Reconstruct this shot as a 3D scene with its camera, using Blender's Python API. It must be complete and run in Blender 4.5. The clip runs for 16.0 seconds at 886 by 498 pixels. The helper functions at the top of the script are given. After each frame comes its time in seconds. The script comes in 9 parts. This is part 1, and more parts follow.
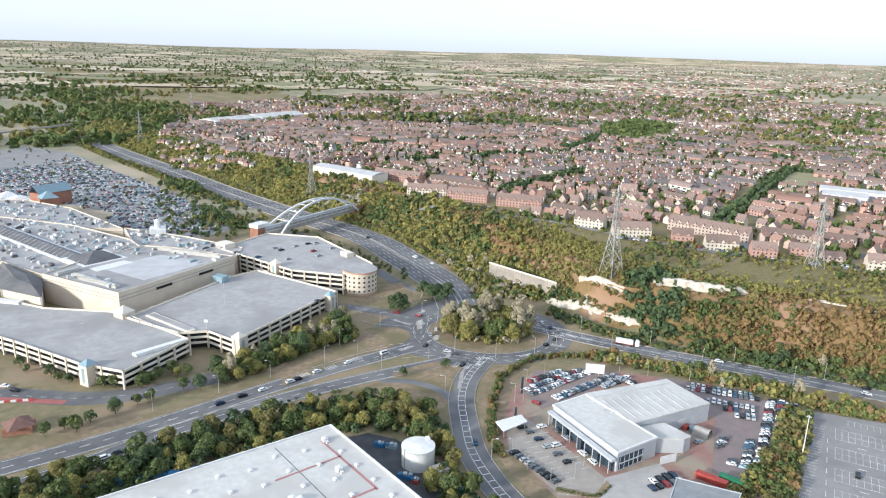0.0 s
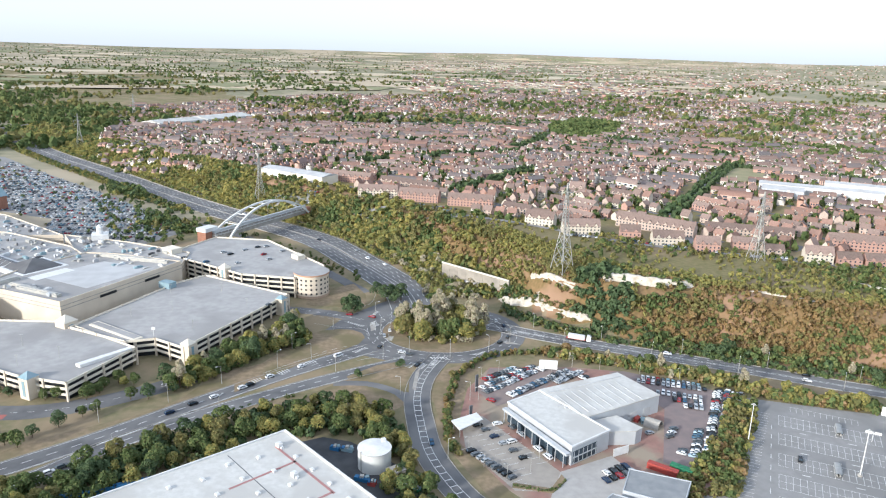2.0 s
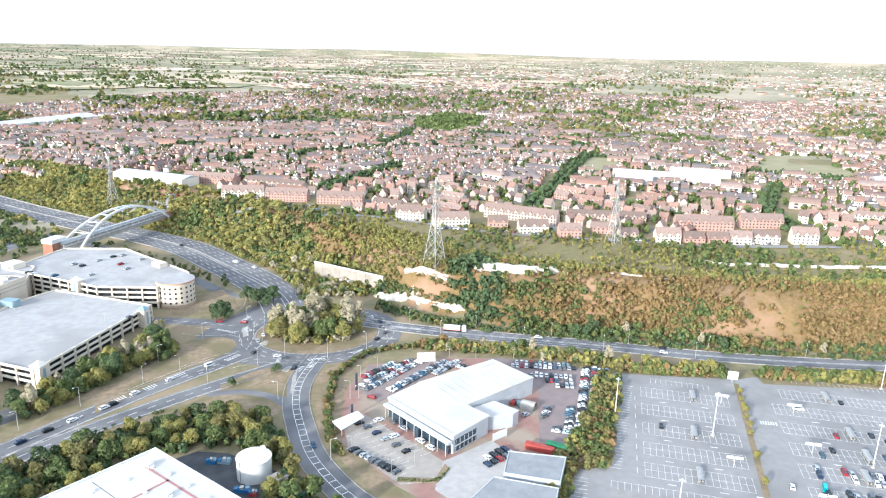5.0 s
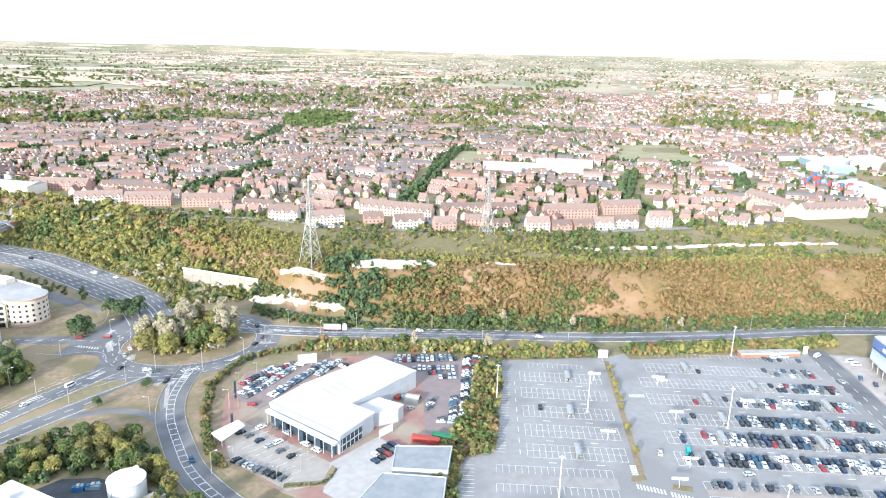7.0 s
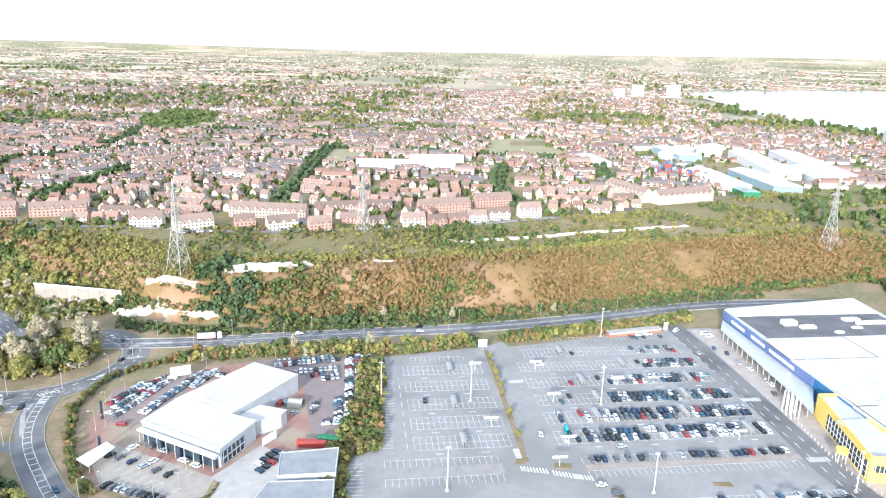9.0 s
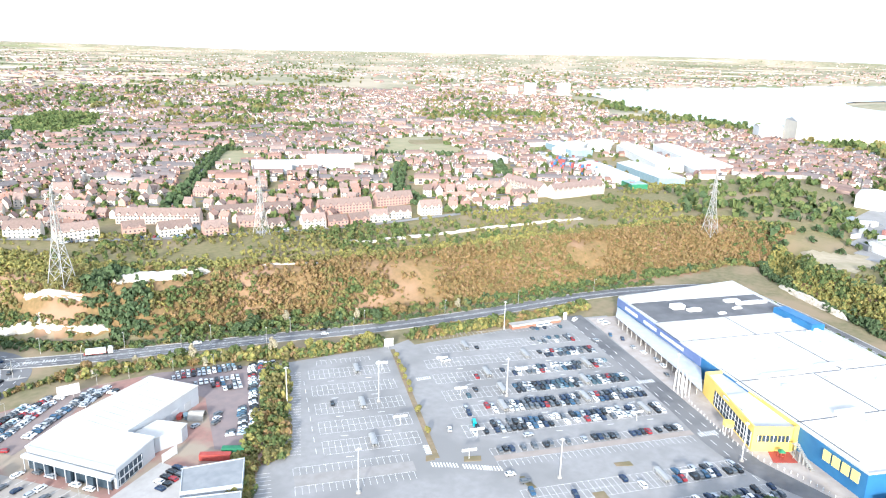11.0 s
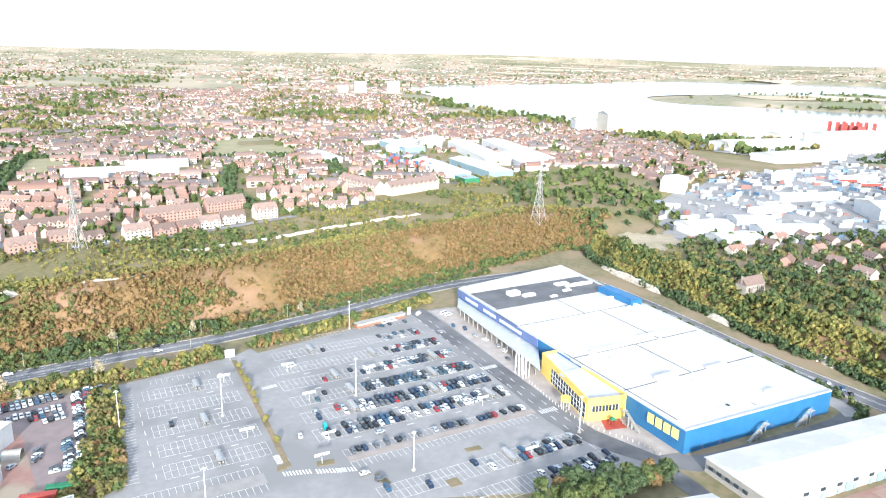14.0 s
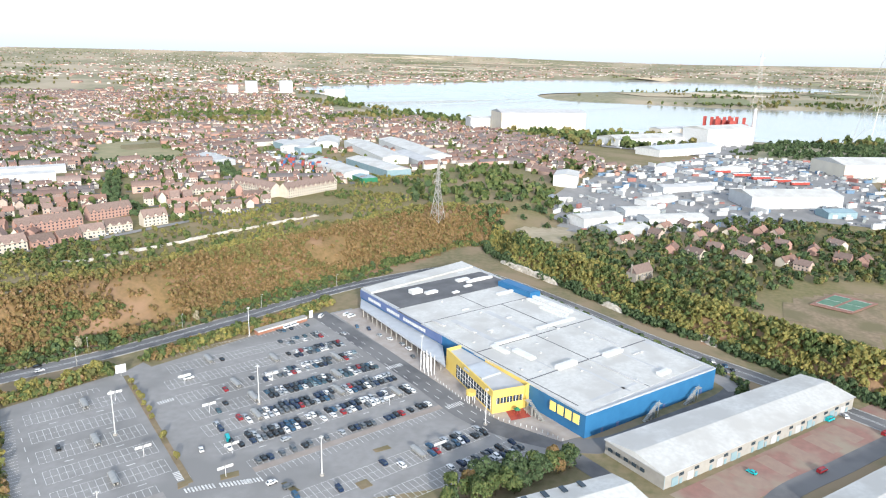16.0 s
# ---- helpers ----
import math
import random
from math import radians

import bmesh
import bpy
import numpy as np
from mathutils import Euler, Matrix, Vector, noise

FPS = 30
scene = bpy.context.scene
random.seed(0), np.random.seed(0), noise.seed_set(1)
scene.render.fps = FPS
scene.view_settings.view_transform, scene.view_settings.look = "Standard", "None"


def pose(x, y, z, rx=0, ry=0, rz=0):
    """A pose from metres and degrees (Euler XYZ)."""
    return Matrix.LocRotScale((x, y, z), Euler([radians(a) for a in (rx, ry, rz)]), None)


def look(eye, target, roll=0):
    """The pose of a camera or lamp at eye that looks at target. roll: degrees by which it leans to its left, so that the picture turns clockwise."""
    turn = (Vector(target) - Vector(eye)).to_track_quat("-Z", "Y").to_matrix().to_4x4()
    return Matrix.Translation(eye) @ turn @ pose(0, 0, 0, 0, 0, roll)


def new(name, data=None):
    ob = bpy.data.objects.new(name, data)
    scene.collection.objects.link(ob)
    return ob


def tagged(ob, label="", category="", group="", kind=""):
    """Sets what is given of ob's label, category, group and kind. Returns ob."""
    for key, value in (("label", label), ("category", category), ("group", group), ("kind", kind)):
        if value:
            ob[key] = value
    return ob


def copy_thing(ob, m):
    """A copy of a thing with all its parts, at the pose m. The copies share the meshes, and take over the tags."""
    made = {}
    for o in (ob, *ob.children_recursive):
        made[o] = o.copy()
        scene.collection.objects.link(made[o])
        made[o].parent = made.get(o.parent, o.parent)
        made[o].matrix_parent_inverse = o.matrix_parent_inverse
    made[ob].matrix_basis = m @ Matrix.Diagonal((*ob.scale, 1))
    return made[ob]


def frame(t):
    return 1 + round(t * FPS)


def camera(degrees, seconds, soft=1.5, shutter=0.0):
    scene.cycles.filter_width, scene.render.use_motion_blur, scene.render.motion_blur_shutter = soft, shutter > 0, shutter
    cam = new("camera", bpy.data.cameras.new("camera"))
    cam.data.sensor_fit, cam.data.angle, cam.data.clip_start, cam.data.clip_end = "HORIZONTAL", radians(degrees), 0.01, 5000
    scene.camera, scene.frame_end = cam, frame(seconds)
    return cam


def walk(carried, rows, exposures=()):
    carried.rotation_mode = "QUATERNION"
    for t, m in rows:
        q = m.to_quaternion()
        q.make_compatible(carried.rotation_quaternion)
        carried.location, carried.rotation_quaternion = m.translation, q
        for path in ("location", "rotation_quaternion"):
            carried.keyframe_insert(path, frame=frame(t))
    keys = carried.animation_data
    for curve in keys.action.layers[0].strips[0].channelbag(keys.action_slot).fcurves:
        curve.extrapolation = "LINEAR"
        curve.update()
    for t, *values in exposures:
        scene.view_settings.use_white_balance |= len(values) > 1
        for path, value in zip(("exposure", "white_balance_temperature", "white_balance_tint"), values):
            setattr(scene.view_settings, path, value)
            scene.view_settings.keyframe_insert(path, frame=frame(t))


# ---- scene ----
cam = camera(64.63, 16.0, soft=1.15)
EYE = 158.0
# seconds, yaw, pitch, roll: a drone that hovers and turns to its right
ROWS = [
    (0, 0.000, -15.626, 1.664),
    (0.5, -0.785, -15.581, 1.644),
    (1, -1.655, -15.542, 1.623),
    (1.5, -2.747, -15.520, 1.599),
    (2, -4.041, -15.509, 1.571),
    (2.5, -5.402, -15.498, 1.549),
    (3, -6.853, -15.494, 1.533),
    (3.5, -8.521, -15.504, 1.517),
    (6, -19.875, -15.600, 1.456),
    (6.5, -22.558, -15.621, 1.447),
    (7, -25.247, -15.633, 1.436),
    (7.5, -27.936, -15.644, 1.424),
    (8, -30.551, -15.646, 1.416),
    (8.5, -33.127, -15.642, 1.412),
    (9, -35.643, -15.639, 1.413),
    (11.5, -45.975, -15.503, 1.456),
    (12, -48.191, -15.467, 1.465),
    (12.5, -50.485, -15.433, 1.471),
    (13, -52.825, -15.400, 1.469),
    (13.5, -55.095, -15.365, 1.457),
    (14, -57.397, -15.333, 1.444),
    (14.5, -59.430, -15.306, 1.436),
    (15, -61.264, -15.278, 1.438),
    (15.5, -63.433, -15.244, 1.440),
    (16, -65.781, -15.209, 1.441),
]
walk(cam, [(t, pose(0, 0, EYE, 0, 0, yaw) @ pose(0, 0, 0, 90 + pitch, 0, 0) @ pose(0, 0, 0, 0, 0, roll)) for t, yaw, pitch, roll in ROWS],
     exposures=[(0.0, 0.94, 5780, 7), (3.5, 1.15, 5740, 7), (6.0, 1.68, 5620, 6), (9.0, 1.60, 5640, 7), (11.5, 1.74, 5700, 7), (13.0, 1.72, 5730, 7), (14.5, 1.52, 5780, 7), (16.0, 1.05, 5880, 7)])

# ---- world and sun ----
SUN_AZ, SUN_EL = 232.0, 17.0          # degrees, clockwise from +y
world = bpy.data.worlds.new("hazy_evening_sky")
scene.world = world
world.use_nodes = True
wn = world.node_tree.nodes
sky = wn.new("ShaderNodeTexSky")
sky.sky_type = "NISHITA"
sky.sun_disc = False
sky.sun_elevation, sky.sun_rotation = radians(SUN_EL), radians(SUN_AZ)
sky.air_density, sky.dust_density, sky.ozone_density = 1.0, 2.0, 1.5
wn["Background"].inputs["Strength"].default_value = 0.125
# thin bright haze over the whole sky
haze = wn.new("ShaderNodeMixRGB")
haze.inputs[0].default_value, haze.inputs[2].default_value = 0.6, (5.38, 5.5, 5.82, 1)
world.node_tree.links.new(sky.outputs[0], haze.inputs[1])
world.node_tree.links.new(haze.outputs[0], wn["Background"].inputs[0])
sun = new("sun", bpy.data.lights.new("sun", "SUN"))
sun.data.energy, sun.data.angle, sun.data.color = 2.7, radians(5), (1.0, 0.90, 0.78)
sun.matrix_world = look((0, 0, 500), (-math.sin(radians(SUN_AZ)) * math.cos(radians(SUN_EL)), -math.cos(radians(SUN_AZ)) * math.cos(radians(SUN_EL)), 500 - math.sin(radians(SUN_EL))))

# ---- materials ----


def mat(name, c1, c2=None, rough=0.8, scale=0.2, metal=0.0, bump=0.0, scale2=None, c3=None, vary=0.0, island=0.0, lo=0.35, hi=0.65):
    """Two noises mix up to three colours; vary: brightness spread by object, island: by loose piece."""
    m = bpy.data.materials.new(name)
    m.use_nodes = True
    n, l = m.node_tree.nodes, m.node_tree.links
    b = n["Principled BSDF"]
    b.inputs["Roughness"].default_value, b.inputs["Metallic"].default_value = rough, metal
    b.inputs["Specular IOR Level"].default_value = 0.3
    geo = n.new("ShaderNodeNewGeometry")
    tex = n.new("ShaderNodeTexNoise")
    tex.inputs["Scale"].default_value, tex.inputs["Detail"].default_value = scale, 6.0
    l.new(geo.outputs["Position"], tex.inputs["Vector"])
    ramp = n.new("ShaderNodeValToRGB")
    ramp.color_ramp.elements[0].position, ramp.color_ramp.elements[1].position = lo, hi
    ramp.color_ramp.elements[0].color, ramp.color_ramp.elements[1].color = (*c1, 1), (*(c2 or c1), 1)
    l.new(tex.outputs["Fac"], ramp.inputs[0])
    out = ramp.outputs[0]
    if c3:
        t2 = n.new("ShaderNodeTexNoise")
        t2.inputs["Scale"].default_value, t2.inputs["Detail"].default_value = scale2 or scale * 0.13, 3.0
        l.new(geo.outputs["Position"], t2.inputs["Vector"])
        r2 = n.new("ShaderNodeValToRGB")
        r2.color_ramp.elements[0].position, r2.color_ramp.elements[1].position = 0.45, 0.62
        l.new(t2.outputs["Fac"], r2.inputs[0])
        mx = n.new("ShaderNodeMixRGB")
        l.new(r2.outputs[0], mx.inputs[0])
        l.new(out, mx.inputs[1])
        mx.inputs[2].default_value = (*c3, 1)
        out = mx.outputs[0]
    if vary or island:
        hsv = n.new("ShaderNodeHueSaturation")
        mr = n.new("ShaderNodeMapRange")
        amount = vary or island
        mr.inputs["To Min"].default_value, mr.inputs["To Max"].default_value = 1 - amount, 1 + amount
        if vary:
            l.new(n.new("ShaderNodeObjectInfo").outputs["Random"], mr.inputs["Value"])
        else:
            l.new(geo.outputs["Random Per Island"], mr.inputs["Value"])
        l.new(mr.outputs[0], hsv.inputs["Value"])
        l.new(out, hsv.inputs["Color"])
        out = hsv.outputs[0]
    l.new(out, b.inputs["Base Color"])
    if bump:
        bp = n.new("ShaderNodeBump")
        bp.inputs["Strength"].default_value = bump
        l.new(tex.outputs["Fac"], bp.inputs["Height"])
        l.new(bp.outputs[0], b.inputs["Normal"])
    return m


def palette(name, colours, rough=0.85, pick="island", spread=0.12, thin=0.0):
    """One of several colours for every loose piece (or every object), with a little spread and grain."""
    m = bpy.data.materials.new(name)
    m.use_nodes = True
    n, l = m.node_tree.nodes, m.node_tree.links
    b = n["Principled BSDF"]
    b.inputs["Roughness"].default_value = rough
    b.inputs["Specular IOR Level"].default_value = 0.25
    src = n.new("ShaderNodeNewGeometry").outputs["Random Per Island"] if pick == "island" else n.new("ShaderNodeObjectInfo").outputs["Random"]
    ramp = n.new("ShaderNodeValToRGB")
    ramp.color_ramp.interpolation = "CONSTANT"
    for i, c in enumerate(colours):
        e = ramp.color_ramp.elements[i] if i < 2 else ramp.color_ramp.elements.new(i / len(colours))
        e.position, e.color = i / len(colours), (*c, 1)
    l.new(src, ramp.inputs[0])
    geo = n.new("ShaderNodeNewGeometry")
    tex = n.new("ShaderNodeTexNoise")
    tex.inputs["Scale"].default_value, tex.inputs["Detail"].default_value = 0.6, 4.0
    l.new(geo.outputs["Position"], tex.inputs["Vector"])
    mr = n.new("ShaderNodeMapRange")
    mr.inputs["To Min"].default_value, mr.inputs["To Max"].default_value = 1 - 2 * spread, 1 + 2 * spread
    l.new(tex.outputs["Fac"], mr.inputs["Value"])
    hsv = n.new("ShaderNodeHueSaturation")
    l.new(mr.outputs[0], hsv.inputs["Value"])
    l.new(ramp.outputs[0], hsv.inputs["Color"])
    l.new(hsv.outputs[0], b.inputs["Base Color"])
    if thin:
        tr, mx = n.new("ShaderNodeBsdfTranslucent"), n.new("ShaderNodeMixShader")
        l.new(hsv.outputs[0], tr.inputs["Color"])
        mx.inputs[0].default_value = thin
        l.new(b.outputs[0], mx.inputs[1])
        l.new(tr.outputs[0], mx.inputs[2])
        l.new(mx.outputs[0], n["Material Output"].inputs["Surface"])
    return m


M = {
    # tan of stubble, also paled to put the far plain's haze into the colour
    "ground": mat("meadow_ground", (0.19, 0.185, 0.11), (0.28, 0.255, 0.17), 0.95, 0.05, scale2=0.004, c3=(0.38, 0.32, 0.23)),
    "verge": mat("worn_verge", (0.155, 0.145, 0.075), (0.225, 0.185, 0.11), 0.95, 0.25, scale2=0.03, c3=(0.265, 0.205, 0.13)),
    "dry": mat("dry_grass", (0.285, 0.215, 0.14), (0.20, 0.155, 0.098), 0.95, 0.35, c3=(0.165, 0.14, 0.075), scale2=0.05),
    "scrub": mat("scrub_ground", (0.16, 0.115, 0.048), (0.235, 0.15, 0.07), 0.95, 0.45, c3=(0.30, 0.19, 0.12), scale2=0.03),
    "meadow": mat("rough_meadow", (0.15, 0.14, 0.058), (0.215, 0.175, 0.085), 0.95, 0.3, c3=(0.245, 0.19, 0.11), scale2=0.02),
    "asphalt": mat("asphalt", (0.105, 0.105, 0.11), (0.145, 0.144, 0.146), 0.9, 0.15, c3=(0.18, 0.177, 0.176), scale2=0.03),
    "carpark": mat("car_park_asphalt", (0.245, 0.239, 0.232), (0.28, 0.272, 0.265), 0.9, 0.3, c3=(0.215, 0.21, 0.204), scale2=0.03),
    "paint": mat("road_paint", (0.70, 0.70, 0.68), (0.46, 0.46, 0.455), 0.7, 0.5),
    "chalk": mat("chalk_face", (0.60, 0.56, 0.49), (0.40, 0.35, 0.28), 0.95, 0.4, bump=0.5),
    "concrete": mat("concrete", (0.29, 0.27, 0.245), (0.38, 0.36, 0.325), 0.9, 0.3),
    "deck": mat("roof_deck", (0.33, 0.322, 0.315), (0.39, 0.38, 0.37), 0.9, 0.25, c3=(0.29, 0.282, 0.275), scale2=0.035),
    "cream": mat("cream_render", (0.66, 0.58, 0.47), (0.58, 0.50, 0.40), 0.85, 0.1),
    "creampale": mat("pale_cream_render", (0.72, 0.66, 0.55), (0.66, 0.60, 0.50), 0.85, 0.1),
    # near-black colour stands in for the shade behind openings
    "dark": mat("opening_shade", (0.02, 0.022, 0.025), rough=0.5),
    "whiteroof": mat("white_roof_sheet", (0.58, 0.57, 0.54), (0.50, 0.49, 0.46), 0.6, 0.5, c3=(0.46, 0.445, 0.415), scale2=0.06),
    "greyroof": mat("grey_roof", (0.42, 0.42, 0.42), (0.50, 0.50, 0.50), 0.75, 0.1),
    "darkroof": mat("dark_roof", (0.10, 0.10, 0.105), (0.14, 0.14, 0.145), 0.8, 0.1),
    "silver": mat("silver_cladding", (0.52, 0.54, 0.56), (0.46, 0.48, 0.50), 0.45, 0.2, metal=0.2),
    "white": mat("white_paint", (0.70, 0.70, 0.69), (0.60, 0.60, 0.59), 0.6, 0.4),
    "blue": mat("blue_cladding", (0.03, 0.13, 0.28), (0.04, 0.16, 0.33), 0.5, 0.15),
    "bluetop": mat("pale_blue_cladding", (0.10, 0.14, 0.29), (0.13, 0.175, 0.33), 0.5, 0.08),
    "yellow": mat("yellow_cladding", (0.76, 0.56, 0.15), (0.70, 0.51, 0.12), 0.55, 0.1),
    "glass": mat("tinted_glass", (0.03, 0.045, 0.06), (0.05, 0.07, 0.09), 0.12, 0.3),
    "steel": mat("galvanised_steel", (0.42, 0.42, 0.40), (0.50, 0.48, 0.44), 0.5, 0.5, metal=0.4),
    "redbrick": mat("red_brick", (0.34, 0.175, 0.12), (0.28, 0.135, 0.09), 0.9, 0.5),
    "paving": mat("red_block_paving", (0.30, 0.17, 0.14), (0.25, 0.15, 0.125), 0.9, 0.3, c3=(0.30, 0.25, 0.19), scale2=0.05),
    "trunk": mat("bark", (0.10, 0.07, 0.045), (0.15, 0.11, 0.07), 0.95, 2.0),
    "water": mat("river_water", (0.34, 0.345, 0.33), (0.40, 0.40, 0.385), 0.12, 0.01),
    "tyre": mat("tyre_rubber", (0.02, 0.02, 0.02), rough=0.8),
    "teal": mat("teal_panel", (0.21, 0.31, 0.35), (0.26, 0.35, 0.39), 0.5, 0.3),
    "red": mat("red_paint", (0.38, 0.07, 0.055), (0.31, 0.06, 0.05), 0.6, 0.3),
    "green": mat("green_paint", (0.03, 0.16, 0.08), (0.04, 0.20, 0.10), 0.6, 0.3),
}
LEAF = {
    "green": palette("green_leaves", [(0.10, 0.14, 0.048), (0.125, 0.16, 0.055), (0.08, 0.115, 0.04), (0.16, 0.18, 0.065)], 0.8, thin=0.2),
    "dark": palette("dark_green_leaves", [(0.065, 0.10, 0.045), (0.08, 0.12, 0.052), (0.095, 0.13, 0.06)], 0.8, thin=0.15),
    "yellow": palette("yellow_green_leaves", [(0.36, 0.325, 0.105), (0.29, 0.285, 0.095), (0.39, 0.33, 0.11), (0.23, 0.245, 0.085)], 0.8, thin=0.4),
    "olive": palette("olive_leaves", [(0.225, 0.21, 0.08), (0.27, 0.23, 0.09), (0.18, 0.185, 0.07)], 0.8, thin=0.35),
    "rust": palette("rusty_leaves", [(0.31, 0.205, 0.09), (0.265, 0.19, 0.08), (0.35, 0.235, 0.125), (0.225, 0.185, 0.075)], 0.8, thin=0.35),
    "pale": palette("silvery_leaves", [(0.44, 0.39, 0.28), (0.36, 0.35, 0.22), (0.50, 0.43, 0.32)], 0.8, thin=0.35),
}
HOUSE_WALLS = palette("house_walls", [(0.44, 0.27, 0.215), (0.52, 0.36, 0.30), (0.66, 0.59, 0.51), (0.42, 0.25, 0.20), (0.70, 0.64, 0.57), (0.48, 0.31, 0.25), (0.60, 0.48, 0.41), (0.70, 0.65, 0.59), (0.74, 0.69, 0.62), (0.50, 0.30, 0.23), (0.72, 0.66, 0.58)], 0.9)
HOUSE_ROOFS = palette("house_roofs", [(0.25, 0.175, 0.145), (0.28, 0.19, 0.155), (0.20, 0.165, 0.155), (0.27, 0.165, 0.13), (0.17, 0.15, 0.145), (0.30, 0.225, 0.195), (0.21, 0.145, 0.125)], 0.9)
CAR_COLOURS = {"white": (0.72, 0.72, 0.72), "silver": (0.40, 0.42, 0.44), "grey": (0.13, 0.14, 0.15), "black": (0.015, 0.016, 0.018), "blue": (0.035, 0.09, 0.16), "red": (0.26, 0.025, 0.03), "navy": (0.015, 0.03, 0.07), "turquoise": (0.03, 0.42, 0.45)}
CARM = {k: mat(k + "_car_paint", c, rough=0.25, metal=0.2 if k in ("silver", "grey") else 0.0) for k, c in CAR_COLOURS.items()}

# ---- helpers for shapes ----


class Shape:
    """Gathers boxes, prisms and patches into one mesh."""

    def __init__(self):
        self.v, self.f, self.m = [], [], []

    def face(self, pts, m=0):
        n = len(self.v)
        self.v += [tuple(p) for p in pts]
        self.f.append(tuple(range(n, n + len(pts))))
        self.m.append(m)
        return self

    def prism(self, poly, z0, z1, m=0, top=None, bottom=True):
        """An upright prism over a polygon that turns anticlockwise seen from above."""
        n, k = len(self.v), len(poly)
        self.v += [(x, y, z0) for x, y in poly] + [(x, y, z1) for x, y in poly]
        for i in range(k):
            j = (i + 1) % k
            self.f.append((n + i, n + j, n + k + j, n + k + i))
            self.m.append(m)
        self.f.append(tuple(range(n + k, n + 2 * k)))
        self.m.append(m if top is None else top)
        if bottom:
            self.f.append(tuple(range(n + k - 1, n - 1, -1)))
            self.m.append(m)
        return self

    def box(self, c, s, rz=0.0, m=0, top=None):
        """A box by the middle of its base, its size and its turn in degrees."""
        ca, sa = math.cos(radians(rz)), math.sin(radians(rz))
        poly = [(c[0] + ca * u - sa * v, c[1] + sa * u + ca * v) for u, v in ((-s[0] / 2, -s[1] / 2), (s[0] / 2, -s[1] / 2), (s[0] / 2, s[1] / 2), (-s[0] / 2, s[1] / 2))]
        return self.prism(poly, c[2], c[2] + s[2], m, top)

    def beam(self, a, b, w, m=0):
        """A square bar between two points."""
        a, b = Vector(a), Vector(b)
        d = (b - a).normalized()
        s = d.cross(Vector((0, 0, 1)) if abs(d.z) < 0.9 else Vector((1, 0, 0))).normalized() * w / 2
        t = d.cross(s).normalized() * w / 2
        n = len(self.v)
        self.v += [tuple(p + q) for p in (a, b) for q in (s + t, s - t, -s - t, -s + t)]
        for i in range(4):
            j = (i + 1) % 4
            self.f.append((n + j, n + i, n + 4 + i, n + 4 + j))
            self.m.append(m)
        self.f += [(n, n + 1, n + 2, n + 3), (n + 7, n + 6, n + 5, n + 4)]
        self.m += [m, m]
        return self

    def pole(self, pts, w, m=0):
        """One square bar that bends through several points."""
        pts = [Vector(q) for q in pts]
        n = len(self.v)
        for i, q in enumerate(pts):
            d = (pts[min(i + 1, len(pts) - 1)] - pts[max(i - 1, 0)]).normalized()
            s = d.cross(Vector((0, 0, 1)) if abs(d.z) < 0.9 else Vector((1, 0, 0))).normalized() * w / 2
            t = d.cross(s).normalized() * w / 2
            self.v += [tuple(q + e) for e in (s + t, s - t, -s - t, -s + t)]
        for i in range(len(pts) - 1):
            for a in range(4):
                b = (a + 1) % 4
                self.f.append((n + 4 * i + b, n + 4 * i + a, n + 4 * i + 4 + a, n + 4 * i + 4 + b))
                self.m.append(m)
        e = n + 4 * (len(pts) - 1)
        self.f += [(n, n + 1, n + 2, n + 3), (e + 3, e + 2, e + 1, e)]
        self.m += [m, m]
        return self

    def tube(self, c, r, h, k=16, m=0, r2=None, top=None):
        r2 = r if r2 is None else r2
        n = len(self.v)
        self.v += [(c[0] + q * math.cos(2 * math.pi * i / k), c[1] + q * math.sin(2 * math.pi * i / k), z) for q, z in ((r, c[2]), (r2, c[2] + h)) for i in range(k)]
        for i in range(k):
            j = (i + 1) % k
            self.f.append((n + i, n + j, n + k + j, n + k + i))
            self.m.append(m)
        self.f += [tuple(range(n + k, n + 2 * k)), tuple(range(n + k - 1, n - 1, -1))]
        self.m += [m if top is None else top, m]
        return self

    def make(self, name, mats, parent=None, at=None):
        me = bpy.data.meshes.new(name)
        me.from_pydata(self.v, [], self.f)
        for q in mats if isinstance(mats, (list, tuple)) else [mats]:
            me.materials.append(q)
        me.polygons.foreach_set("material_index", self.m)
        me.update()
        ob = new(name, me)
        if at is not None:
            ob.matrix_basis = at
        if parent:
            ob.parent = parent
        return ob


def part(name, shape, material, parent, label=""):
    ob = shape.make(name, material, parent)
    return tagged(ob, label) if label else ob


def arrays(name, verts, quads, mats, index=None):
    """A mesh of many quads (or triangles) from numpy arrays."""
    me = bpy.data.meshes.new(name)
    k = quads.shape[1]
    me.vertices.add(len(verts))
    me.vertices.foreach_set("co", np.ascontiguousarray(verts, np.float32).ravel())
    me.loops.add(quads.size)
    me.loops.foreach_set("vertex_index", np.ascontiguousarray(quads, np.int32).ravel())
    me.polygons.add(len(quads))
    me.polygons.foreach_set("loop_start", np.arange(0, quads.size, k, dtype=np.int32))
    for q in mats if isinstance(mats, (list, tuple)) else [mats]:
        me.materials.append(q)
    if index is not None:
        me.polygons.foreach_set("material_index", np.ascontiguousarray(index, np.int32))
    me.update(calc_edges=True)
    return me


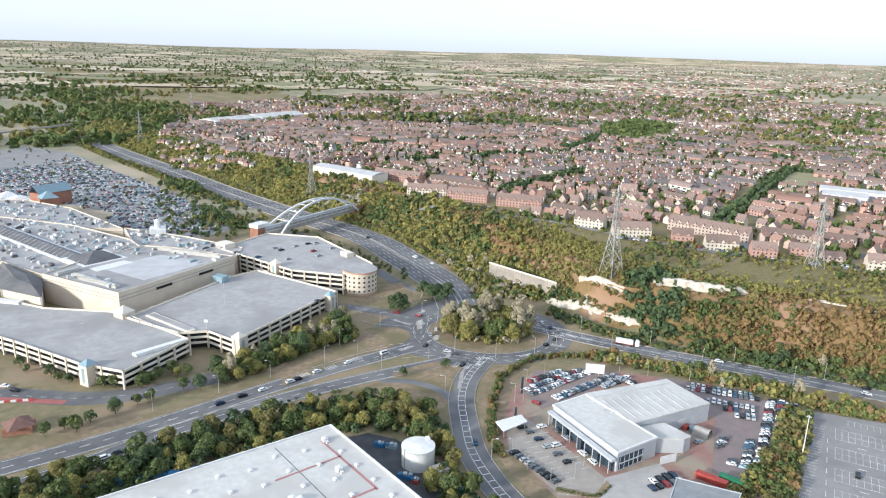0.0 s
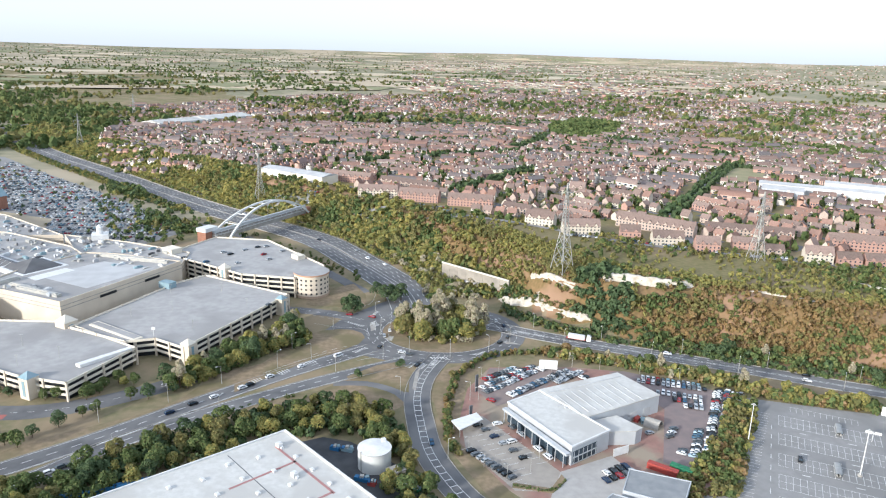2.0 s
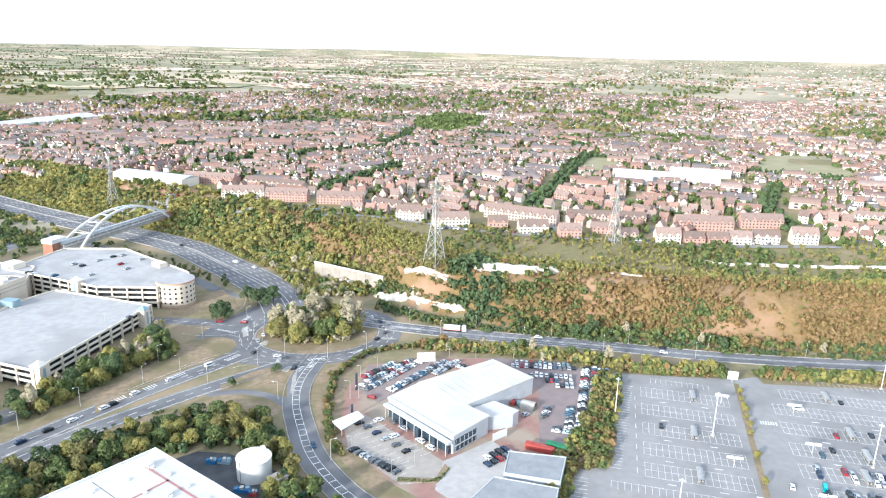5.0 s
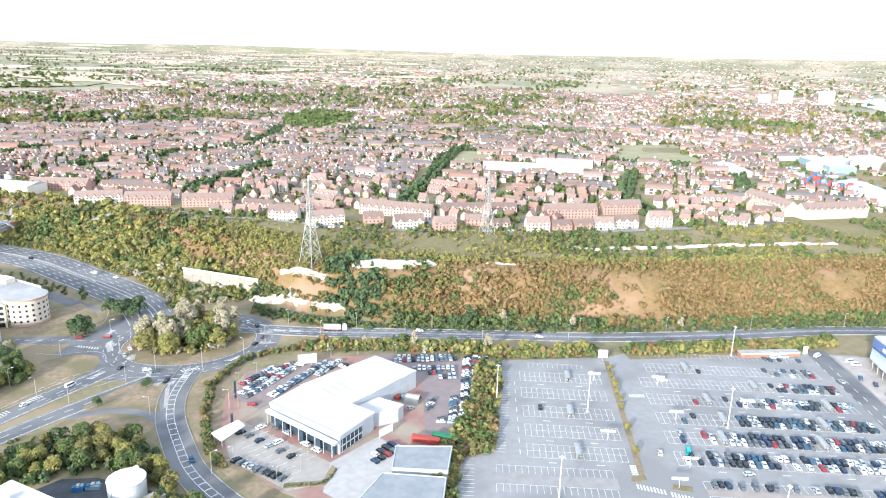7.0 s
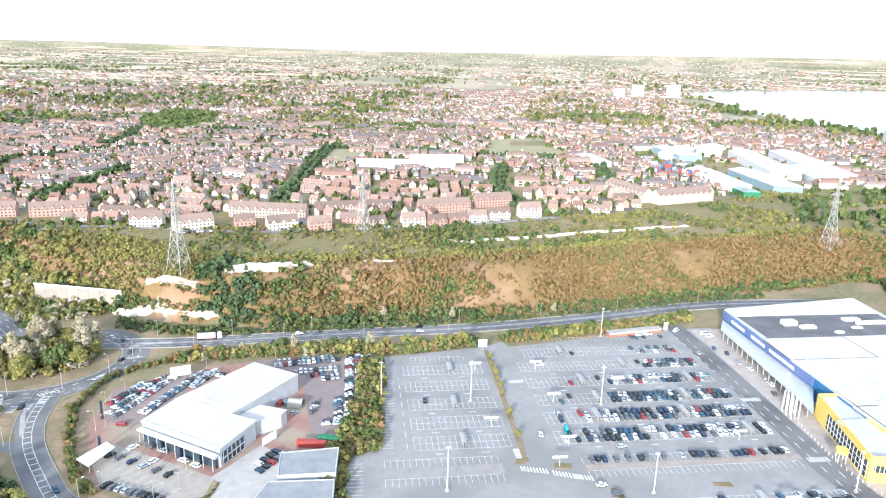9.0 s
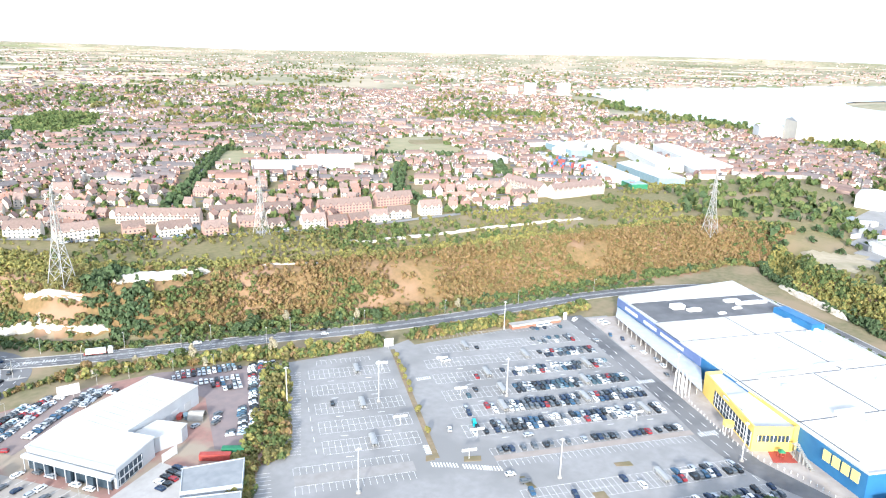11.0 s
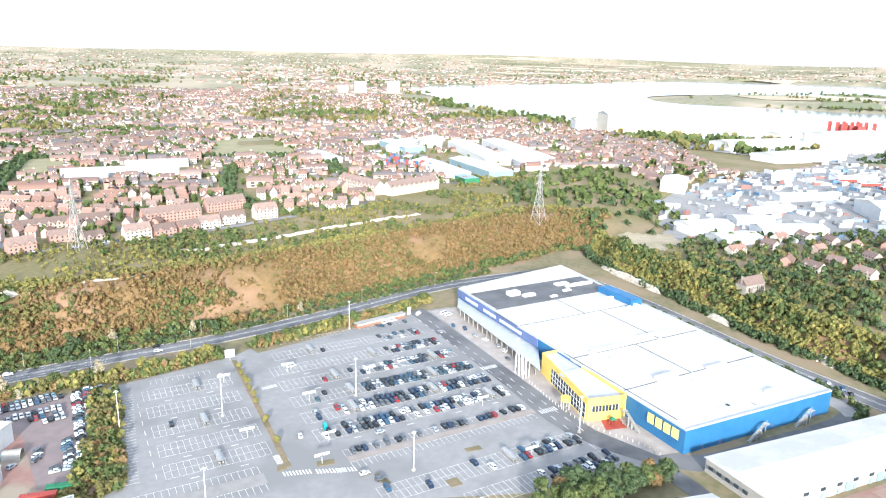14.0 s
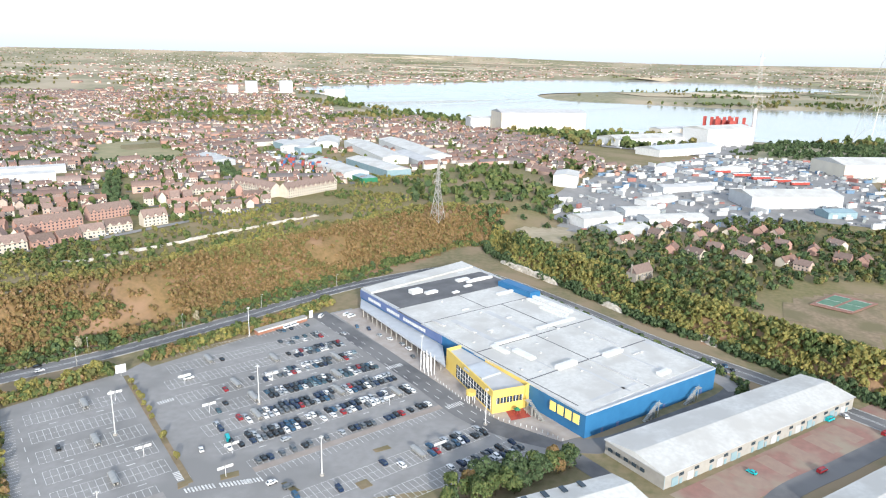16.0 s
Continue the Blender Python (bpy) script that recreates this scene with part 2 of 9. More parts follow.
def spline(pts, step=6.0):
    """A smooth line through points (Catmull-Rom), evenly stepped."""
    p = np.array(pts, float)
    p = np.vstack([2 * p[0] - p[1], p, 2 * p[-1] - p[-2]])
    out = []
    for i in range(1, len(p) - 2):
        n = max(2, int(np.linalg.norm(p[i + 1] - p[i]) / step))
        for s in np.linspace(0, 1, n, endpoint=False):
            out.append(0.5 * (2 * p[i] + (p[i + 1] - p[i - 1]) * s + (2 * p[i - 1] - 5 * p[i] + 4 * p[i + 1] - p[i + 2]) * s * s + (3 * p[i] - p[i - 1] - 3 * p[i + 1] + p[i + 2]) * s**3))
    out.append(p[-2])
    return np.array(out)


def side(line, off):
    """The line shifted to its left by off metres."""
    d = np.gradient(line, axis=0)
    d /= np.linalg.norm(d, axis=1)[:, None] + 1e-9
    return line + off * np.stack([-d[:, 1], d[:, 0]], 1)


def inside(poly, x, y):
    """Which of the points lie in the polygon."""
    hit = np.zeros(np.shape(x), bool)
    for (x0, y0), (x1, y1) in zip(poly, poly[1:] + poly[:1]):
        hit ^= ((y0 > y) != (y1 > y)) & (x < (x1 - x0) * (y - y0) / (y1 - y0 + 1e-12) + x0)
    return hit


def line_far(line, x, y):
    """Distance to a polyline, and the side (positive to its left)."""
    best, sgn = np.full(np.shape(x), 1e9), np.zeros(np.shape(x))
    for (x0, y0), (x1, y1) in zip(line[:-1], line[1:]):
        dx, dy = x1 - x0, y1 - y0
        s = np.clip(((x - x0) * dx + (y - y0) * dy) / (dx * dx + dy * dy), 0, 1)
        d = np.hypot(x - x0 - s * dx, y - y0 - s * dy)
        c = dx * (y - y0) - dy * (x - x0)
        near = d < best - 1e-6
        best, sgn = np.where(near, d, best), np.where(near, np.sign(c), sgn)
    return best, sgn


# the frame of the store and its car park: a runs along the rows, b across them
AX, BX = np.array((0.880, -0.475)), np.array((0.475, 0.880))
ROW = -28.36


def ab(a, b):
    return tuple(a * AX + b * BX)


# ---- the lie of the land ----
# foot of the old chalk pit's edge; the plateau lies to the left of the line
PIT = [(-1500, 2640), (-675, 1310), (-530, 1140), (-368, 958), (-250, 825), (-160, 720), (-68, 642), (-22, 575), (12, 516), (42, 492), (66, 446), (84, 417), (104, 396), (130, 376), (190, 347), (252, 318), (320, 294), (395, 272), (455, 250), (505, 236), (544, 228), (550, 212), (508, 176), (466, 108), (428, 50), (397, -8), (366, -72), (318, -200), (255, -420), (100, -900)]
RIVER = [(2900, 2150), (2400, 1560), (2000, 1195), (1760, 800), (1560, 560), (1480, 300), (1560, 0), (1750, -240), (2400, -1500), (3100, -1500), (3150, -409), (2960, 116), (2960, 546), (3050, 900), (3900, 900), (6000, -700), (7500, 500), (6700, 1784), (4580, 2023), (3490, 2250)]


def wave(x, y, s, k=0.0):
    return np.sin(x / s + 1.3 * k) * np.cos(y / (s * 1.17) + 2.1 * k) + 0.5 * np.sin((x + y) / (s * 0.53) + k) * np.cos((x - 0.7 * y) / (s * 0.61) - k)


def land(x, y):
    """Height of the ground."""
    x, y = np.asarray(x, float), np.asarray(y, float)
    d, s = line_far(PIT, x, y)
    up = np.where(s > 0, d, -d)
    r = np.hypot(x, y)
    width = 42 - 26 * np.clip((220 - y) / 60, 0, 1) * np.clip((x - 330) / 60, 0, 1) - 21 * np.exp(-((x - 112) ** 2 + (y - 420) ** 2) / (2 * 40**2))
    rise = np.clip((up - 4 + 5 * wave(x, y, 17)) / width, 0, 1)
    rise = rise * rise * (3 - 2 * rise)
    top = 24 - 20 * np.clip((r - 800) / 1200, 0, 1) + 1.2 * wave(x, y, 90, 1.0) * np.clip(up / 80, 0, 1)
    top = top - 7 * np.clip((215 - y) / 50, 0, 1) * np.clip((x - 330) / 60, 0, 1) * np.clip((900 - r) / 200, 0, 1)
    h = rise * top
    h = h + np.clip((r - 6000) / 12000, 0, 1) * (150 + 60 * wave(x, y, 4200, 0.6))
    return np.where(inside(RIVER, x, y), -6.0, h)


def near_far(x, y, z):
    """Lays what lies farther than 2.6 km closer along its line of sight from the hover point's height, shrunk to suit."""
    x, y, z = np.asarray(x, float), np.asarray(y, float), np.asarray(z, float)
    d = np.hypot(x, y) + 1e-6
    k = np.where(d > 2600, (2600 + 2250 * (1 - np.exp(-(np.maximum(d, 2600) - 2600) / 5000))) / d, 1.0)
    return x * k, y * k, EYE + (z - EYE) * k, k

# ---- ground ----
az = np.radians(np.linspace(0, 360, 577)[:-1])
rad = np.concatenate([np.concatenate([np.arange(0, 300, 20), np.arange(300, 700, 7)]), np.geomspace(700, 2600, 90), np.geomspace(2640, 30000, 45)])
gx, gy = np.outer(rad, np.sin(az)), np.outer(rad, np.cos(az))
gz = land(gx, gy)
gx, gy, gz, _ = near_far(gx, gy, gz)
nr, na = gx.shape
ii, jj = np.meshgrid(np.arange(nr - 1), np.arange(na), indexing="ij")
quads = np.stack([ii * na + jj, ii * na + (jj + 1) % na, (ii + 1) * na + (jj + 1) % na, (ii + 1) * na + jj], -1).reshape(-1, 4)[:, ::-1]
gme = arrays("ground", np.stack([gx, gy, gz], -1).reshape(-1, 3), quads, [M["ground"], M["scrub"], M["verge"], M["meadow"]])
cx, cy = gx[:-1].ravel(), gy[:-1].ravel()
d_pit, s_pit = line_far(PIT, cx, cy)
gme.polygons.foreach_set("material_index", np.where((s_pit > 0) & (d_pit < np.where((cy < 208) & (cx > 330), 14, 58)), 1, np.where((s_pit > 0) & (d_pit < 700), 3, np.where((s_pit <= 0) & (np.hypot(cx, cy) < 700), 2, 0))).astype(np.int32))
gme.polygons.foreach_set("use_smooth", np.ones(len(quads), bool))
tagged(new("ground", gme), "rolling green and brown land with a scrubby chalk slope", "ground", kind="structure")


def patch(name, poly, z, material, label, category, kind="structure"):
    """A flat sheet with a thin edge."""
    if sum(x0 * y1 - x1 * y0 for (x0, y0), (x1, y1) in zip(poly, poly[1:] + poly[:1])) < 0:
        poly = poly[::-1]
    return tagged(Shape().prism(poly, -0.3, z, 0, bottom=False).make(name, material), label, category, kind=kind)


def ribbon(name, pts, width, z, material, label, category="road", ground=False):
    """A road along a smooth line."""
    line = spline(pts)
    a, b = side(line, width / 2), side(line, -width / 2)
    s = Shape()
    za = land(a[:, 0], a[:, 1]) + z if ground else np.full(len(a), z)
    zb = land(b[:, 0], b[:, 1]) + z if ground else np.full(len(a), z)
    for i in range(len(line) - 1):
        s.face([(*b[i], zb[i]), (*b[i + 1], zb[i + 1]), (*a[i + 1], za[i + 1]), (*a[i], za[i])])
        s.face([(*a[i], za[i]), (*a[i + 1], za[i + 1]), (*a[i + 1], za[i + 1] - 0.4), (*a[i], za[i] - 0.4)])
        s.face([(*b[i + 1], zb[i + 1]), (*b[i], zb[i]), (*b[i], zb[i] - 0.4), (*b[i + 1], zb[i + 1] - 0.4)])
    return tagged(s.make(name, material), label, category, kind="structure")


def dashes(s, line, off, width, on, gap, z):
    """Painted dashes beside a line; gap 0 gives an unbroken line."""
    p = side(line, off)
    seg = np.r_[0, np.cumsum(np.linalg.norm(np.diff(p, axis=0), axis=1))]
    at, step = 0.0, on + gap
    while at + on < seg[-1]:
        q = [np.array([np.interp(u, seg, p[:, k]) for k in (0, 1)]) for u in (at, at + on)]
        d = (q[1] - q[0]) / (np.linalg.norm(q[1] - q[0]) + 1e-9)
        n = np.array((-d[1], d[0])) * width / 2
        s.face([(*(q[0] - n), z), (*(q[1] - n), z), (*(q[1] + n), z), (*(q[0] + n), z)])
        at += step


DUAL_N = [(-260, 150), (-195, 212), (-143, 252), (-117, 274), (-88, 301), (-52, 332), (-12, 362)]
DUAL_S = [(-240, 140), (-175, 205), (-138, 238), (-118, 261), (-91, 284), (-64, 303), (-36, 321), (7, 345)]
SOUTH = [(26, 352), (15, 326), (11, 303), (12, 278), (15, 254), (24, 229), (34, 213), (50, 195), (70, 150)]
WTW = [(56, 396), (89, 377), (124, 361), (185, 334), (245, 306), (314, 282), (389, 260), (440, 236), (480, 205), (470, 160), (438, 100), (402, 40), (374, -20), (345, -75)]
A126 = [(14, 425), (10, 450), (2, 472), (-28, 529), (-72, 600), (-159, 684), (-246, 775), (-360, 906), (-512, 1075), (-667, 1267), (-1000, 1660)]
ribbon("road", DUAL_N, 11, 0.06, M["asphalt"], "grey dual carriageway lane with worn white markings")
ribbon("road", DUAL_S, 10, 0.07, M["asphalt"], "grey dual carriageway lane with worn white markings")
ribbon("road", SOUTH, 12, 0.08, M["asphalt"], "grey curving road with a hatched centre")
ribbon("road", WTW, 13, 0.09, M["asphalt"], "grey main road below the chalk slope")
ribbon("road", A126, 34, 0.10, M["asphalt"], "wide grey multi-lane road curving away")
ring = [(28 + 42 * math.cos(t), 385 + 37 * math.sin(t)) for t in np.linspace(0, 2 * math.pi, 25)]
ribbon("road", ring, 14, 0.11, M["asphalt"], "grey roundabout carriageway with arrows")
patch("road", [(-30, 358), (-10, 348), (8, 340), (22, 346), (0, 372), (-8, 400), (10, 430), (-6, 438), (-30, 410), (-42, 385)], 0.05, M["asphalt"], "grey road junction beside the roundabout", "road")
paint = Shape()
for ln, w in ((DUAL_N, 11), (DUAL_S, 10)):
    q = spline(ln)
    dashes(paint, q, 0, 0.35, 4, 5, 0.12)
    dashes(paint, q, w / 2 - 0.6, 0.3, 6, 0, 0.12)
    dashes(paint, q, -w / 2 + 0.6, 0.3, 6, 0, 0.12)
for off in (-12.5, -9, -5.5, 5.5, 9, 12.5):
    dashes(paint, spline(A126), off, 0.4, 5, 6, 0.15)
for off in (-16.2, -1.6, 1.6, 16.2):
    dashes(paint, spline(A126), off, 0.35, 6, 0, 0.15)
dashes(paint, spline(WTW), -0.6, 0.3, 6, 0, 0.14)
dashes(paint, spline(WTW), 0.6, 0.3, 6, 0, 0.14)
for off in (-6.1, 6.1):
    dashes(paint, spline(WTW), off, 0.25, 6, 0, 0.14)
for off in (-3.4, 3.4):
    dashes(paint, spline(WTW)[:26], off, 0.3, 3, 4, 0.14)
for off in (-2.3, 2.3):
    dashes(paint, spline(ring), off, 0.32, 3, 4, 0.16)
dashes(paint, spline(ring), 6.3, 0.25, 6, 0, 0.16)
tagged(paint.make("lane_markings", M["paint"]), "worn white lane lines painted on the roads", "road markings", kind="structure")

# pale kerbs along the roads
for ln_, off, name_ in ((DUAL_N, 5.7, "dual carriageway"), (DUAL_N, -5.7, "dual carriageway"), (DUAL_S, 5.2, "dual carriageway"), (DUAL_S, -5.2, "dual carriageway"), (SOUTH, 6.2, "curving road"), (SOUTH, -6.2, "curving road"), (WTW, -6.7, "main road"), (WTW, 6.7, "main road")):
    q = side(spline(ln_), off)
    kb_ = Shape()
    kb_.pole([(*p0, 0.1) for p0 in q], 0.3)
    tagged(kb_.make("kerb", M["concrete"]), "pale concrete kerb along the " + name_, "kerb", kind="structure")

# car parks
patch("car_park", [ab(3, 345), ab(72, 358), ab(82, 364), ab(84, 356), ab(192, 376), ab(214, 376), ab(214, 215), ab(205, 172), ab(150, 182), ab(92, 205), ab(-8, 190), ab(-6, 225), ab(-3, 252), ab(6, 256)], 0.05, M["carpark"], "worn grey asphalt car park with white bays", "car park")
patch("forecourt", [(36, 312), (50, 336), (70, 336), (95, 336), (120, 330), (153, 312), (168, 301), (128, 228), (112, 208), (62, 204), (44, 228), (28, 262), (29, 280)], 0.04, M["paving"], "red block paving round the showroom", "forecourt")


patch("verge", [(-260, 168), (-172, 242), (-149, 267), (-114, 288), (-100, 302), (-88, 330), (-64, 345), (-45, 380), (-20, 392), (-16, 372), (-40, 350), (-64, 330), (-100, 298), (-150, 256), (-255, 164)], 0.03, M["dry"], "dry brown grass verge beside the road", "verge")
patch("verge", [(-37, 310), (-17, 329), (3, 341), (9, 330), (5, 296), (-4, 286), (-23, 300), (-60, 292), (-95, 268), (-150, 222), (-150, 228), (-95, 274), (-60, 301)], 0.035, M["dry"], "dry brown grass triangle between the roads", "verge")
patch("verge", [(17, 318), (20, 285), (24, 255), (34, 228), (40, 212), (60, 190), (66, 192), (48, 216), (31, 262), (29, 285), (36, 316), (48, 340), (40, 342), (26, 334)], 0.032, M["dry"], "dry grass strip beside the curving road", "verge")
patch("verge", [(-79, 322), (-71, 338), (-58, 364), (-47, 383), (-42, 387), (-33, 389), (-25, 388), (-19, 383), (-17, 376), (-20, 367), (-29, 358), (-46, 344), (-65, 323), (-76, 309)], 0.13, M["dry"], "dry brown grass between the junction's roads", "verge")
patch("verge", [(-24, 326), (-9, 339), (1, 343), (5, 342), (7, 337), (8, 330), (7, 308), (1, 314), (-10, 321), (-23, 323)], 0.13, M["dry"], "dry grass triangle with a small tree", "verge")
patch("traffic_island", [(-15, 399), (-12, 402), (-11, 388), (-14, 386)], 0.15, M["concrete"], "kerbed traffic island at the junction", "traffic island")
patch("traffic_island", [(11, 331), (13.5, 336), (10.5, 310), (8.8, 312)], 0.15, M["concrete"], "long kerbed traffic island in the road", "traffic island")
patch("traffic_island", [(58, 372), (66, 370), (72, 366), (64, 367)], 0.15, M["concrete"], "kerbed traffic island at the roundabout", "traffic island")
patch("verge", [(-58, 444), (-46, 461), (-29, 474), (-20, 452), (-18, 434), (-26, 426), (-45, 428), (-57, 430)], 0.12, M["dry"], "dry grass below the round tower", "verge")
tagged(Shape().tube((28, 387, -0.3), 35, 0.36, 40).make("roundabout_island", M["dry"]), "dry grass island of the roundabout", "island", kind="structure")
SIDE = [(-330, 280), (-260, 288), (-203, 292), (-165, 291), (-140, 298), (-118, 311), (-98, 328), (-84, 348)]
ribbon("road", SIDE, 13, 0.055, M["asphalt"], "service road below the car park decks")
ribbon("road", [(-30, 318), (-14, 318), (2, 308), (10, 292)], 5, 0.065, M["asphalt"], "narrow slip road across the verge")
LINK = [(-90, 426), (-62, 421), (-38, 414), (-16, 402)]
ribbon("road", LINK, 10, 0.075, M["asphalt"], "link road from the junction to the mall")
ribbon("road", [(-20, 455), (-50, 500), (-80, 545), (-130, 600), (-200, 660)], 9, 0.045, M["asphalt"], "service road beside the main road")
mk = Shape()
for ln, zz in ((SIDE, 0.1), (LINK, 0.12)):
    dashes(mk, spline(ln), 0, 0.25, 3, 4, zz)
south = spline(SOUTH, 1.5)
for off in (-1.6, 1.6):
    dashes(mk, south, off, 0.25, 3, 0, 0.12)
seg = side(south, -1.4), side(south, 1.4)
for i in range(2, len(south) - 1, 3):
    a, b, c, d = seg[0][i], seg[1][i], seg[1][i] + (south[i + 1] - south[i]) * 0.3, seg[0][i] + (south[i + 1] - south[i]) * 0.3
    mk.face([(*a, 0.12), (*d, 0.12), (*c, 0.12), (*b, 0.12)])
for ln in ([(-62, 418), (-40, 406), (-20, 396), (-8, 392)], [(-60, 423), (-38, 412), (-16, 404)], [(-12, 420), (-8, 408), (-8, 396), (-9, 380), (-12, 368)], [(-2, 424), (-2, 408), (-3, 392), (-4, 376), (-10, 360)], [(-44, 352), (-30, 362), (-16, 366)], [(-40, 338), (-22, 350), (-4, 354)], [(0, 348), (14, 345), (28, 343), (44, 346)]):
    dashes(mk, spline(ln), 0, 0.25, 3, 3, 0.16)
for ln in ([(-48, 398), (-36, 392), (-22, 391), (-15, 384), (-15, 374)], [(-66, 330), (-46, 348), (-28, 360)], [(-20, 345), (-6, 350), (8, 346)], [(-26, 424), (-16, 432), (-13, 452)]):
    dashes(mk, spline(ln), 0, 0.2, 4, 0, 0.16)
for cx, cy, t, n_ in ((-28, 400, -35, 8), (-14, 412, 60, 5), (-22, 356, 40, 6), (4, 347, 80, 6), (20, 348, 0, 6), (44, 352, 30, 5)):
    for j in range(n_):
        c, s0 = math.cos(radians(t)), math.sin(radians(t))
        mk.box((cx + c * j * 1.6, cy + s0 * j * 1.6, 0.15), (0.6, 2.6, 0.03), t + 25)
rng0 = np.random.default_rng(3)
for cx, cy, t in ((-46, 340, 38), (-58, 329, 38), (-70, 319, 40), (-2, 372, 80), (-10, 395, 110), (8, 336, 60), (14, 335, 60), (20, 338, 60), (66, 386, -40), (74, 384, -35), (82, 380, -28)):
    for j in range(5):
        c, s0 = math.cos(radians(t)), math.sin(radians(t))
        p = (cx + c * j * 1.4 - s0 * 1.0, cy + s0 * j * 1.4 + c * 1.0)
        mk.box((p[0], p[1], 0.13), (0.5, 3.4, 0.03), t)
tagged(mk.make("lane_markings", M["paint"]), "white hatching, arrows and centre lines", "road markings", kind="structure")
for off, h, u0, u1 in ((17.5, 1.0, 0.12, 0.8), (-17.5, 1.0, 0.2, 0.8), (0.0, 0.7, 0.06, 0.95)):
    q = side(spline(A126), off)
    q = q[int(len(q) * u0) : int(len(q) * u1)]
    w = Shape()
    w.pole([(*p0, h / 2 + 0.1) for p0 in q], h * 0.6)
    tagged(w.make("road_barrier", M["concrete"]), "low concrete barrier along the wide road", "barrier", kind="structure")

# ---- the furniture store ----


def abp(*pts):
    """A polygon from places in the store's frame, turned anticlockwise."""
    p = [ab(*q) for q in pts]
    return p if sum(x0 * y1 - x1 * y0 for (x0, y0), (x1, y1) in zip(p, p[1:] + p[:1])) > 0 else p[::-1]


def rect(a0, a1, b0, b1):
    return abp((a0, b0), (a1, b0), (a1, b1), (a0, b1))


def ccw(poly):
    poly = [tuple(p) for p in poly]
    return poly if sum(x0 * y1 - x1 * y0 for (x0, y0), (x1, y1) in zip(poly, poly[1:] + poly[:1])) > 0 else poly[::-1]


def inset(poly, d):
    """A polygon drawn in by about d metres."""
    k, out = len(poly), []
    for i in range(k):
        p, q, r = np.array(poly[i - 1]), np.array(poly[i]), np.array(poly[(i + 1) % k])
        a, b = (q - p) / np.linalg.norm(q - p), (r - q) / np.linalg.norm(r - q)
        n1, n2 = np.array((-a[1], a[0])), np.array((-b[1], b[0]))
        m = n1 + n2
        m = m / max(0.4, m @ n1)
        out.append(tuple(q + m * d))
    return out


def ringwall(outline, thick, z0, z1):
    """Upright walls of some thickness along a polygon."""
    s = Shape()
    k = len(outline)
    cx, cy = sum(p[0] for p in outline) / k, sum(p[1] for p in outline) / k
    for i in range(k):
        (x0, y0), (x1, y1) = outline[i], outline[(i + 1) % k]
        d = math.hypot(x1 - x0, y1 - y0)
        nx, ny = -(y1 - y0) / d * thick, (x1 - x0) / d * thick
        ux, uy = (x1 - x0) / d * thick, (y1 - y0) / d * thick
        s.prism([(x0, y0), (x1 - ux, y1 - uy), (x1 - ux + nx, y1 - uy + ny), (x0 + nx, y0 + ny)], z0, z1)
    return s


def stair_flight(parent, a, b, along_a, up):
    """Grey steel escape stair against a wall."""
    s = Shape()
    n = 12
    for i in range(n):
        p = ab(a + (i * 0.75 * along_a), b) if along_a else ab(a, b + i * 0.75 * up)
        s.box((p[0], p[1], 0.3 + i * 0.5), (0.8, 1.6, 0.12), ROW if along_a else ROW + 90)
        if i % 3 == 0:
            s.box((p[0], p[1], 0), (0.15, 1.6, 0.3 + i * 0.5), ROW if along_a else ROW + 90)
    e0, e1 = (ab(a, b), ab(a + n * 0.75 * along_a, b)) if along_a else (ab(a, b), ab(a, b + n * 0.75 * up))
    s.beam((*e0, 1.3), (*e1, 0.3 + n * 0.5 + 1.0), 0.15)
    s.beam((*e0, 0.4), (*e1, 0.3 + n * 0.5), 0.3)
    q = ab(a + (n + 1.5) * 0.75 * along_a, b) if along_a else ab(a, b + (n + 1.5) * 0.75 * up)
    s.box((q[0], q[1], 6.2), (2.6, 2.2, 0.15), ROW)
    for dx in (-1.1, 1.1):
        s.box((q[0] + dx, q[1], 0), (0.2, 0.2, 7.4), ROW)
    part("escape_stair", s, M["steel"], parent, "grey steel escape stair")


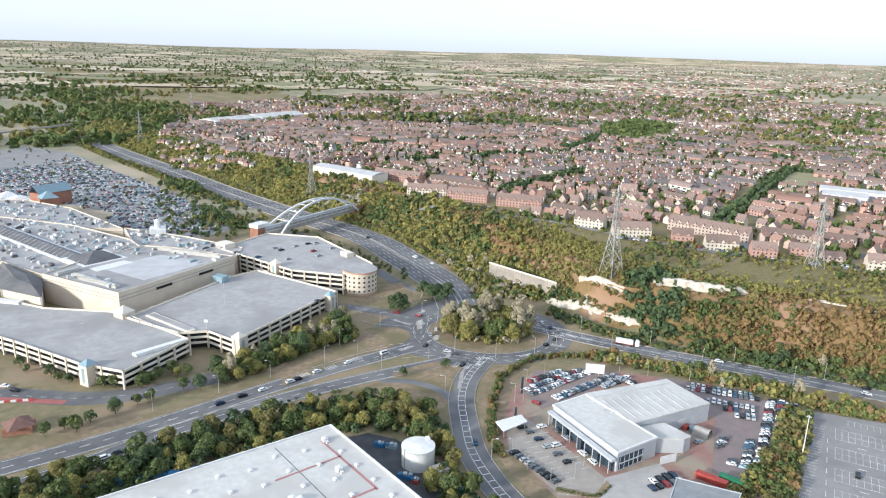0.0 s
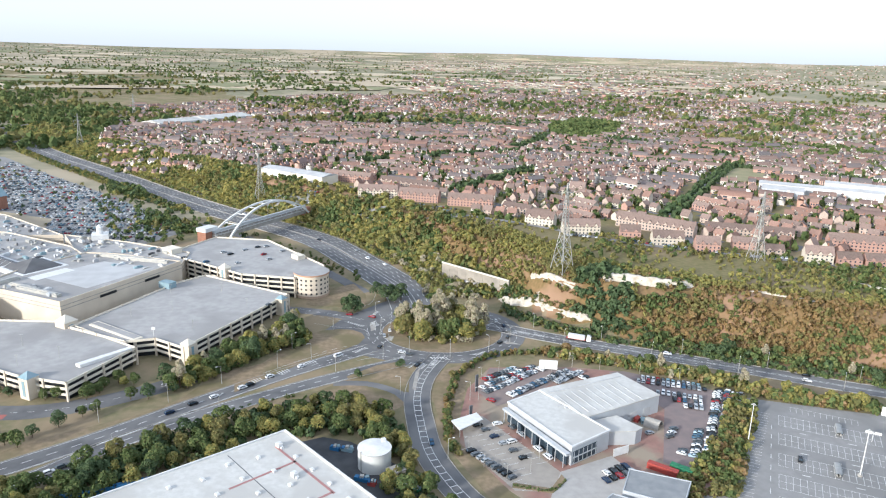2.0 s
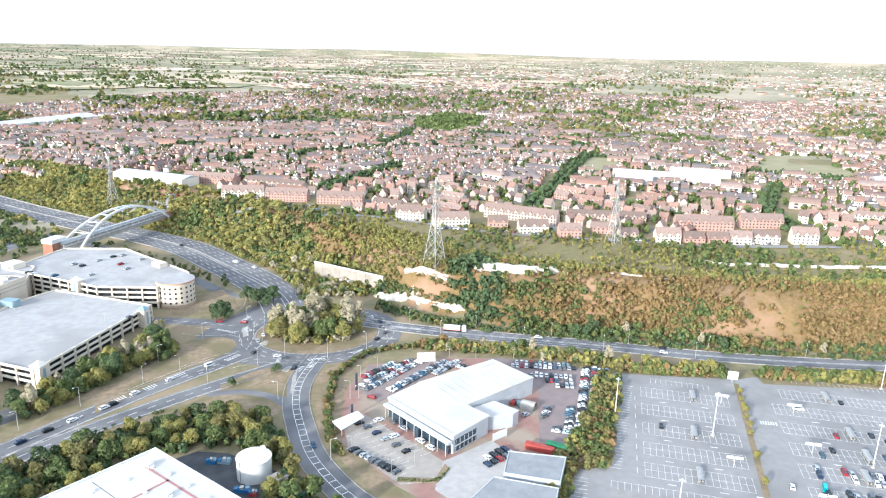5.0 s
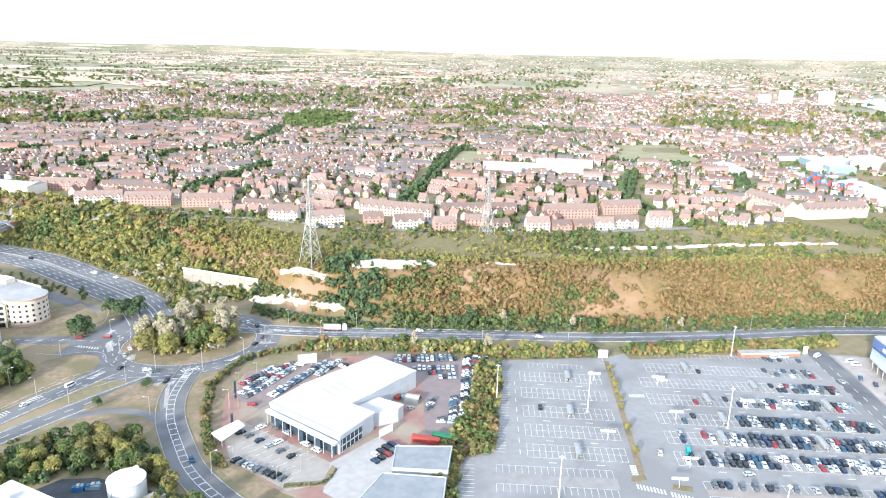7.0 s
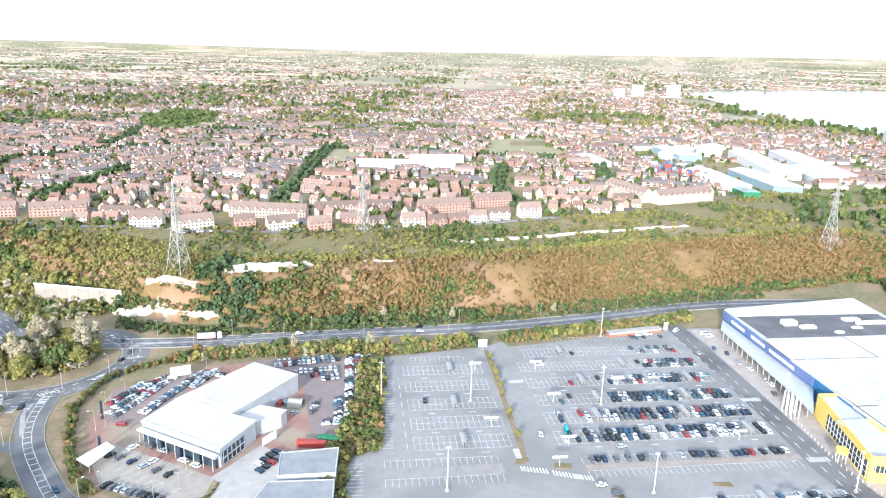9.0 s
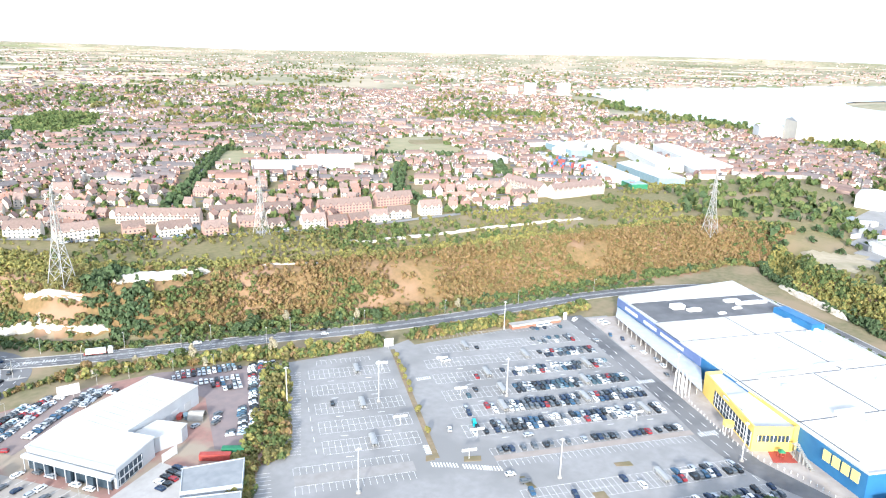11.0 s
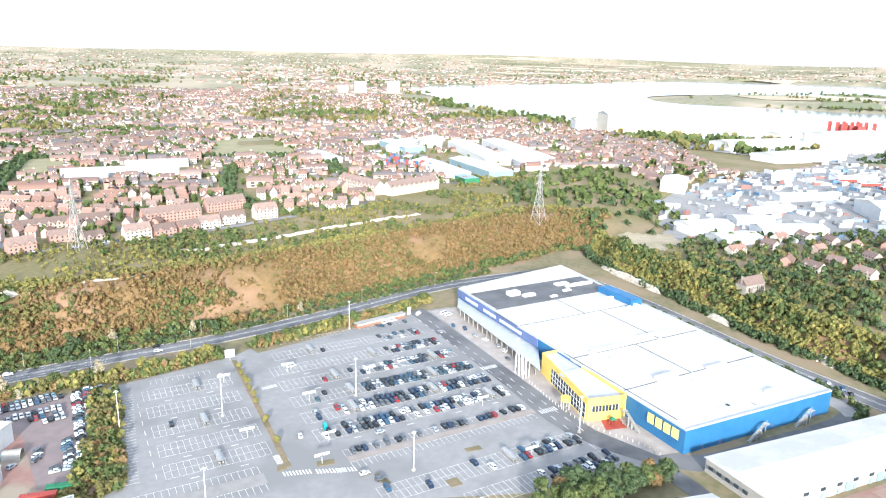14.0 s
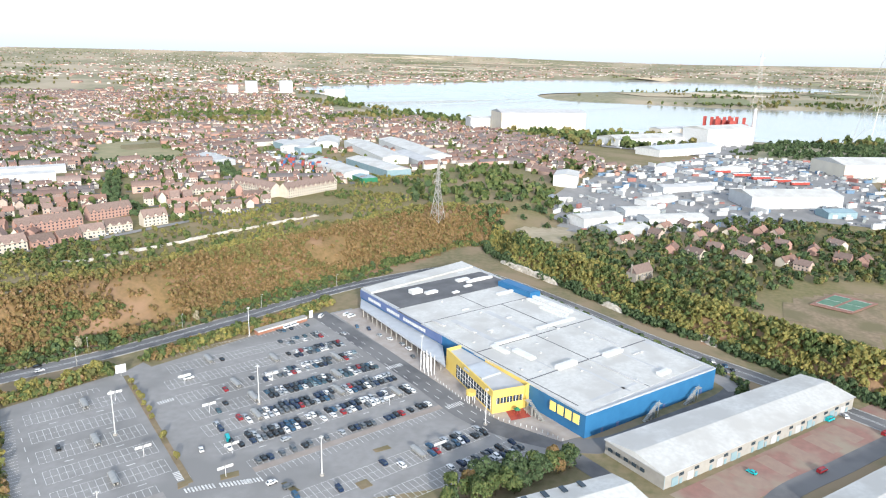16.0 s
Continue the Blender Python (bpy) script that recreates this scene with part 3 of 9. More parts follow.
def store():
    st = tagged(new("furniture_store"), "long blue furniture store with yellow entrance block and white roof", "store")
    outline = abp((216, 178), (307, 173.5), (318, 392), (222, 377.5), (219, 285))
    part("wall", Shape().prism(outline, 0, 10.9), M["blue"], st)
    part("parapet", ringwall(outline, 0.5, 10.9, 11.7), M["silver"], st, "pale metal parapet")
    part("upper_band", Shape().prism(abp((218.3, 285), (219, 285), (222.0, 377), (221.3, 377)), 6.2, 10.88), M["bluetop"], st, "violet-blue upper cladding band")
    for b0, b1, n in ((350, 366, 7), (328, 343, 6), (300, 324, 10)):
        for i in range(n):
            c0, c1 = b0 + (b1 - b0) * (i + 0.12) / n, b0 + (b1 - b0) * (i + 0.88) / n
            part("sign_bar", Shape().prism(abp((217.95 + (c0 - 285) * 0.032, c0), (218.2 + (c0 - 285) * 0.032, c0), (218.2 + (c1 - 285) * 0.032, c1), (217.95 + (c1 - 285) * 0.032, c1)), 7.6, 9.4), M["white"], st, "plain white sign bar")
    # roof sheets with narrow dark gutters between them
    for a0, a1, b0, b1 in ((217, 262, 180, 217), (262.5, 305, 180, 217), (217.5, 262, 217.6, 256), (262.5, 307, 217.6, 256), (219, 280, 256.6, 305), (280.5, 310, 256.6, 305), (221, 268, 305.5, 333), (268.5, 312, 305.5, 333), (224, 316, 366, 376.5)):
        part("roof_sheet", Shape().prism(rect(a0, a1, b0, b1), 10.9, 11.15), M["whiteroof"], st)
    part("roof_base", Shape().prism(inset(outline, 0.45), 10.9, 11.0), M["greyroof"], st)
    for a0, a1, b0, b1 in ((217, 308, 217.1, 217.75), (218, 309, 256.1, 256.75), (221, 312, 305, 305.6), (262.0, 262.7, 180, 256), (279.9, 280.7, 257, 305), (221.5, 268, 332.9, 333.6), (219.5, 220.2, 186, 330), (267.9, 268.6, 305, 333)):
        part("roof_gutter", Shape().prism(rect(a0, a1, b0, b1), 11.0, 11.19), M["darkroof"], st, "dark gutter line between roof sheets")
    for a0, a1, b0, b1 in ((262, 266, 262, 300), (236, 240, 263, 300), (250, 251.5, 182, 215), (238, 239, 220, 254), (282, 283.5, 184, 214), (290, 291, 220, 254), (228, 260, 185, 187)):
        part("roof_strip", Shape().prism(rect(a0, a1, b0, b1), 11.15, 11.2), M["greyroof"], st, "grey weathered strip on the roof")
    part("flat_roof", Shape().prism(rect(224, 314, 333.5, 365.5), 10.95, 11.2), M["darkroof"], st, "dark grey felt roof section")
    part("raised_roof", Shape().prism(abp((223, 377), (317, 391), (316, 376.6), (223, 366)), 11.0, 12.2), M["whiteroof"], st, "raised white roof edge")
    for a, b, la, lb, h in ((248, 352, 8, 5, 2.6), (256, 346, 9, 3, 1.6), (290, 356, 10, 4, 1.4), (300, 350, 22, 2, 1.8), (285, 344, 6, 2, 1), (270, 338, 5, 2, 1)):
        part("rooftop_unit", Shape().box((*ab(a, b), 11.1), (la, lb, h), ROW).box((*ab(a, b), 11.1 + h), (la * 0.5, lb * 0.6, 0.4), ROW), M["white"], st)
    for a, b, la, lb, h in ((246, 218, 13, 3.2, 2.0), (278, 215, 13, 3.2, 1.8), (280, 185, 8, 3, 1.6), (238, 240, 4, 14, 1.2), (246, 258, 24, 2.2, 1.2), (284, 262, 30, 2, 1.2), (300, 285, 2.5, 34, 1.3), (306, 290, 2.5, 40, 1.5), (296, 275, 2.0, 24, 1.0), (232, 252, 3, 12, 1.1), (228, 300, 2, 10, 0.8), (236, 285, 2, 16, 0.7), (300, 320, 20, 2.5, 1.2), (262, 200, 1, 34, 0.35), (290, 232, 1, 26, 0.35), (245, 275, 3, 2, 0.8), (268, 285, 4, 1.5, 0.7), (255, 310, 5, 1.5, 0.8)):
        part("roof_duct", Shape().box((*ab(a, b), 11.1), (la, lb, h), ROW).box((*ab(a, b), 11.1 + h), (la * 0.92, lb * 0.8, 0.15), ROW), M["white"] if h > 0.9 else M["greyroof"], st)
    g = np.random.default_rng(17)
    for i in range(26):
        a, b = g.uniform(224, 302), g.uniform(185, 330)
        part("roof_vent", Shape().box((*ab(a, b), 11.1), (g.uniform(0.8, 2.2), g.uniform(0.6, 1.2), g.uniform(0.5, 1.0)), ROW), M["greyroof"], st)
    part("blue_plant_room", Shape().prism(rect(303, 312, 303, 334), 10.9, 14.5).prism(rect(304, 311, 304, 333), 14.5, 14.9), M["blue"], st, "blue plant room on the roof")
    # yellow entrance block: screen walls round a lower roof
    part("entrance_wall", ringwall(abp((197.2, 217.5), (213.8, 213.2), (217, 214), (219.5, 268), (209.5, 268.5)), 0.6, 0, 11.5), M["yellow"], st, "bright yellow screen walls")
    part("entrance_roof", Shape().prism(abp((198.2, 218.2), (213.3, 214.2), (216.3, 214.8), (218.8, 267.5), (210.2, 267.8)), 0.2, 9.9), M["greyroof"], st)
    part("entrance_roof_box", Shape().prism(rect(203, 215, 232, 246), 9.9, 10.9), M["silver"], st)
    e0, e1 = np.array(ab(198.2, 217.2)), np.array(ab(213.2, 213.3))
    d = (e1 - e0) / np.linalg.norm(e1 - e0)
    nrm = np.array((d[1], -d[0]))
    band = [tuple(e0 + d * 0.8 + nrm * 0.08), tuple(e1 - d * 0.8 + nrm * 0.08), tuple(e1 - d * 0.8 + nrm * 0.02), tuple(e0 + d * 0.8 + nrm * 0.02)]
    part("window_band", Shape().prism(band, 4.6, 7.6), M["glass"], st, "dark strip window")
    for i in range(9):
        p = e0 + d * (1.2 + i * 1.65) + nrm * 0.12
        part("mullion", Shape().box((p[0], p[1], 4.6), (0.3, 0.2, 3.0), math.degrees(math.atan2(d[1], d[0]))), M["yellow"] if i % 2 else M["white"], st)
    f0, f1 = np.array(ab(197.6, 219)), np.array(ab(206.5, 256))
    d = (f1 - f0) / np.linalg.norm(f1 - f0)
    nrm = np.array((-d[1], d[0]))
    ang = math.degrees(math.atan2(d[1], d[0]))
    glz = [tuple(f0 + nrm * 0.1), tuple(f1 + nrm * 0.1), tuple(f1 + nrm * 0.02), tuple(f0 + nrm * 0.02)]
    part("glazing", Shape().prism(glz[::-1], 1.0, 8.2), M["glass"], st, "tall entrance glazing")
    for i in range(13):
        p = f0 + d * (i * 3.0) + nrm * 0.16
        part("mullion", Shape().box((p[0], p[1], 1.0), (0.25, 0.2, 7.2), ang), M["white"], st)
    for z in (3.2, 5.6):
        part("transom", Shape().prism([tuple(f0 + nrm * 0.2), tuple(f0 + nrm * 0.1), tuple(f1 + nrm * 0.1), tuple(f1 + nrm * 0.2)], z, z + 0.2), M["white"], st)
    drum = ab(196.5, 232)
    part("entrance_drum", Shape().tube((*drum, 4.2), 2.4, 1.8, 20), M["yellow"], st, "round yellow entrance canopy")
    for k in range(4):
        part("post", Shape().tube((drum[0] + 2.0 * math.cos(k * 1.57), drum[1] + 2.0 * math.sin(k * 1.57), 0), 0.2, 4.2, 8), M["white"], st)
    # canopy along the front
    part("canopy", Shape().prism(abp((204, 262), (219.4, 285), (221.2, 376), (212.5, 362), (206.5, 285)), 4.6, 5.4), M["silver"], st, "long pale canopy along the front")
    # steel grey instead of white puts the canopy's shade into the columns
    for i, b in enumerate(np.linspace(268, 358, 16)):
        a = 205.2 + (b - 262) * 0.075
        part("column", Shape().tube((*ab(a, b), 0), 0.25, 4.6, 8), M["steel"], st)
    part("shopfront", Shape().prism(abp((218.4, 286), (218.9, 286), (221.4, 374), (220.9, 374)), 0.2, 4.4), M["glass"], st, "dark glazing under the canopy")
    for i in range(9):
        a, b = 196.5 + (i % 3) * 1.9 + (i // 3) * 0.4, 266.5 + (i // 3) * 4.0
        part("tall_post", Shape().tube((*ab(a, b), 0), 0.24, 10.5, 8), M["white"], st, "tall white steel post")
    # plain pale-yellow shapes in place of the letters
    for b in (199.0, 194.3, 189.6, 184.9):
        part("letter_shape", Shape().prism(abp((215.55, b), (215.95, b), (215.95, b - 3.5), (215.55, b - 3.5)), 5.2, 9.6), mat("pale_yellow_sign", (0.90, 0.72, 0.22), rough=0.5), st, "plain pale yellow sign shape")
    stair_flight(st, 211.8, 199, 0, 1)
    stair_flight(st, 250, 172.4, 1, 0)
    stair_flight(st, 280, 171.4, 1, 0)
    for a in (226, 236, 268, 296):
        b = 178 - (a - 216) * 0.0495
        part("service_door", Shape().prism(abp((a, b - 0.12), (a + 1.6, b - 0.2), (a + 1.6, b - 0.04), (a, b - 0.04)), 0.1, 2.3), M["bluetop"], st)
    return st


store()
ribbon("service_road", [ab(192, 380), ab(191.5, 330), ab(190, 262), ab(188, 225), ab(194, 200), ab(206, 180), ab(222, 168.5), ab(262, 165), ab(300, 163), ab(318, 166)], 12, 0.075, M["asphalt"], "dark service road round the store")
ribbon("service_road", [ab(316, 164), ab(322, 180), ab(325, 240), ab(327, 320), ab(328, 392)], 13, 0.083, M["carpark"], "grey service yard behind the store")
patch("forecourt", [ab(200, 374), ab(221, 374), ab(217, 180), ab(206, 182), ab(196, 210), ab(196, 262)], 0.09, mat("forecourt_paving", (0.33, 0.29, 0.26), (0.40, 0.36, 0.33), 0.9, 0.2), "pale brown paving before the store", "forecourt")
patch("play_area", [ab(204.4, 215.9), ab(212.8, 213.3), ab(210.5, 205.2), ab(200.5, 207.7)], 0.13, M["red"], "red rubber play surface", "play area")
pl = tagged(new("play_equipment"), "small play frame with a green roof on red rubber", "play equipment")
for dx, dy in ((-1, -1), (1, -1), (1, 1), (-1, 1)):
    part("post", Shape().box((*ab(206.5 + dx, 210.5 + dy), 0.1), (0.2, 0.2, 2.6), ROW), M["red"], pl)
part("platform", Shape().box((*ab(206.5, 210.5), 1.2), (2.4, 2.4, 0.2), ROW), M["red"], pl)
part("roof", Shape().tube((*ab(206.5, 210.5), 2.7), 2.0, 1.2, 4, r2=0.2), M["green"], pl)
bol = Shape().tube((0, 0, 0), 0.16, 1.0, 8).tube((0, 0, 1.0), 0.18, 0.12, 8).make("bollard", M["white"])
tagged(bol, "short white bollard along the forecourt kerb", "bollard", "bollards along the forecourt")
path = spline([ab(197.5, 262), ab(194.5, 232), ab(196.5, 212), ab(204, 195), ab(207, 182)], 2.6)
bol.matrix_basis = pose(*path[0], 0.08)
for p in path[1:]:
    copy_thing(bol, pose(*p, 0.08))

# ---- car park: bays, islands, masts, signs, shelters ----
BAYS = []                                # a, b, turn of every bay


def bay_row(s, a0, a1, b, depth=5.1, both=True, width=2.55, z=0.075):
    """Painted bays along a, on one or both sides of the line at b."""
    n = int((a1 - a0) / width)
    lo, hi = (b - depth, b + depth) if both else (b, b + depth)
    for i in range(n + 1):
        s.prism(rect(a0 + i * width - 0.07, a0 + i * width + 0.07, lo, hi), 0.03, z, bottom=False)
        if i < n:
            BAYS.append((a0 + (i + 0.5) * width, b + depth / 2, 90))
            if both:
                BAYS.append((a0 + (i + 0.5) * width, b - depth / 2, -90))
    for q in ([b] if both else []) + ([lo, hi] if both else [hi]):
        s.prism(rect(a0, a0 + n * width, q - 0.06, q + 0.06), 0.03, z - 0.005, bottom=False)


ROWS_B = (347.0, 329.3, 311.4, 293.0, 276.0, 259.4)
bays = Shape()
for b in ROWS_B[1:]:
    bay_row(bays, 23, 64.3, b)
bay_row(bays, 28, 58, 340.5, both=False)
for b in (245.0, 229.8):
    bay_row(bays, 10, 56.5, b - 2.4 if b > 240 else b, both=False)
bay_row(bays, -2, 48, 214, both=True)
for i in range(31):
    b = 257 + i * 2.55
    a = 8.5 + (b - 257) * 0.07
    bays.prism(rect(a, a + 5.4, b - 0.07, b + 0.07), 0.03, 0.075, bottom=False)
for i in range(9):
    bays.prism(rect(-5, 1.5, 226 + i * 2.55, 226.14 + i * 2.55), 0.03, 0.075, bottom=False)
for b in ROWS_B:
    bay_row(bays, 84 if b < 340 else 90, 181.5, b)
bay_row(bays, 96, 178, 362, both=False)
bay_row(bays, 90, 181, 238.8, both=False)
bay_row(bays, 90, 181, 229.6, both=False, depth=4.6)
bay_row(bays, 92, 186, 208.5)
bay_row(bays, 120, 190, 190.5)
tagged(bays.make("bay_markings", M["paint"]), "thin white parking bay lines", "bay markings", kind="structure")
patch("walkway", [ab(90, 234.6), ab(183, 234.6), ab(183, 238.4), ab(90, 238.4)], 0.065, mat("brown_walkway", (0.27, 0.23, 0.20), (0.32, 0.28, 0.25), 0.9, 0.2), "brown paved walkway between bays", "walkway")
patch("walkway", [ab(10, 235.2), ab(57, 235.2), ab(57, 242.3), ab(10, 242.3)], 0.062, mat("grey_walkway", (0.25, 0.235, 0.22), (0.29, 0.275, 0.26), 0.9, 0.3), "grey paved walkway between bays", "walkway")
zeb = Shape()
for a0, b0, n, da, db, la, lb in ((75.5, 313.3, 7, 1.1, 0.1, 0.55, 3), (64, 238, 9, 1.2, -0.35, 0.6, 3.2), (76, 234, 9, 1.2, -0.45, 0.6, 3.2), (84, 231, 6, 1.2, -0.4, 0.6, 3), (184, 234, 8, 1.2, 0, 0.6, 3.4), (184.2, 286, 8, 1.2, 0, 0.6, 3.4), (66, 252, 6, 0, -1.2, 5, 0.6)):
    for i in range(n):
        zeb.box((*ab(a0 + i * da, b0 + i * db), 0.05), (la, lb, 0.08), ROW)
for a, b0, b1 in ((20, 258, 338), (186, 200, 372), (191, 214, 372)):
    for i in range(int((b1 - b0) / 9)):
        zeb.box((*ab(a, b0 + i * 9), 0.05), (0.25, 4, 0.08), ROW)
for b in (320.5, 302.3, 284.6, 267.6, 251):
    for a in (33, 52, 100, 125, 150, 170):
        zeb.box((*ab(a, b), 0.05), (3.2, 0.35, 0.045), ROW)
tagged(zeb.make("crossings", M["paint"]), "white zebra crossings and arrows", "road markings", kind="structure")
tagged(Shape().prism(abp((69.2, 352), (71.6, 352), (68.2, 242), (65.8, 242)), -0.1, 0.2).make("tree_strip", M["dry"]), "raised dry strip with young trees", "island", kind="structure")
for pts in (((62, 240.5), (66, 241), (67, 244.5), (63, 244.5)), ((77, 237), (84, 236), (85, 239.5), (78, 240.5)), ((118, 201), (123, 201), (123, 206), (118, 206)), ((96, 214), (99, 214), (97, 222), (95, 222)), ((136, 220), (143, 219), (143, 222), (136, 222.5))):
    tagged(Shape().prism(abp(*pts), -0.1, 0.22).make("planted_island", M["dry"]), "kerbed island with low planting", "island", kind="structure")


def mast(a, b, h):
    """Tall lighting column with floodlights."""
    m = tagged(Shape().tube((0, 0, 0), 0.26, h, 10, r2=0.13).make("lighting_mast", M["white"], at=pose(*ab(a, b), 0, 0, 0, ROW)), "tall white lighting mast with floodlights", "lighting mast", "masts in the car park")
    part("base", Shape().tube((0, 0, 0), 0.9, 0.8, 12), M["concrete"], m)
    part("head_frame", Shape().tube((0, 0, h - 0.5), 0.5, 0.25, 10), M["steel"], m)
    for k in range(4):
        part("floodlight", Shape().box((0.7 * math.cos(k * 1.57), 0.7 * math.sin(k * 1.57), h - 0.8), (0.5, 0.4, 0.25), k * 90), M["white"], m)


for q in ((52.5, 294.6, 21), (141.5, 367.4, 18), (110.2, 217.9, 17.5), (200.3, 278, 18), (188.4, 211.7, 18), (113.4, 286.6, 20), (10.8, 301, 19), (32.7, 226, 19)):
    mast(*q)


def twin_sign(a, b):
    s = tagged(Shape().tube((0, 0, 0), 0.1, 5.2, 8).make("zone_sign", M["white"], at=pose(*ab(a, b), 0, 0, 0, ROW)), "pair of blank white boards on a pole", "sign", "zone signs in the car park")
    for x in (-1.75, 1.75):
        part("board", Shape().box((x, 0, 3.8), (2.7, 0.16, 1.15)), M["white"], s)
    part("crossbar", Shape().box((0, 0, 4.3), (5.6, 0.12, 0.12)), M["steel"], s)


for q in ((60, 327.3), (91.9, 326.9), (91.8, 291.5), (57.9, 271), (87.7, 253.1), (128.4, 305.5), (163, 251.4), (158, 205), (79.5, 238.2)):
    twin_sign(*q)


SHEET = mat("clear_sheet", (0.27, 0.275, 0.275), (0.32, 0.325, 0.32), 0.5, 0.8)


def shelter(a, b):
    """Trolley bay: barrel of clear sheet on hoops."""
    s = tagged(new("trolley_shelter"), "arched clear plastic trolley shelter on steel hoops", "trolley shelter", "trolley shelters")
    s.matrix_basis = pose(*ab(a, b), 0, 0, 0, ROW)
    sh = Shape()
    arc = [(1.3 * math.cos(t), 1.6 + 0.6 * math.sin(t)) for t in np.linspace(math.pi, 0, 9)]
    for (x0, z0), (x1, z1) in zip(arc[:-1], arc[1:]):
        sh.face([(x0, -4.6, z0), (x1, -4.6, z1), (x1, 4.6, z1), (x0, 4.6, z0)])
        sh.face([(x0, 4.6, z0 - 0.06), (x1, 4.6, z1 - 0.06), (x1, -4.6, z1 - 0.06), (x0, -4.6, z0 - 0.06)])
    part("roof", sh, SHEET, s)
    for y in (-4.5, 0, 4.5):
        part("hoop", Shape().box((-1.3, y, 0), (0.1, 0.1, 2)).box((1.3, y, 0), (0.1, 0.1, 2)), M["steel"], s)
    for x in (-0.6, 0.6):
        part("trolley_stack", Shape().box((x, 0, 0.3), (0.55, 7.0, 0.7)), M["steel"], s)


for q in ((47.3, 329.5), (44.6, 293), (44, 259.4), (110.8, 347), (112, 311.5), (113.5, 293), (108, 276), (140, 329), (168, 311), (150, 276), (172, 259.4), (158, 293), (150, 209)):
    shelter(*q)
hut = tagged(new("builders_yard_shed"), "long low red and white shed at the car park's edge", "shed")
part("wall", Shape().prism(abp((146, 365.5), (180, 371), (179.5, 375), (145.5, 369.5)), 0, 2.6), M["redbrick"], hut)
part("roof", Shape().prism(abp((145.6, 365.1), (180.4, 370.6), (180, 375.4), (145.1, 369.9)), 2.6, 2.85), M["concrete"], hut)
part("white_band", Shape().prism(abp((146, 365.3), (180, 370.8), (180, 370.95), (146, 365.45)), 1.8, 2.5), M["white"], hut)
gate = tagged(Shape().box((*ab(68.5, 353), 0), (0.3, 0.3, 4.2), ROW).make("gate_sign", M["steel"]), "large blank white board at the entrance", "sign")
part("board", Shape().box((*ab(68.5, 352.8), 2.0), (5.0, 0.3, 4.4), ROW), M["white"], gate)
gate = tagged(Shape().box((*ab(184, 374), 0), (0.3, 0.3, 4.2), ROW).make("gate_sign", M["steel"]), "tall blank white board by the service road", "sign")
part("board", Shape().box((*ab(184, 373.8), 0.6), (2.4, 0.3, 4.6), ROW), M["white"], gate)

# ---- mall and its car park decks ----


def deck(poly, levels, h, label, every=9.0):
    """Open multi-storey car park: near-black core painted as the shade inside, cream parapet bands, columns and a roof
    deck.
    """
    poly = ccw(poly)
    d = tagged(new("multi_storey_car_park"), label, "car park")
    # solid block, its black colour is the shade between the decks
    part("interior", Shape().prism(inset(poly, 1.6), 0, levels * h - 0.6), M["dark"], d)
    for i in range(levels + 1):
        z = i * h
        if i:
            part("parapet", ringwall(poly, 0.4, z - 0.35, z + 0.95), M["creampale"], d)
            part("slab", Shape().prism(inset(poly, 0.35), z - 0.3, z - 0.02), M["deck"] if i == levels else M["concrete"], d)
    for (x0, y0), (x1, y1) in zip(poly, poly[1:] + poly[:1]):
        n = max(1, int(math.hypot(x1 - x0, y1 - y0) / every))
        t = math.degrees(math.atan2(y1 - y0, x1 - x0))
        for i in range(n + 1):
            u = i / n
            part("column", Shape().box((x0 + (x1 - x0) * u, y0 + (y1 - y0) * u, 0), (0.9, 0.9, levels * h + 1.0), t), M["cream"], d)
    return d


def lamp_on(deckob, x, y, z):
    part("lamp_post", Shape().tube((x, y, z), 0.12, 6, 6, r2=0.07).box((x, y, z + 5.9), (1.6, 0.3, 0.15)), M["steel"], deckob)


def stair_tower(parent, x, y, turn, w, dpt, h, roofm):
    part("stair_tower", Shape().box((x, y, 0), (w, dpt, h), turn), M["cream"], parent)
    s = Shape()
    c, n = math.cos(radians(turn)), math.sin(radians(turn))
    p = [(x + c * u - n * v, y + n * u + c * v) for u, v in ((-w / 2 - 0.3, -dpt / 2 - 0.3), (w / 2 + 0.3, -dpt / 2 - 0.3), (w / 2 + 0.3, dpt / 2 + 0.3), (-w / 2 - 0.3, dpt / 2 + 0.3))]
    s.v += [(*q, h) for q in p] + [(x, y, h + w * 0.45)]
    s.f += [(0, 1, 4), (1, 2, 4), (2, 3, 4), (3, 0, 4)]
    s.m += [0] * 4
    part("tower_roof", s, roofm, parent)
    part("tower_glazing", Shape().box((x + n * (dpt / 2 + 0.05), y - c * (dpt / 2 + 0.05), 1.5), (w * 0.3, 0.12, h - 3), turn), M["teal"], parent)


M1 = [(-108, 340), (-67, 423), (-128, 462), (-142, 446), (-177, 368), (-140, 348), (-126, 352)]
d1 = deck(M1, 3, 3.05, "cream multi-storey car park with a wide empty grey deck")
stair_tower(d1, -106, 342, 62, 5.5, 5.5, 11.5, M["creampale"])
stair_tower(d1, -70, 414, 60, 5, 5, 10.5, M["teal"])
for x, y in ((-110, 365), (-88, 400), (-130, 395), (-110, 430), (-140, 425), (-150, 385)):
    lamp_on(d1, x, y, 9.1)
part("ramp", Shape().prism(ccw([(-168, 372), (-136, 350), (-133, 354), (-165, 377)]), 6.3, 9.8), M["creampale"], d1)
part("ramp_surface", Shape().prism(ccw([(-167, 373), (-137, 351.5), (-134.5, 354.5), (-164.5, 375.5)]), 9.8, 9.9), M["deck"], d1)
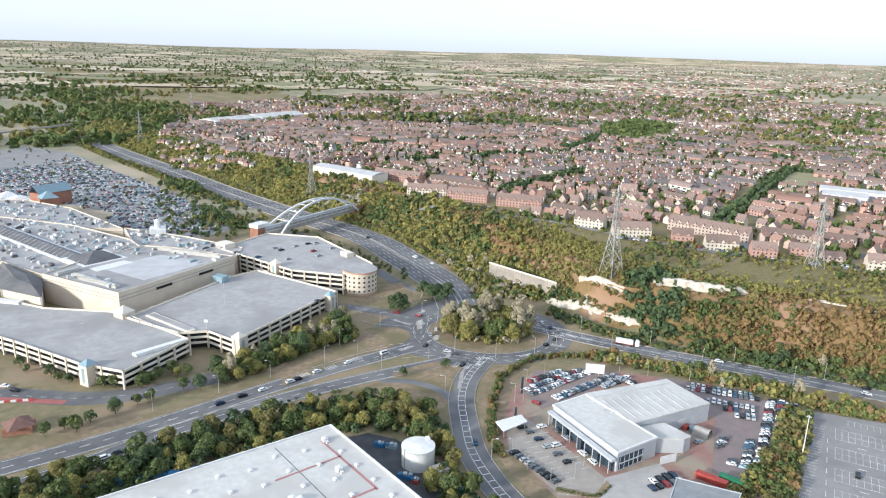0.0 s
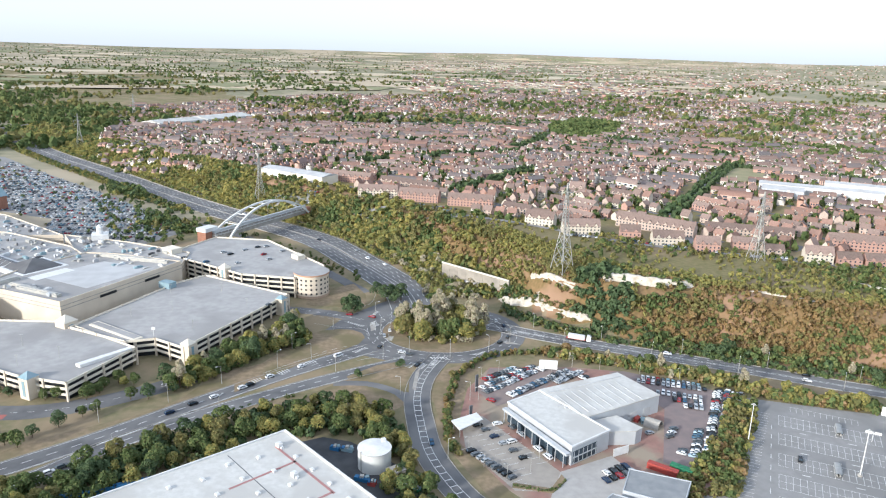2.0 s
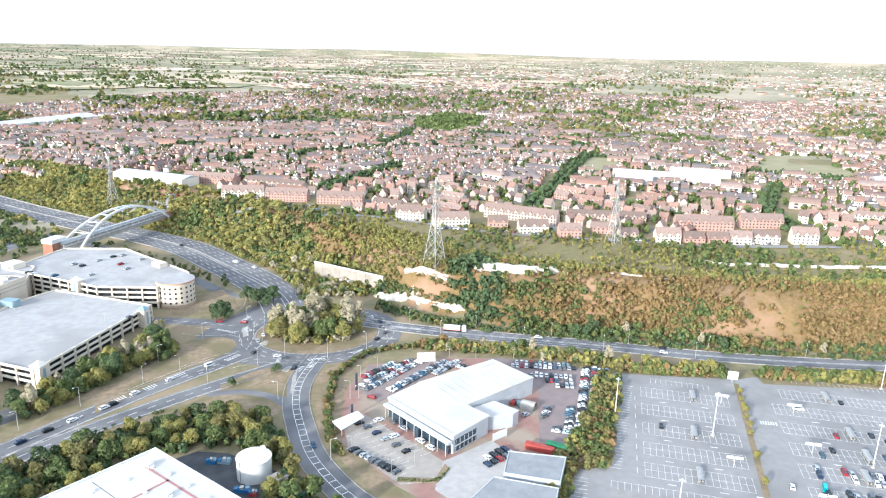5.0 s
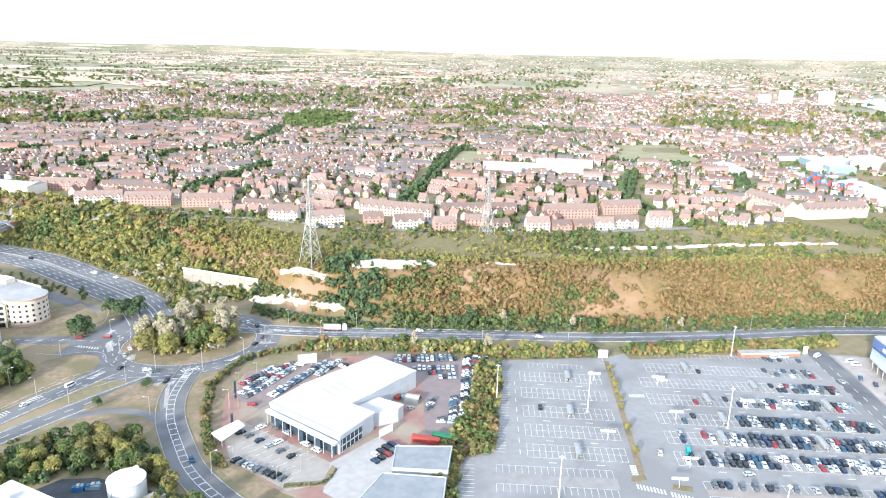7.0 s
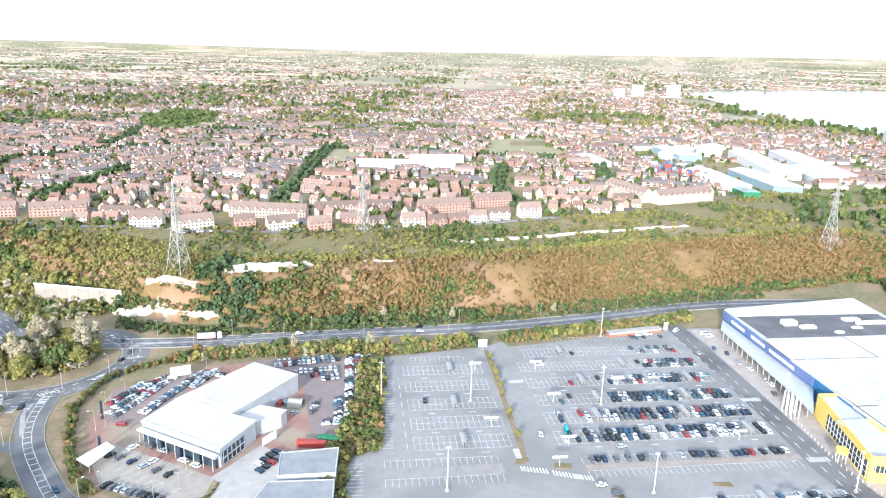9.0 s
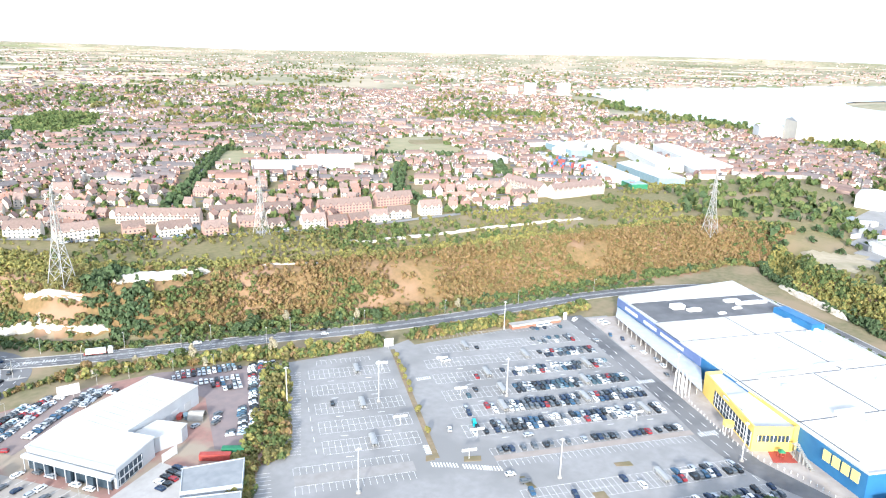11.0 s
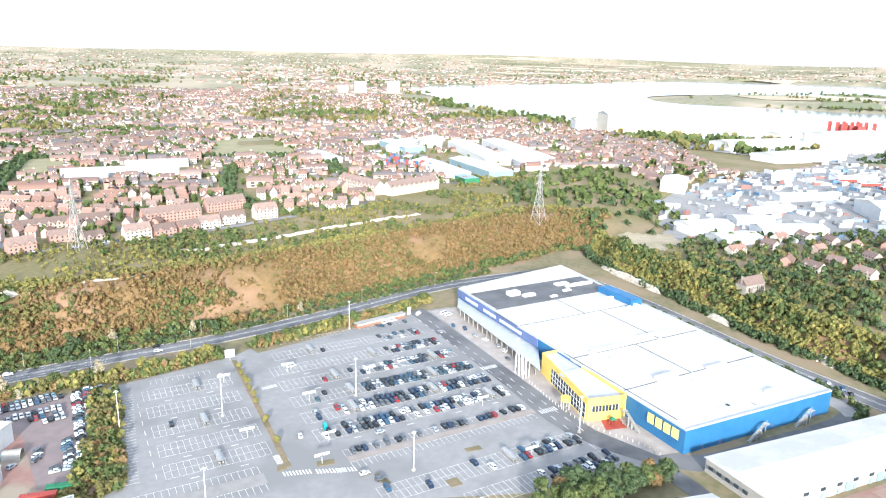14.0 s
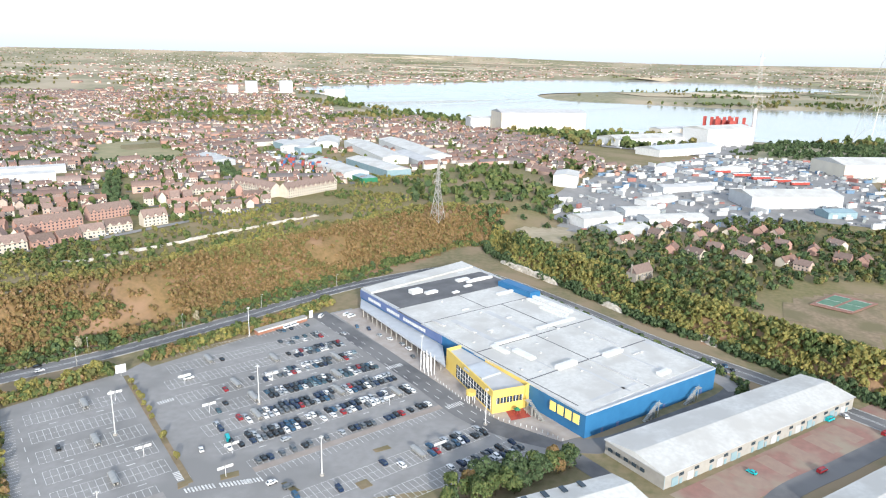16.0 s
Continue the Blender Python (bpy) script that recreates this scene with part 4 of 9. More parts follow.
part("antenna", Shape().tube((-128, 356, 9), 0.1, 6, 6).box((-128, 356, 13), (2.2, 0.2, 1.6)), M["white"], d1)
part("lift_house", Shape().box((-146, 438, 9), (6, 9, 4), 62), M["teal"], d1, "pale teal lift house")
M2 = [(-149, 301), (-132, 341), (-184, 377), (-230, 380), (-268, 395), (-330, 425), (-370, 400), (-219, 332), (-173, 308)]
d2 = deck(M2, 3, 2.95, "cream multi-storey car park with grey roof deck and ramps")
stair_tower(d2, -168, 306, -27, 6, 6, 10.5, M["teal"])
stair_tower(d2, -180, 372, 60, 8, 8, 12, M["creampale"])
for x, y in ((-165, 330), (-190, 345), (-215, 362), (-240, 382), (-180, 320), (-255, 370), (-270, 400)):
    lamp_on(d2, x, y, 8.8)
for q in ([(-300, 392), (-248, 385), (-247, 389), (-299, 397)], [(-150, 318), (-133, 338), (-135, 340), (-153, 320)]):
    part("ramp_wall", Shape().prism(ccw(q), 8.8, 10.4), M["white"], d2)
M3 = [(-166, 500), (-102, 452), (-66, 444), (-48, 462), (-50, 474), (-100, 541), (-142, 548)]
d3 = deck(M3, 4, 3.3, "cream four-storey car park with a round corner tower", 7.5)
stair_tower(d3, -115, 462, -37, 6, 5, 15.5, M["creampale"])
part("wedge_tower", Shape().box((-163, 505, 0), (11, 9, 17), -37), M["creampale"], d3)
part("lift_house", Shape().box((-70, 492, 13.2), (9, 6, 3), -50), M["creampale"], d3)
part("round_tower", Shape().tube((-56, 453, 0), 11.5, 15.6, 36), M["cream"], d3, "round cream ramp tower")
part("tower_rim", Shape().tube((-56, 453, 15.0), 11.9, 1.0, 36, top=1), [mat("brick_rim", (0.50, 0.30, 0.2), (0.45, 0.27, 0.18), 0.9), M["deck"]], d3, "brick-red rim of the tower")
part("tower_base", Shape().tube((-56, 453, 0), 11.8, 1.6, 36), mat("base_band", (0.45, 0.33, 0.24), (0.40, 0.30, 0.22), 0.9), d3)
for lev in range(4):
    for k in range(11):
        t = radians(-170 + k * 17)
        part("tower_window", Shape().box((-56 + 11.5 * math.cos(t), 453 + 11.5 * math.sin(t), 2.6 + lev * 3.1), (0.25, 1.2, 1.2), math.degrees(t)), M["dark"], d3)

mall = tagged(new("shopping_mall"), "sprawling cream shopping mall with grey roofs and plant", "shopping mall")


def hall(poly, z1, roofm=None, z0=0.0, band=True):
    poly = ccw(poly)
    part("hall", Shape().prism(poly, z0, z1), M["cream"], mall)
    part("parapet", ringwall(poly, 0.5, z1, z1 + 1.0), M["cream"], mall)
    part("flat_roof", Shape().prism(inset(poly, 0.55), z1, z1 + 0.15), roofm or M["deck"], mall)
    if band:
        for z in (z1 - 2.2, z1 - 4.4):
            part("string_course", ringwall(inset(poly, -0.12), 0.3, z, z + 0.35), M["concrete"], mall)


HALLS = [
    ([(-188, 384), (-145, 466), (-196, 484), (-216, 486), (-239, 448), (-250, 415)], 17.5, "deck"),
    ([(-295, 446), (-252, 420), (-240, 450), (-218, 488), (-237, 511), (-300, 549), (-372, 570), (-450, 500)], 15.0, "deck"),
    ([(-216, 489), (-147, 470), (-150, 504), (-202, 531), (-260, 552), (-236, 512)], 13.0, "deck"),
    ([(-301, 550), (-372, 572), (-440, 640), (-400, 652), (-340, 622), (-262, 554)], 12.0, "deck"),
]
for hp, hz, hm in HALLS:
    hall(hp, hz, M[hm])
# pavilion with a dark hipped roof beside the decks
PAV = ccw([(-266, 399), (-235, 386), (-252, 418), (-295, 444)])
part("pavilion", Shape().prism(PAV, 0, 13.5), M["cream"], mall)
hip = Shape()
pe, pi_ = inset(PAV, -0.8), inset(PAV, 8.0)
for i in range(4):
    k = (i + 1) % 4
    hip.face([(*pe[i], 13.5), (*pe[k], 13.5), (*pi_[k], 18.0), (*pi_[i], 18.0)])
hip.face([(*q, 18.0) for q in pi_])
part("hipped_roof", hip, M["darkroof"], mall, "dark slate hipped roof")
for q in inset(PAV, -0.1):
    part("pilaster", Shape().box((*q, 0), (1.2, 1.2, 13.6), 30), M["creampale"], mall)
# long rooflight that ends in a pyramid
RL0, RL1 = np.array((-352, 531.0)), np.array((-244, 452.0))
rd = (RL1 - RL0) / np.linalg.norm(RL1 - RL0)
rn = np.array((-rd[1], rd[0]))
ridge = Shape()
q = [tuple(RL0 + rn * 7), tuple(RL0 - rn * 7), tuple(RL1 - rn * 7), tuple(RL1 + rn * 7)]
ridge.face([(*q[0], 16.4), (*RL0, 19.4), (*RL1, 19.4), (*q[3], 16.4)]).face([(*q[1], 16.4), (*q[2], 16.4), (*RL1, 19.4), (*RL0, 19.4)])
ridge.face([(*q[1], 16.4), (*RL0, 19.4), (*q[0], 16.4)]).face([(*q[3], 16.4), (*RL1, 19.4), (*q[2], 16.4)])
part("rooflight_ridge", ridge, M["darkroof"], mall, "dark grey glazed roof ridge")
for o_ in (7.6, -7.6):
    part("ridge_gutter", Shape().beam((*(RL0 + rn * o_), 15.8), (*(RL1 + rn * o_), 15.8), 1.5), M["white"], mall, "white gutter beside the roof ridge")
for i in range(22):
    c_ = RL0 + (RL1 - RL0) * (i + 0.5) / 22
    part("glazing_bar", Shape().beam((*(c_ + rn * 7), 16.45), (*c_, 19.5), 0.35), M["greyroof"], mall)
    part("glazing_bar", Shape().beam((*(c_ - rn * 7), 16.45), (*c_, 19.5), 0.35), M["greyroof"], mall)
pyr = Shape()
pc = np.array((-236, 454.0))
pq = [tuple(pc + rd * a_ + rn * b_) for a_, b_ in ((-15, -15), (15, -15), (15, 15), (-15, 15))]
part("pyramid_base", Shape().prism(ccw(pq), 15.2, 17.8), M["white"], mall)
pq = [tuple(pc + (np.array(w_) - pc) * 0.86) for w_ in pq]
for i in range(4):
    pyr.face([(*pq[i], 17.8), (*pq[(i + 1) % 4], 17.8), (*pc, 23.2)])
part("pyramid_roof", pyr, M["darkroof"], mall, "grey glazed pyramid roof")
g = np.random.default_rng(23)
for i in range(1500):
    x, y = g.uniform(-450, -145), g.uniform(380, 660)
    for hp, hz, hm in HALLS:
        on_ridge = abs(np.dot(np.array((x, y)) - RL0, rn)) < 10 and hz == 15.0
        if inside(inset(ccw(hp), 3.5), np.array([x]), np.array([y]))[0] and not on_ridge and math.dist((x, y), pc) > 24 and not (hz > 17 and 405 < y + 0.35 * (x + 190) < 458):
            w, l0, h = g.uniform(1.0, 6), g.uniform(0.8, 3.0), g.uniform(0.4, 1.9)
            t_ = g.choice([-36, 54])
            part("rooftop_plant", Shape().box((x, y, hz + 0.1), (w, l0, h), t_).box((x, y, hz + 0.1 + h), (w * 0.6, l0 * 0.6, 0.4), t_), (M["white"], M["silver"], M["steel"], M["teal"], M["greyroof"], M["steel"], M["darkroof"], M["greyroof"])[int(g.integers(8))], mall)
part("roof_panel", Shape().prism(ccw([(-222, 432), (-184, 410), (-158, 452), (-196, 466)]), 17.66, 17.72), M["greyroof"], mall)
part("roof_panel", Shape().prism(ccw([(-228, 430), (-220, 424), (-206, 446), (-214, 450)]), 17.73, 17.8), M["white"], mall)
for x0, y0, l0, w, t_ in ((-208, 402, 34, 3.4, -27), (-220, 410, 24, 2.6, -27), (-172, 468, 40, 3, -15), (-186, 474, 36, 2.4, -15), (-236, 420, 16, 4, 60)):
    part("plant_screen", Shape().box((x0, y0, 17.6), (l0, w, 1.7), t_).box((x0, y0, 19.3), (l0 * 0.9, w * 0.5, 0.5), t_), M["steel"], mall)
for u in (0.35, 0.72):
    a_, b_ = np.array((-188.0, 384)), np.array((-145.0, 466))
    c_ = a_ + (b_ - a_) * u
    part("wall_louvre", Shape().box((*c_, 12.6), (12, 0.6, 1.6), 62), M["dark"], mall)
part("clock_pavilion", Shape().box((-229, 543, 13), (12, 12, 4), 20).tube((-229, 543, 17), 2.5, 5, 8).tube((-229, 543, 22), 2.8, 2.5, 8, r2=0.3), M["white"], mall, "white roof pavilion with a small turret")
part("brick_tower", Shape().box((-376, 650, 0), (16, 14, 16), 40), M["redbrick"], mall)
part("tower_cap", Shape().tube((-376, 650, 16), 11, 6, 4, r2=0.3), M["teal"], mall)
part("brick_hall", Shape().box((-398, 694, 0), (34, 16, 13), 62), M["redbrick"], mall)
tg = Shape()
for sy in (-1, 1):
    q = [(-18, sy * 9, 12.8), (18, sy * 9, 12.8), (18, 0, 20), (-18, 0, 20)]
    tg.face(q if sy < 0 else q[::-1])
part("gabled_roof", tg, M["teal"], mall, "pale teal gabled roof").matrix_basis = pose(-398, 694, 0, 0, 0, 62)
for x, y, w in ((-424, 684, 26), (-446, 700, 20), (-440, 672, 18)):
    part("white_canopy", Shape().tube((x, y, 0), w * 0.62, 5, 4).tube((x, y, 5), w * 0.66, 5, 4, r2=1.0), M["white"], mall, "white pitched canopy roof")

# footbridge with its arch
br = tagged(new("arch_footbridge"), "white steel arch footbridge over the wide road", "footbridge")
P0, P1 = Vector((-149, 566, 9)), Vector((-88, 672, 9))
dv = (P1 - P0).normalized()
nv = Vector((-dv.y, dv.x, 0))
part("deck", Shape().beam(P0, P1, 4.6), M["concrete"], br)
tube_ = Shape()
for sgn in (-1, 1):
    for zz in (1.2, 3.6):
        tube_.beam(P0 + nv * 2.4 * sgn + Vector((0, 0, zz)), P1 + nv * 2.4 * sgn + Vector((0, 0, zz)), 0.35)
part("handrail", tube_, M["white"], br)
part("bridge_roof", Shape().beam(P0 + Vector((0, 0, 4.2)), P1 + Vector((0, 0, 4.2)), 2.2), M["silver"], br)
for i in range(17):
    p = P0.lerp(P1, i / 16)
    for sgn in (-1, 1):
        part("side_post", Shape().beam(p + nv * 2.4 * sgn + Vector((0, 0, 1)), p + nv * 2.4 * sgn + Vector((0, 0, 4.0)), 0.3), M["white"], br)
for sgn in (-1, 1):
    rib = Shape()
    pts = []
    for i in range(19):
        u = i / 18
        p = P0.lerp(P1, 0.02 + u * 0.97)
        z = 1 + 22 * (1 - (2 * u - 1.0) ** 2) ** 0.8 + 7 * u
        pts.append(Vector((p.x, p.y, z)) + nv * sgn * (11 - 8 * math.sin(math.pi * min(1, u * 0.75))))
    rib.pole(pts, 1.5)
    part("arch_rib", rib, M["white"], br, "white curved arch rib")
    if sgn == 1:
        other = pts
for i in range(3, 17, 2):
    q = other[i] - nv * 2 * (11 - 8 * math.sin(math.pi * min(1, i / 18 * 0.75)))
    part("arch_tie", Shape().beam(other[i], q, 0.6), M["white"], br)
for i in range(4, 16, 2):
    mid = (other[i] + other[i] - nv * 2 * (11 - 8 * math.sin(math.pi * min(1, i / 18 * 0.75)))) / 2
    part("hanger", Shape().beam(mid, P0.lerp(P1, 0.02 + i / 18 * 0.97) + Vector((0, 0, 4.4)), 0.15), M["steel"], br)
part("stair_house", Shape().box((-154, 568, 0), (13, 9, 14), 60), M["redbrick"], br, "brick stair house")
part("stair_house_roof", Shape().box((-154, 568, 14), (14, 10, 3), 60), M["white"], br)
part("far_pier", Shape().box((-88, 674, 0), (6, 9, 12), 60), M["redbrick"], br)

fly = tagged(new("road_bridge"), "grey concrete road bridge over the wide road", "bridge")
part("deck", Shape().beam((-800, 960, 8), (-690, 1440, 8), 3.0), M["concrete"], fly)
for u in (0.3, 0.45, 0.6, 0.75):
    part("pier", Shape().box((-800 + 110 * u, 960 + 480 * u, 0), (3, 8, 7), 77), M["concrete"], fly)

# brick hut, street works and verge things by the decks
hutb = tagged(new("brick_hut"), "small brown brick hut with a hipped roof", "hut")
part("wall", Shape().box((-176, 262, 0), (11, 8, 3.2), 20), M["redbrick"], hutb)
part("roof", Shape().tube((-176, 262, 3.2), 7.6, 3.0, 4, r2=1.0), mat("slate_brown", (0.16, 0.09, 0.075), (0.20, 0.12, 0.10), 0.9, 0.6), hutb)
tagged(Shape().box((-196, 288, 0.06), (52, 4, 0.02), -2).make("bus_lane", mat("red_lane", (0.36, 0.13, 0.11), (0.30, 0.11, 0.10), 0.9, 0.3)), "red-surfaced bus lane", "lane", kind="structure")
barrier = tagged(new("works_barrier"), "row of red and white works barriers", "barrier")
for i in range(12):
    part("panel", Shape().box((-212 + i * 2.4, 281 + 0.6 * i, 0.05), (2.2, 0.3, 1.1), 14), M["red"] if i % 2 else M["white"], barrier)


def street_lamp_kind():
    s = tagged(Shape().tube((0, 0, 0), 0.14, 9.5, 8, r2=0.08).make("street_lamp", M["steel"]), "grey street lamp with a short arm", "street lamp", "street lamps")
    arm_ = part("arm", Shape().beam((0, 0, 9.4), (1.8, 0, 9.8), 0.12), M["steel"], s)
    part("lamp_head", Shape().box((2.1, 0, 9.7), (0.9, 0.35, 0.18)), M["white"], arm_, "pale lamp head")
    return s


lamp = street_lamp_kind()
lamp.matrix_basis = pose(-44, 346, 0, 0, 0, 220)
for x, y, t in ((-84, 318, 220), (-104, 300, 220), (-128, 282, 220), (-60, 336, 40), (-112, 256, 40), (-78, 288, 40), (-30, 332, 40), (-6, 346, 60), (8, 352, 90), (30, 348, 90), (52, 356, 120), (66, 370, 130), (-8, 380, 0), (-12, 410, 0), (84, 392, 240), (120, 372, 240), (160, 352, 240), (200, 334, 240), (240, 316, 240), (290, 298, 240), (340, 280, 240), (400, 262, 240), (96, 364, 60), (140, 345, 60), (180, 326, 60), (225, 306, 60), (36, 300, 180), (22, 250, 0), (3, 306, 180), (-36, 388, 0), (-56, 360, 0)):
    copy_thing(lamp, pose(x, y, 0, 0, 0, t))

# ---- showroom, warehouse, units ----
sr = tagged(new("car_showroom"), "silver car showroom with white roofs and a glazed front", "showroom")
HALL = ccw([(51, 281.5), (71, 244), (90, 256.5), (67.5, 292.5)])
WORK = ccw([(67.5, 293), (83.5, 267.5), (122.5, 287), (110, 310.5)])
WING = ccw([(84, 267.5), (91, 259), (102.5, 259.5), (106, 262), (98, 272.5)])
part("front_hall", Shape().prism(HALL, 0, 8.3), M["silver"], sr)
part("front_roof", Shape().prism(inset(HALL, 0.4), 8.3, 8.6), M["whiteroof"], sr)
part("front_parapet", ringwall(inset(HALL, -0.3), 0.7, 8.2, 9.0), M["white"], sr)
part("workshop", Shape().prism(WORK, 0, 8.6), M["silver"], sr)
part("workshop_roof", Shape().prism(inset(WORK, -0.2), 8.6, 9.1), M["whiteroof"], sr)
d = np.array((42.5, 17.5)) / math.hypot(42.5, 17.5)
for i in range(9):
    p = np.array((69, 291.5)) + d * (3 + i * 4.3) + np.array((d[1], -d[0])) * 6
    q = p + np.array((d[1], -d[0])) * 19
    part("roof_rib", Shape().beam((*p, 9.12), (*q, 9.12), 0.4), M["greyroof"], sr)
part("ridge_cap", Shape().beam((70.5, 289, 9.15), (110, 306, 9.15), 0.5), M["greyroof"], sr)
part("roof_hatch", Shape().box((74, 278, 8.6), (3, 0.6, 0.3), 20).box((76, 276, 8.6), (1, 1, 0.5), 20), M["greyroof"], sr)
part("side_wing", Shape().prism(WING, 0, 6.2), M["silver"], sr)
part("side_wing_roof", Shape().prism(inset(WING, -0.2), 6.2, 6.6), M["whiteroof"], sr)
f0, f1 = np.array((50.6, 280.4)), np.array((69.9, 243.4))
d = (f1 - f0) / np.linalg.norm(f1 - f0)
nrm = np.array((d[1], -d[0])) if np.dot((d[1], -d[0]), (-1, -0.5)) > 0 else np.array((-d[1], d[0]))
ang = math.degrees(math.atan2(d[1], d[0]))
c0 = (f0 + f1) / 2 + nrm * 0.15
part("shop_glazing", Shape().box((*c0, 0.3), (40, 0.2, 5.2), ang), M["glass"], sr, "dark showroom glazing")
part("fascia", Shape().box((*(c0 + nrm * 0.9), 5.6), (43, 2.2, 1.1), ang), M["silver"], sr, "pale fascia canopy")
for i in range(9):
    p = f0 + d * (1 + i * 5) + nrm * 2.2
    part("column", Shape().box((*p, 0), (0.28, 0.28, 5.6), ang), M["silver"], sr)
for i in range(3):
    p = f0 + d * (12 + i * 10.5) + nrm * 1.6
    part("portal", Shape().box((*p, 0), (2.2, 1.2, 5.2), ang), M["glass"], sr, "dark glazed entrance portal")
e0, e1 = np.array((71, 244)), np.array((90, 256.5))
ed = (e1 - e0) / np.linalg.norm(e1 - e0)
en = np.array((ed[1], -ed[0]))
ea = math.degrees(math.atan2(ed[1], ed[0]))
part("end_glazing", Shape().box((*(e0 + ed * 8 + en * 0.12), 0.8), (14, 0.2, 5.4), ea), M["glass"], sr)
for i in range(6):
    part("mullion", Shape().box((*(e0 + ed * (1.5 + i * 2.6) + en * 0.25), 0.8), (0.25, 0.15, 5.4), ea), M["silver"], sr)
part("end_rail", Shape().box((*(e0 + ed * 8 + en * 0.27), 3.2), (14, 0.15, 0.5), ea), M["silver"], sr)
for i in range(3):
    part("roller_door", Shape().box((101 + i * 7.4, 276.2 + i * 3.75, 0.1), (4.2, 0.3, 4.2), 26.6), M["greyroof"], sr)
can = tagged(new("valeting_canopy"), "white flat canopy on posts beside the forecourt", "canopy")
part("roof", Shape().prism(ccw([(25, 274), (37, 281), (39, 275), (28, 266)]), 3.6, 4.0), M["white"], can)
for x, y in ((26, 273.5), (37, 280), (38, 275), (28.3, 267)):
    part("post", Shape().tube((x, y, 0), 0.15, 3.6, 8), M["steel"], can)
board = tagged(Shape().tube((78, 331, 0), 0.15, 3, 6).tube((82, 331, 0), 0.15, 3, 6).make("hoarding", M["steel"]), "large blank white hoarding on two posts", "hoarding")
part("panel", Shape().box((80, 331, 1.4), (9.5, 0.4, 5.0), -8), M["white"], board)
for x, y, h in ((40, 309, 8.5), (34.5, 283, 6)):
    tagged(Shape().box((x, y, 0), (1.6, 0.7, h), 40).box((x, y, h), (1.7, 0.8, 0.3), 40).make("totem_sign", M["darkroof"]), "tall black totem sign at the forecourt", "totem sign")
for x, y in ((44, 322), (54, 330), (62, 320), (94, 336), (108, 333), (128, 328), (146, 320), (40, 300), (31, 256), (36, 244), (44, 236), (54, 240), (59, 248)):
    copy_thing(lamp, pose(x, y, 0, 0, 0, 200) @ Matrix.Diagonal((0.7, 0.7, 0.7, 1)))
hd = mat("light_concrete", (0.35, 0.335, 0.315), (0.41, 0.39, 0.37), 0.9, 0.3)
patch("customer_parking", [(30, 276), (40, 285), (66, 240), (60, 227), (46, 228), (30, 258)], 0.07, mat("pale_paving", (0.34, 0.31, 0.27), (0.30, 0.27, 0.24), 0.9, 0.3), "pale brown customer parking with white bays", "parking")
patch("yard", [(66, 240), (90, 251), (96, 236), (84, 214), (66, 208), (58, 222)], 0.06, hd, "pale concrete yard", "yard")
patch("stock_yard", [(40, 310), (50, 335), (94, 334), (68, 305), (48, 294)], 0.06, mat("stock_yard_paving", (0.25, 0.2, 0.18), (0.21, 0.17, 0.16), 0.9, 0.2), "paved stock yard of parked cars", "yard")
patch("stock_yard", [(112, 330), (120, 331), (153, 313), (168, 302), (120, 236), (110, 246), (127, 290)], 0.065, mat("back_yard_paving", (0.24, 0.19, 0.18), (0.20, 0.165, 0.16), 0.9, 0.2), "paved back yard of parked cars", "yard")
bl = Shape()
for i in range(9):
    for x0, y0 in ((36, 268), (44, 276)):
        p = (x0 + i * 2.0, y0 - i * 3.7)
        bl.box((*p, 0.06), (5, 0.14, 0.03), 20)
for i in range(13):
    bl.box((30.5 + i * 1.7, 258 - i * 2.4, 0.06), (5, 0.14, 0.03), 30)
tagged(bl.make("bay_markings", M["paint"]), "white bay lines of the customer parking", "bay markings", kind="structure")
hedge_bed = tagged(Shape().prism(ccw([(45, 230), (60, 226), (67, 234), (66, 238), (60, 229), (46, 233)]), -0.1, 0.25).make("planting_bed", M["dry"]), "kerbed planting bed", "planting bed", kind="structure")
for poly, z, lab in (([(91, 233), (112, 224), (103, 209), (84, 219)], 5.4, "low workshop with a grey flat roof"), ([(80, 218), (101, 206), (92, 190), (64, 204)], 5.0, "low workshop with a grey flat roof")):
    w = tagged(new("workshop"), lab, "workshop")
    poly = ccw(poly)
    part("wall", Shape().prism(poly, 0, z), M["silver"], w)
    part("roof", Shape().prism(inset(poly, 0.4), z, z + 0.15), mat("felt_roof", (0.22, 0.23, 0.24), (0.27, 0.28, 0.285), 0.9, 0.3), w)
    part("parapet", ringwall(poly, 0.35, z, z + 0.4), M["silver"], w)
for x, y, t, col, l0 in ((107, 239, -40, "red", 12.2), (114.5, 238.5, -40, "green", 9)):
    c = tagged(Shape().box((x, y, 0.1), (l0, 2.6, 2.6), t).make("shipping_container", M[col]), f"{col} steel shipping container in the yard", "container")
    for i in range(int(l0 / 1.2)):
        u = -l0 / 2 + 0.6 + i * 1.2
        part("rib", Shape().box((x + math.cos(radians(t)) * u, y + math.sin(radians(t)) * u, 0.15), (0.18, 2.72, 2.66), t), M[col], c)
tent = tagged(new("tunnel_shelter"), "pale arched tunnel shelter in the yard", "shelter")
arc = [(3.2 * math.cos(t), 3.2 * math.sin(t)) for t in np.linspace(math.pi, 0, 11)]
sh = Shape()
for (x0, z0), (x1, z1) in zip(arc[:-1], arc[1:]):
    sh.face([(x0, -3.4, z0), (x1, -3.4, z1), (x1, 3.4, z1), (x0, 3.4, z0)])
    sh.face([(x0, 3.4, z0 - 0.1), (x1, 3.4, z1 - 0.1), (x1, -3.4, z1 - 0.1), (x0, -3.4, z0 - 0.1)])
part("cover", sh, M["concrete"], tent)
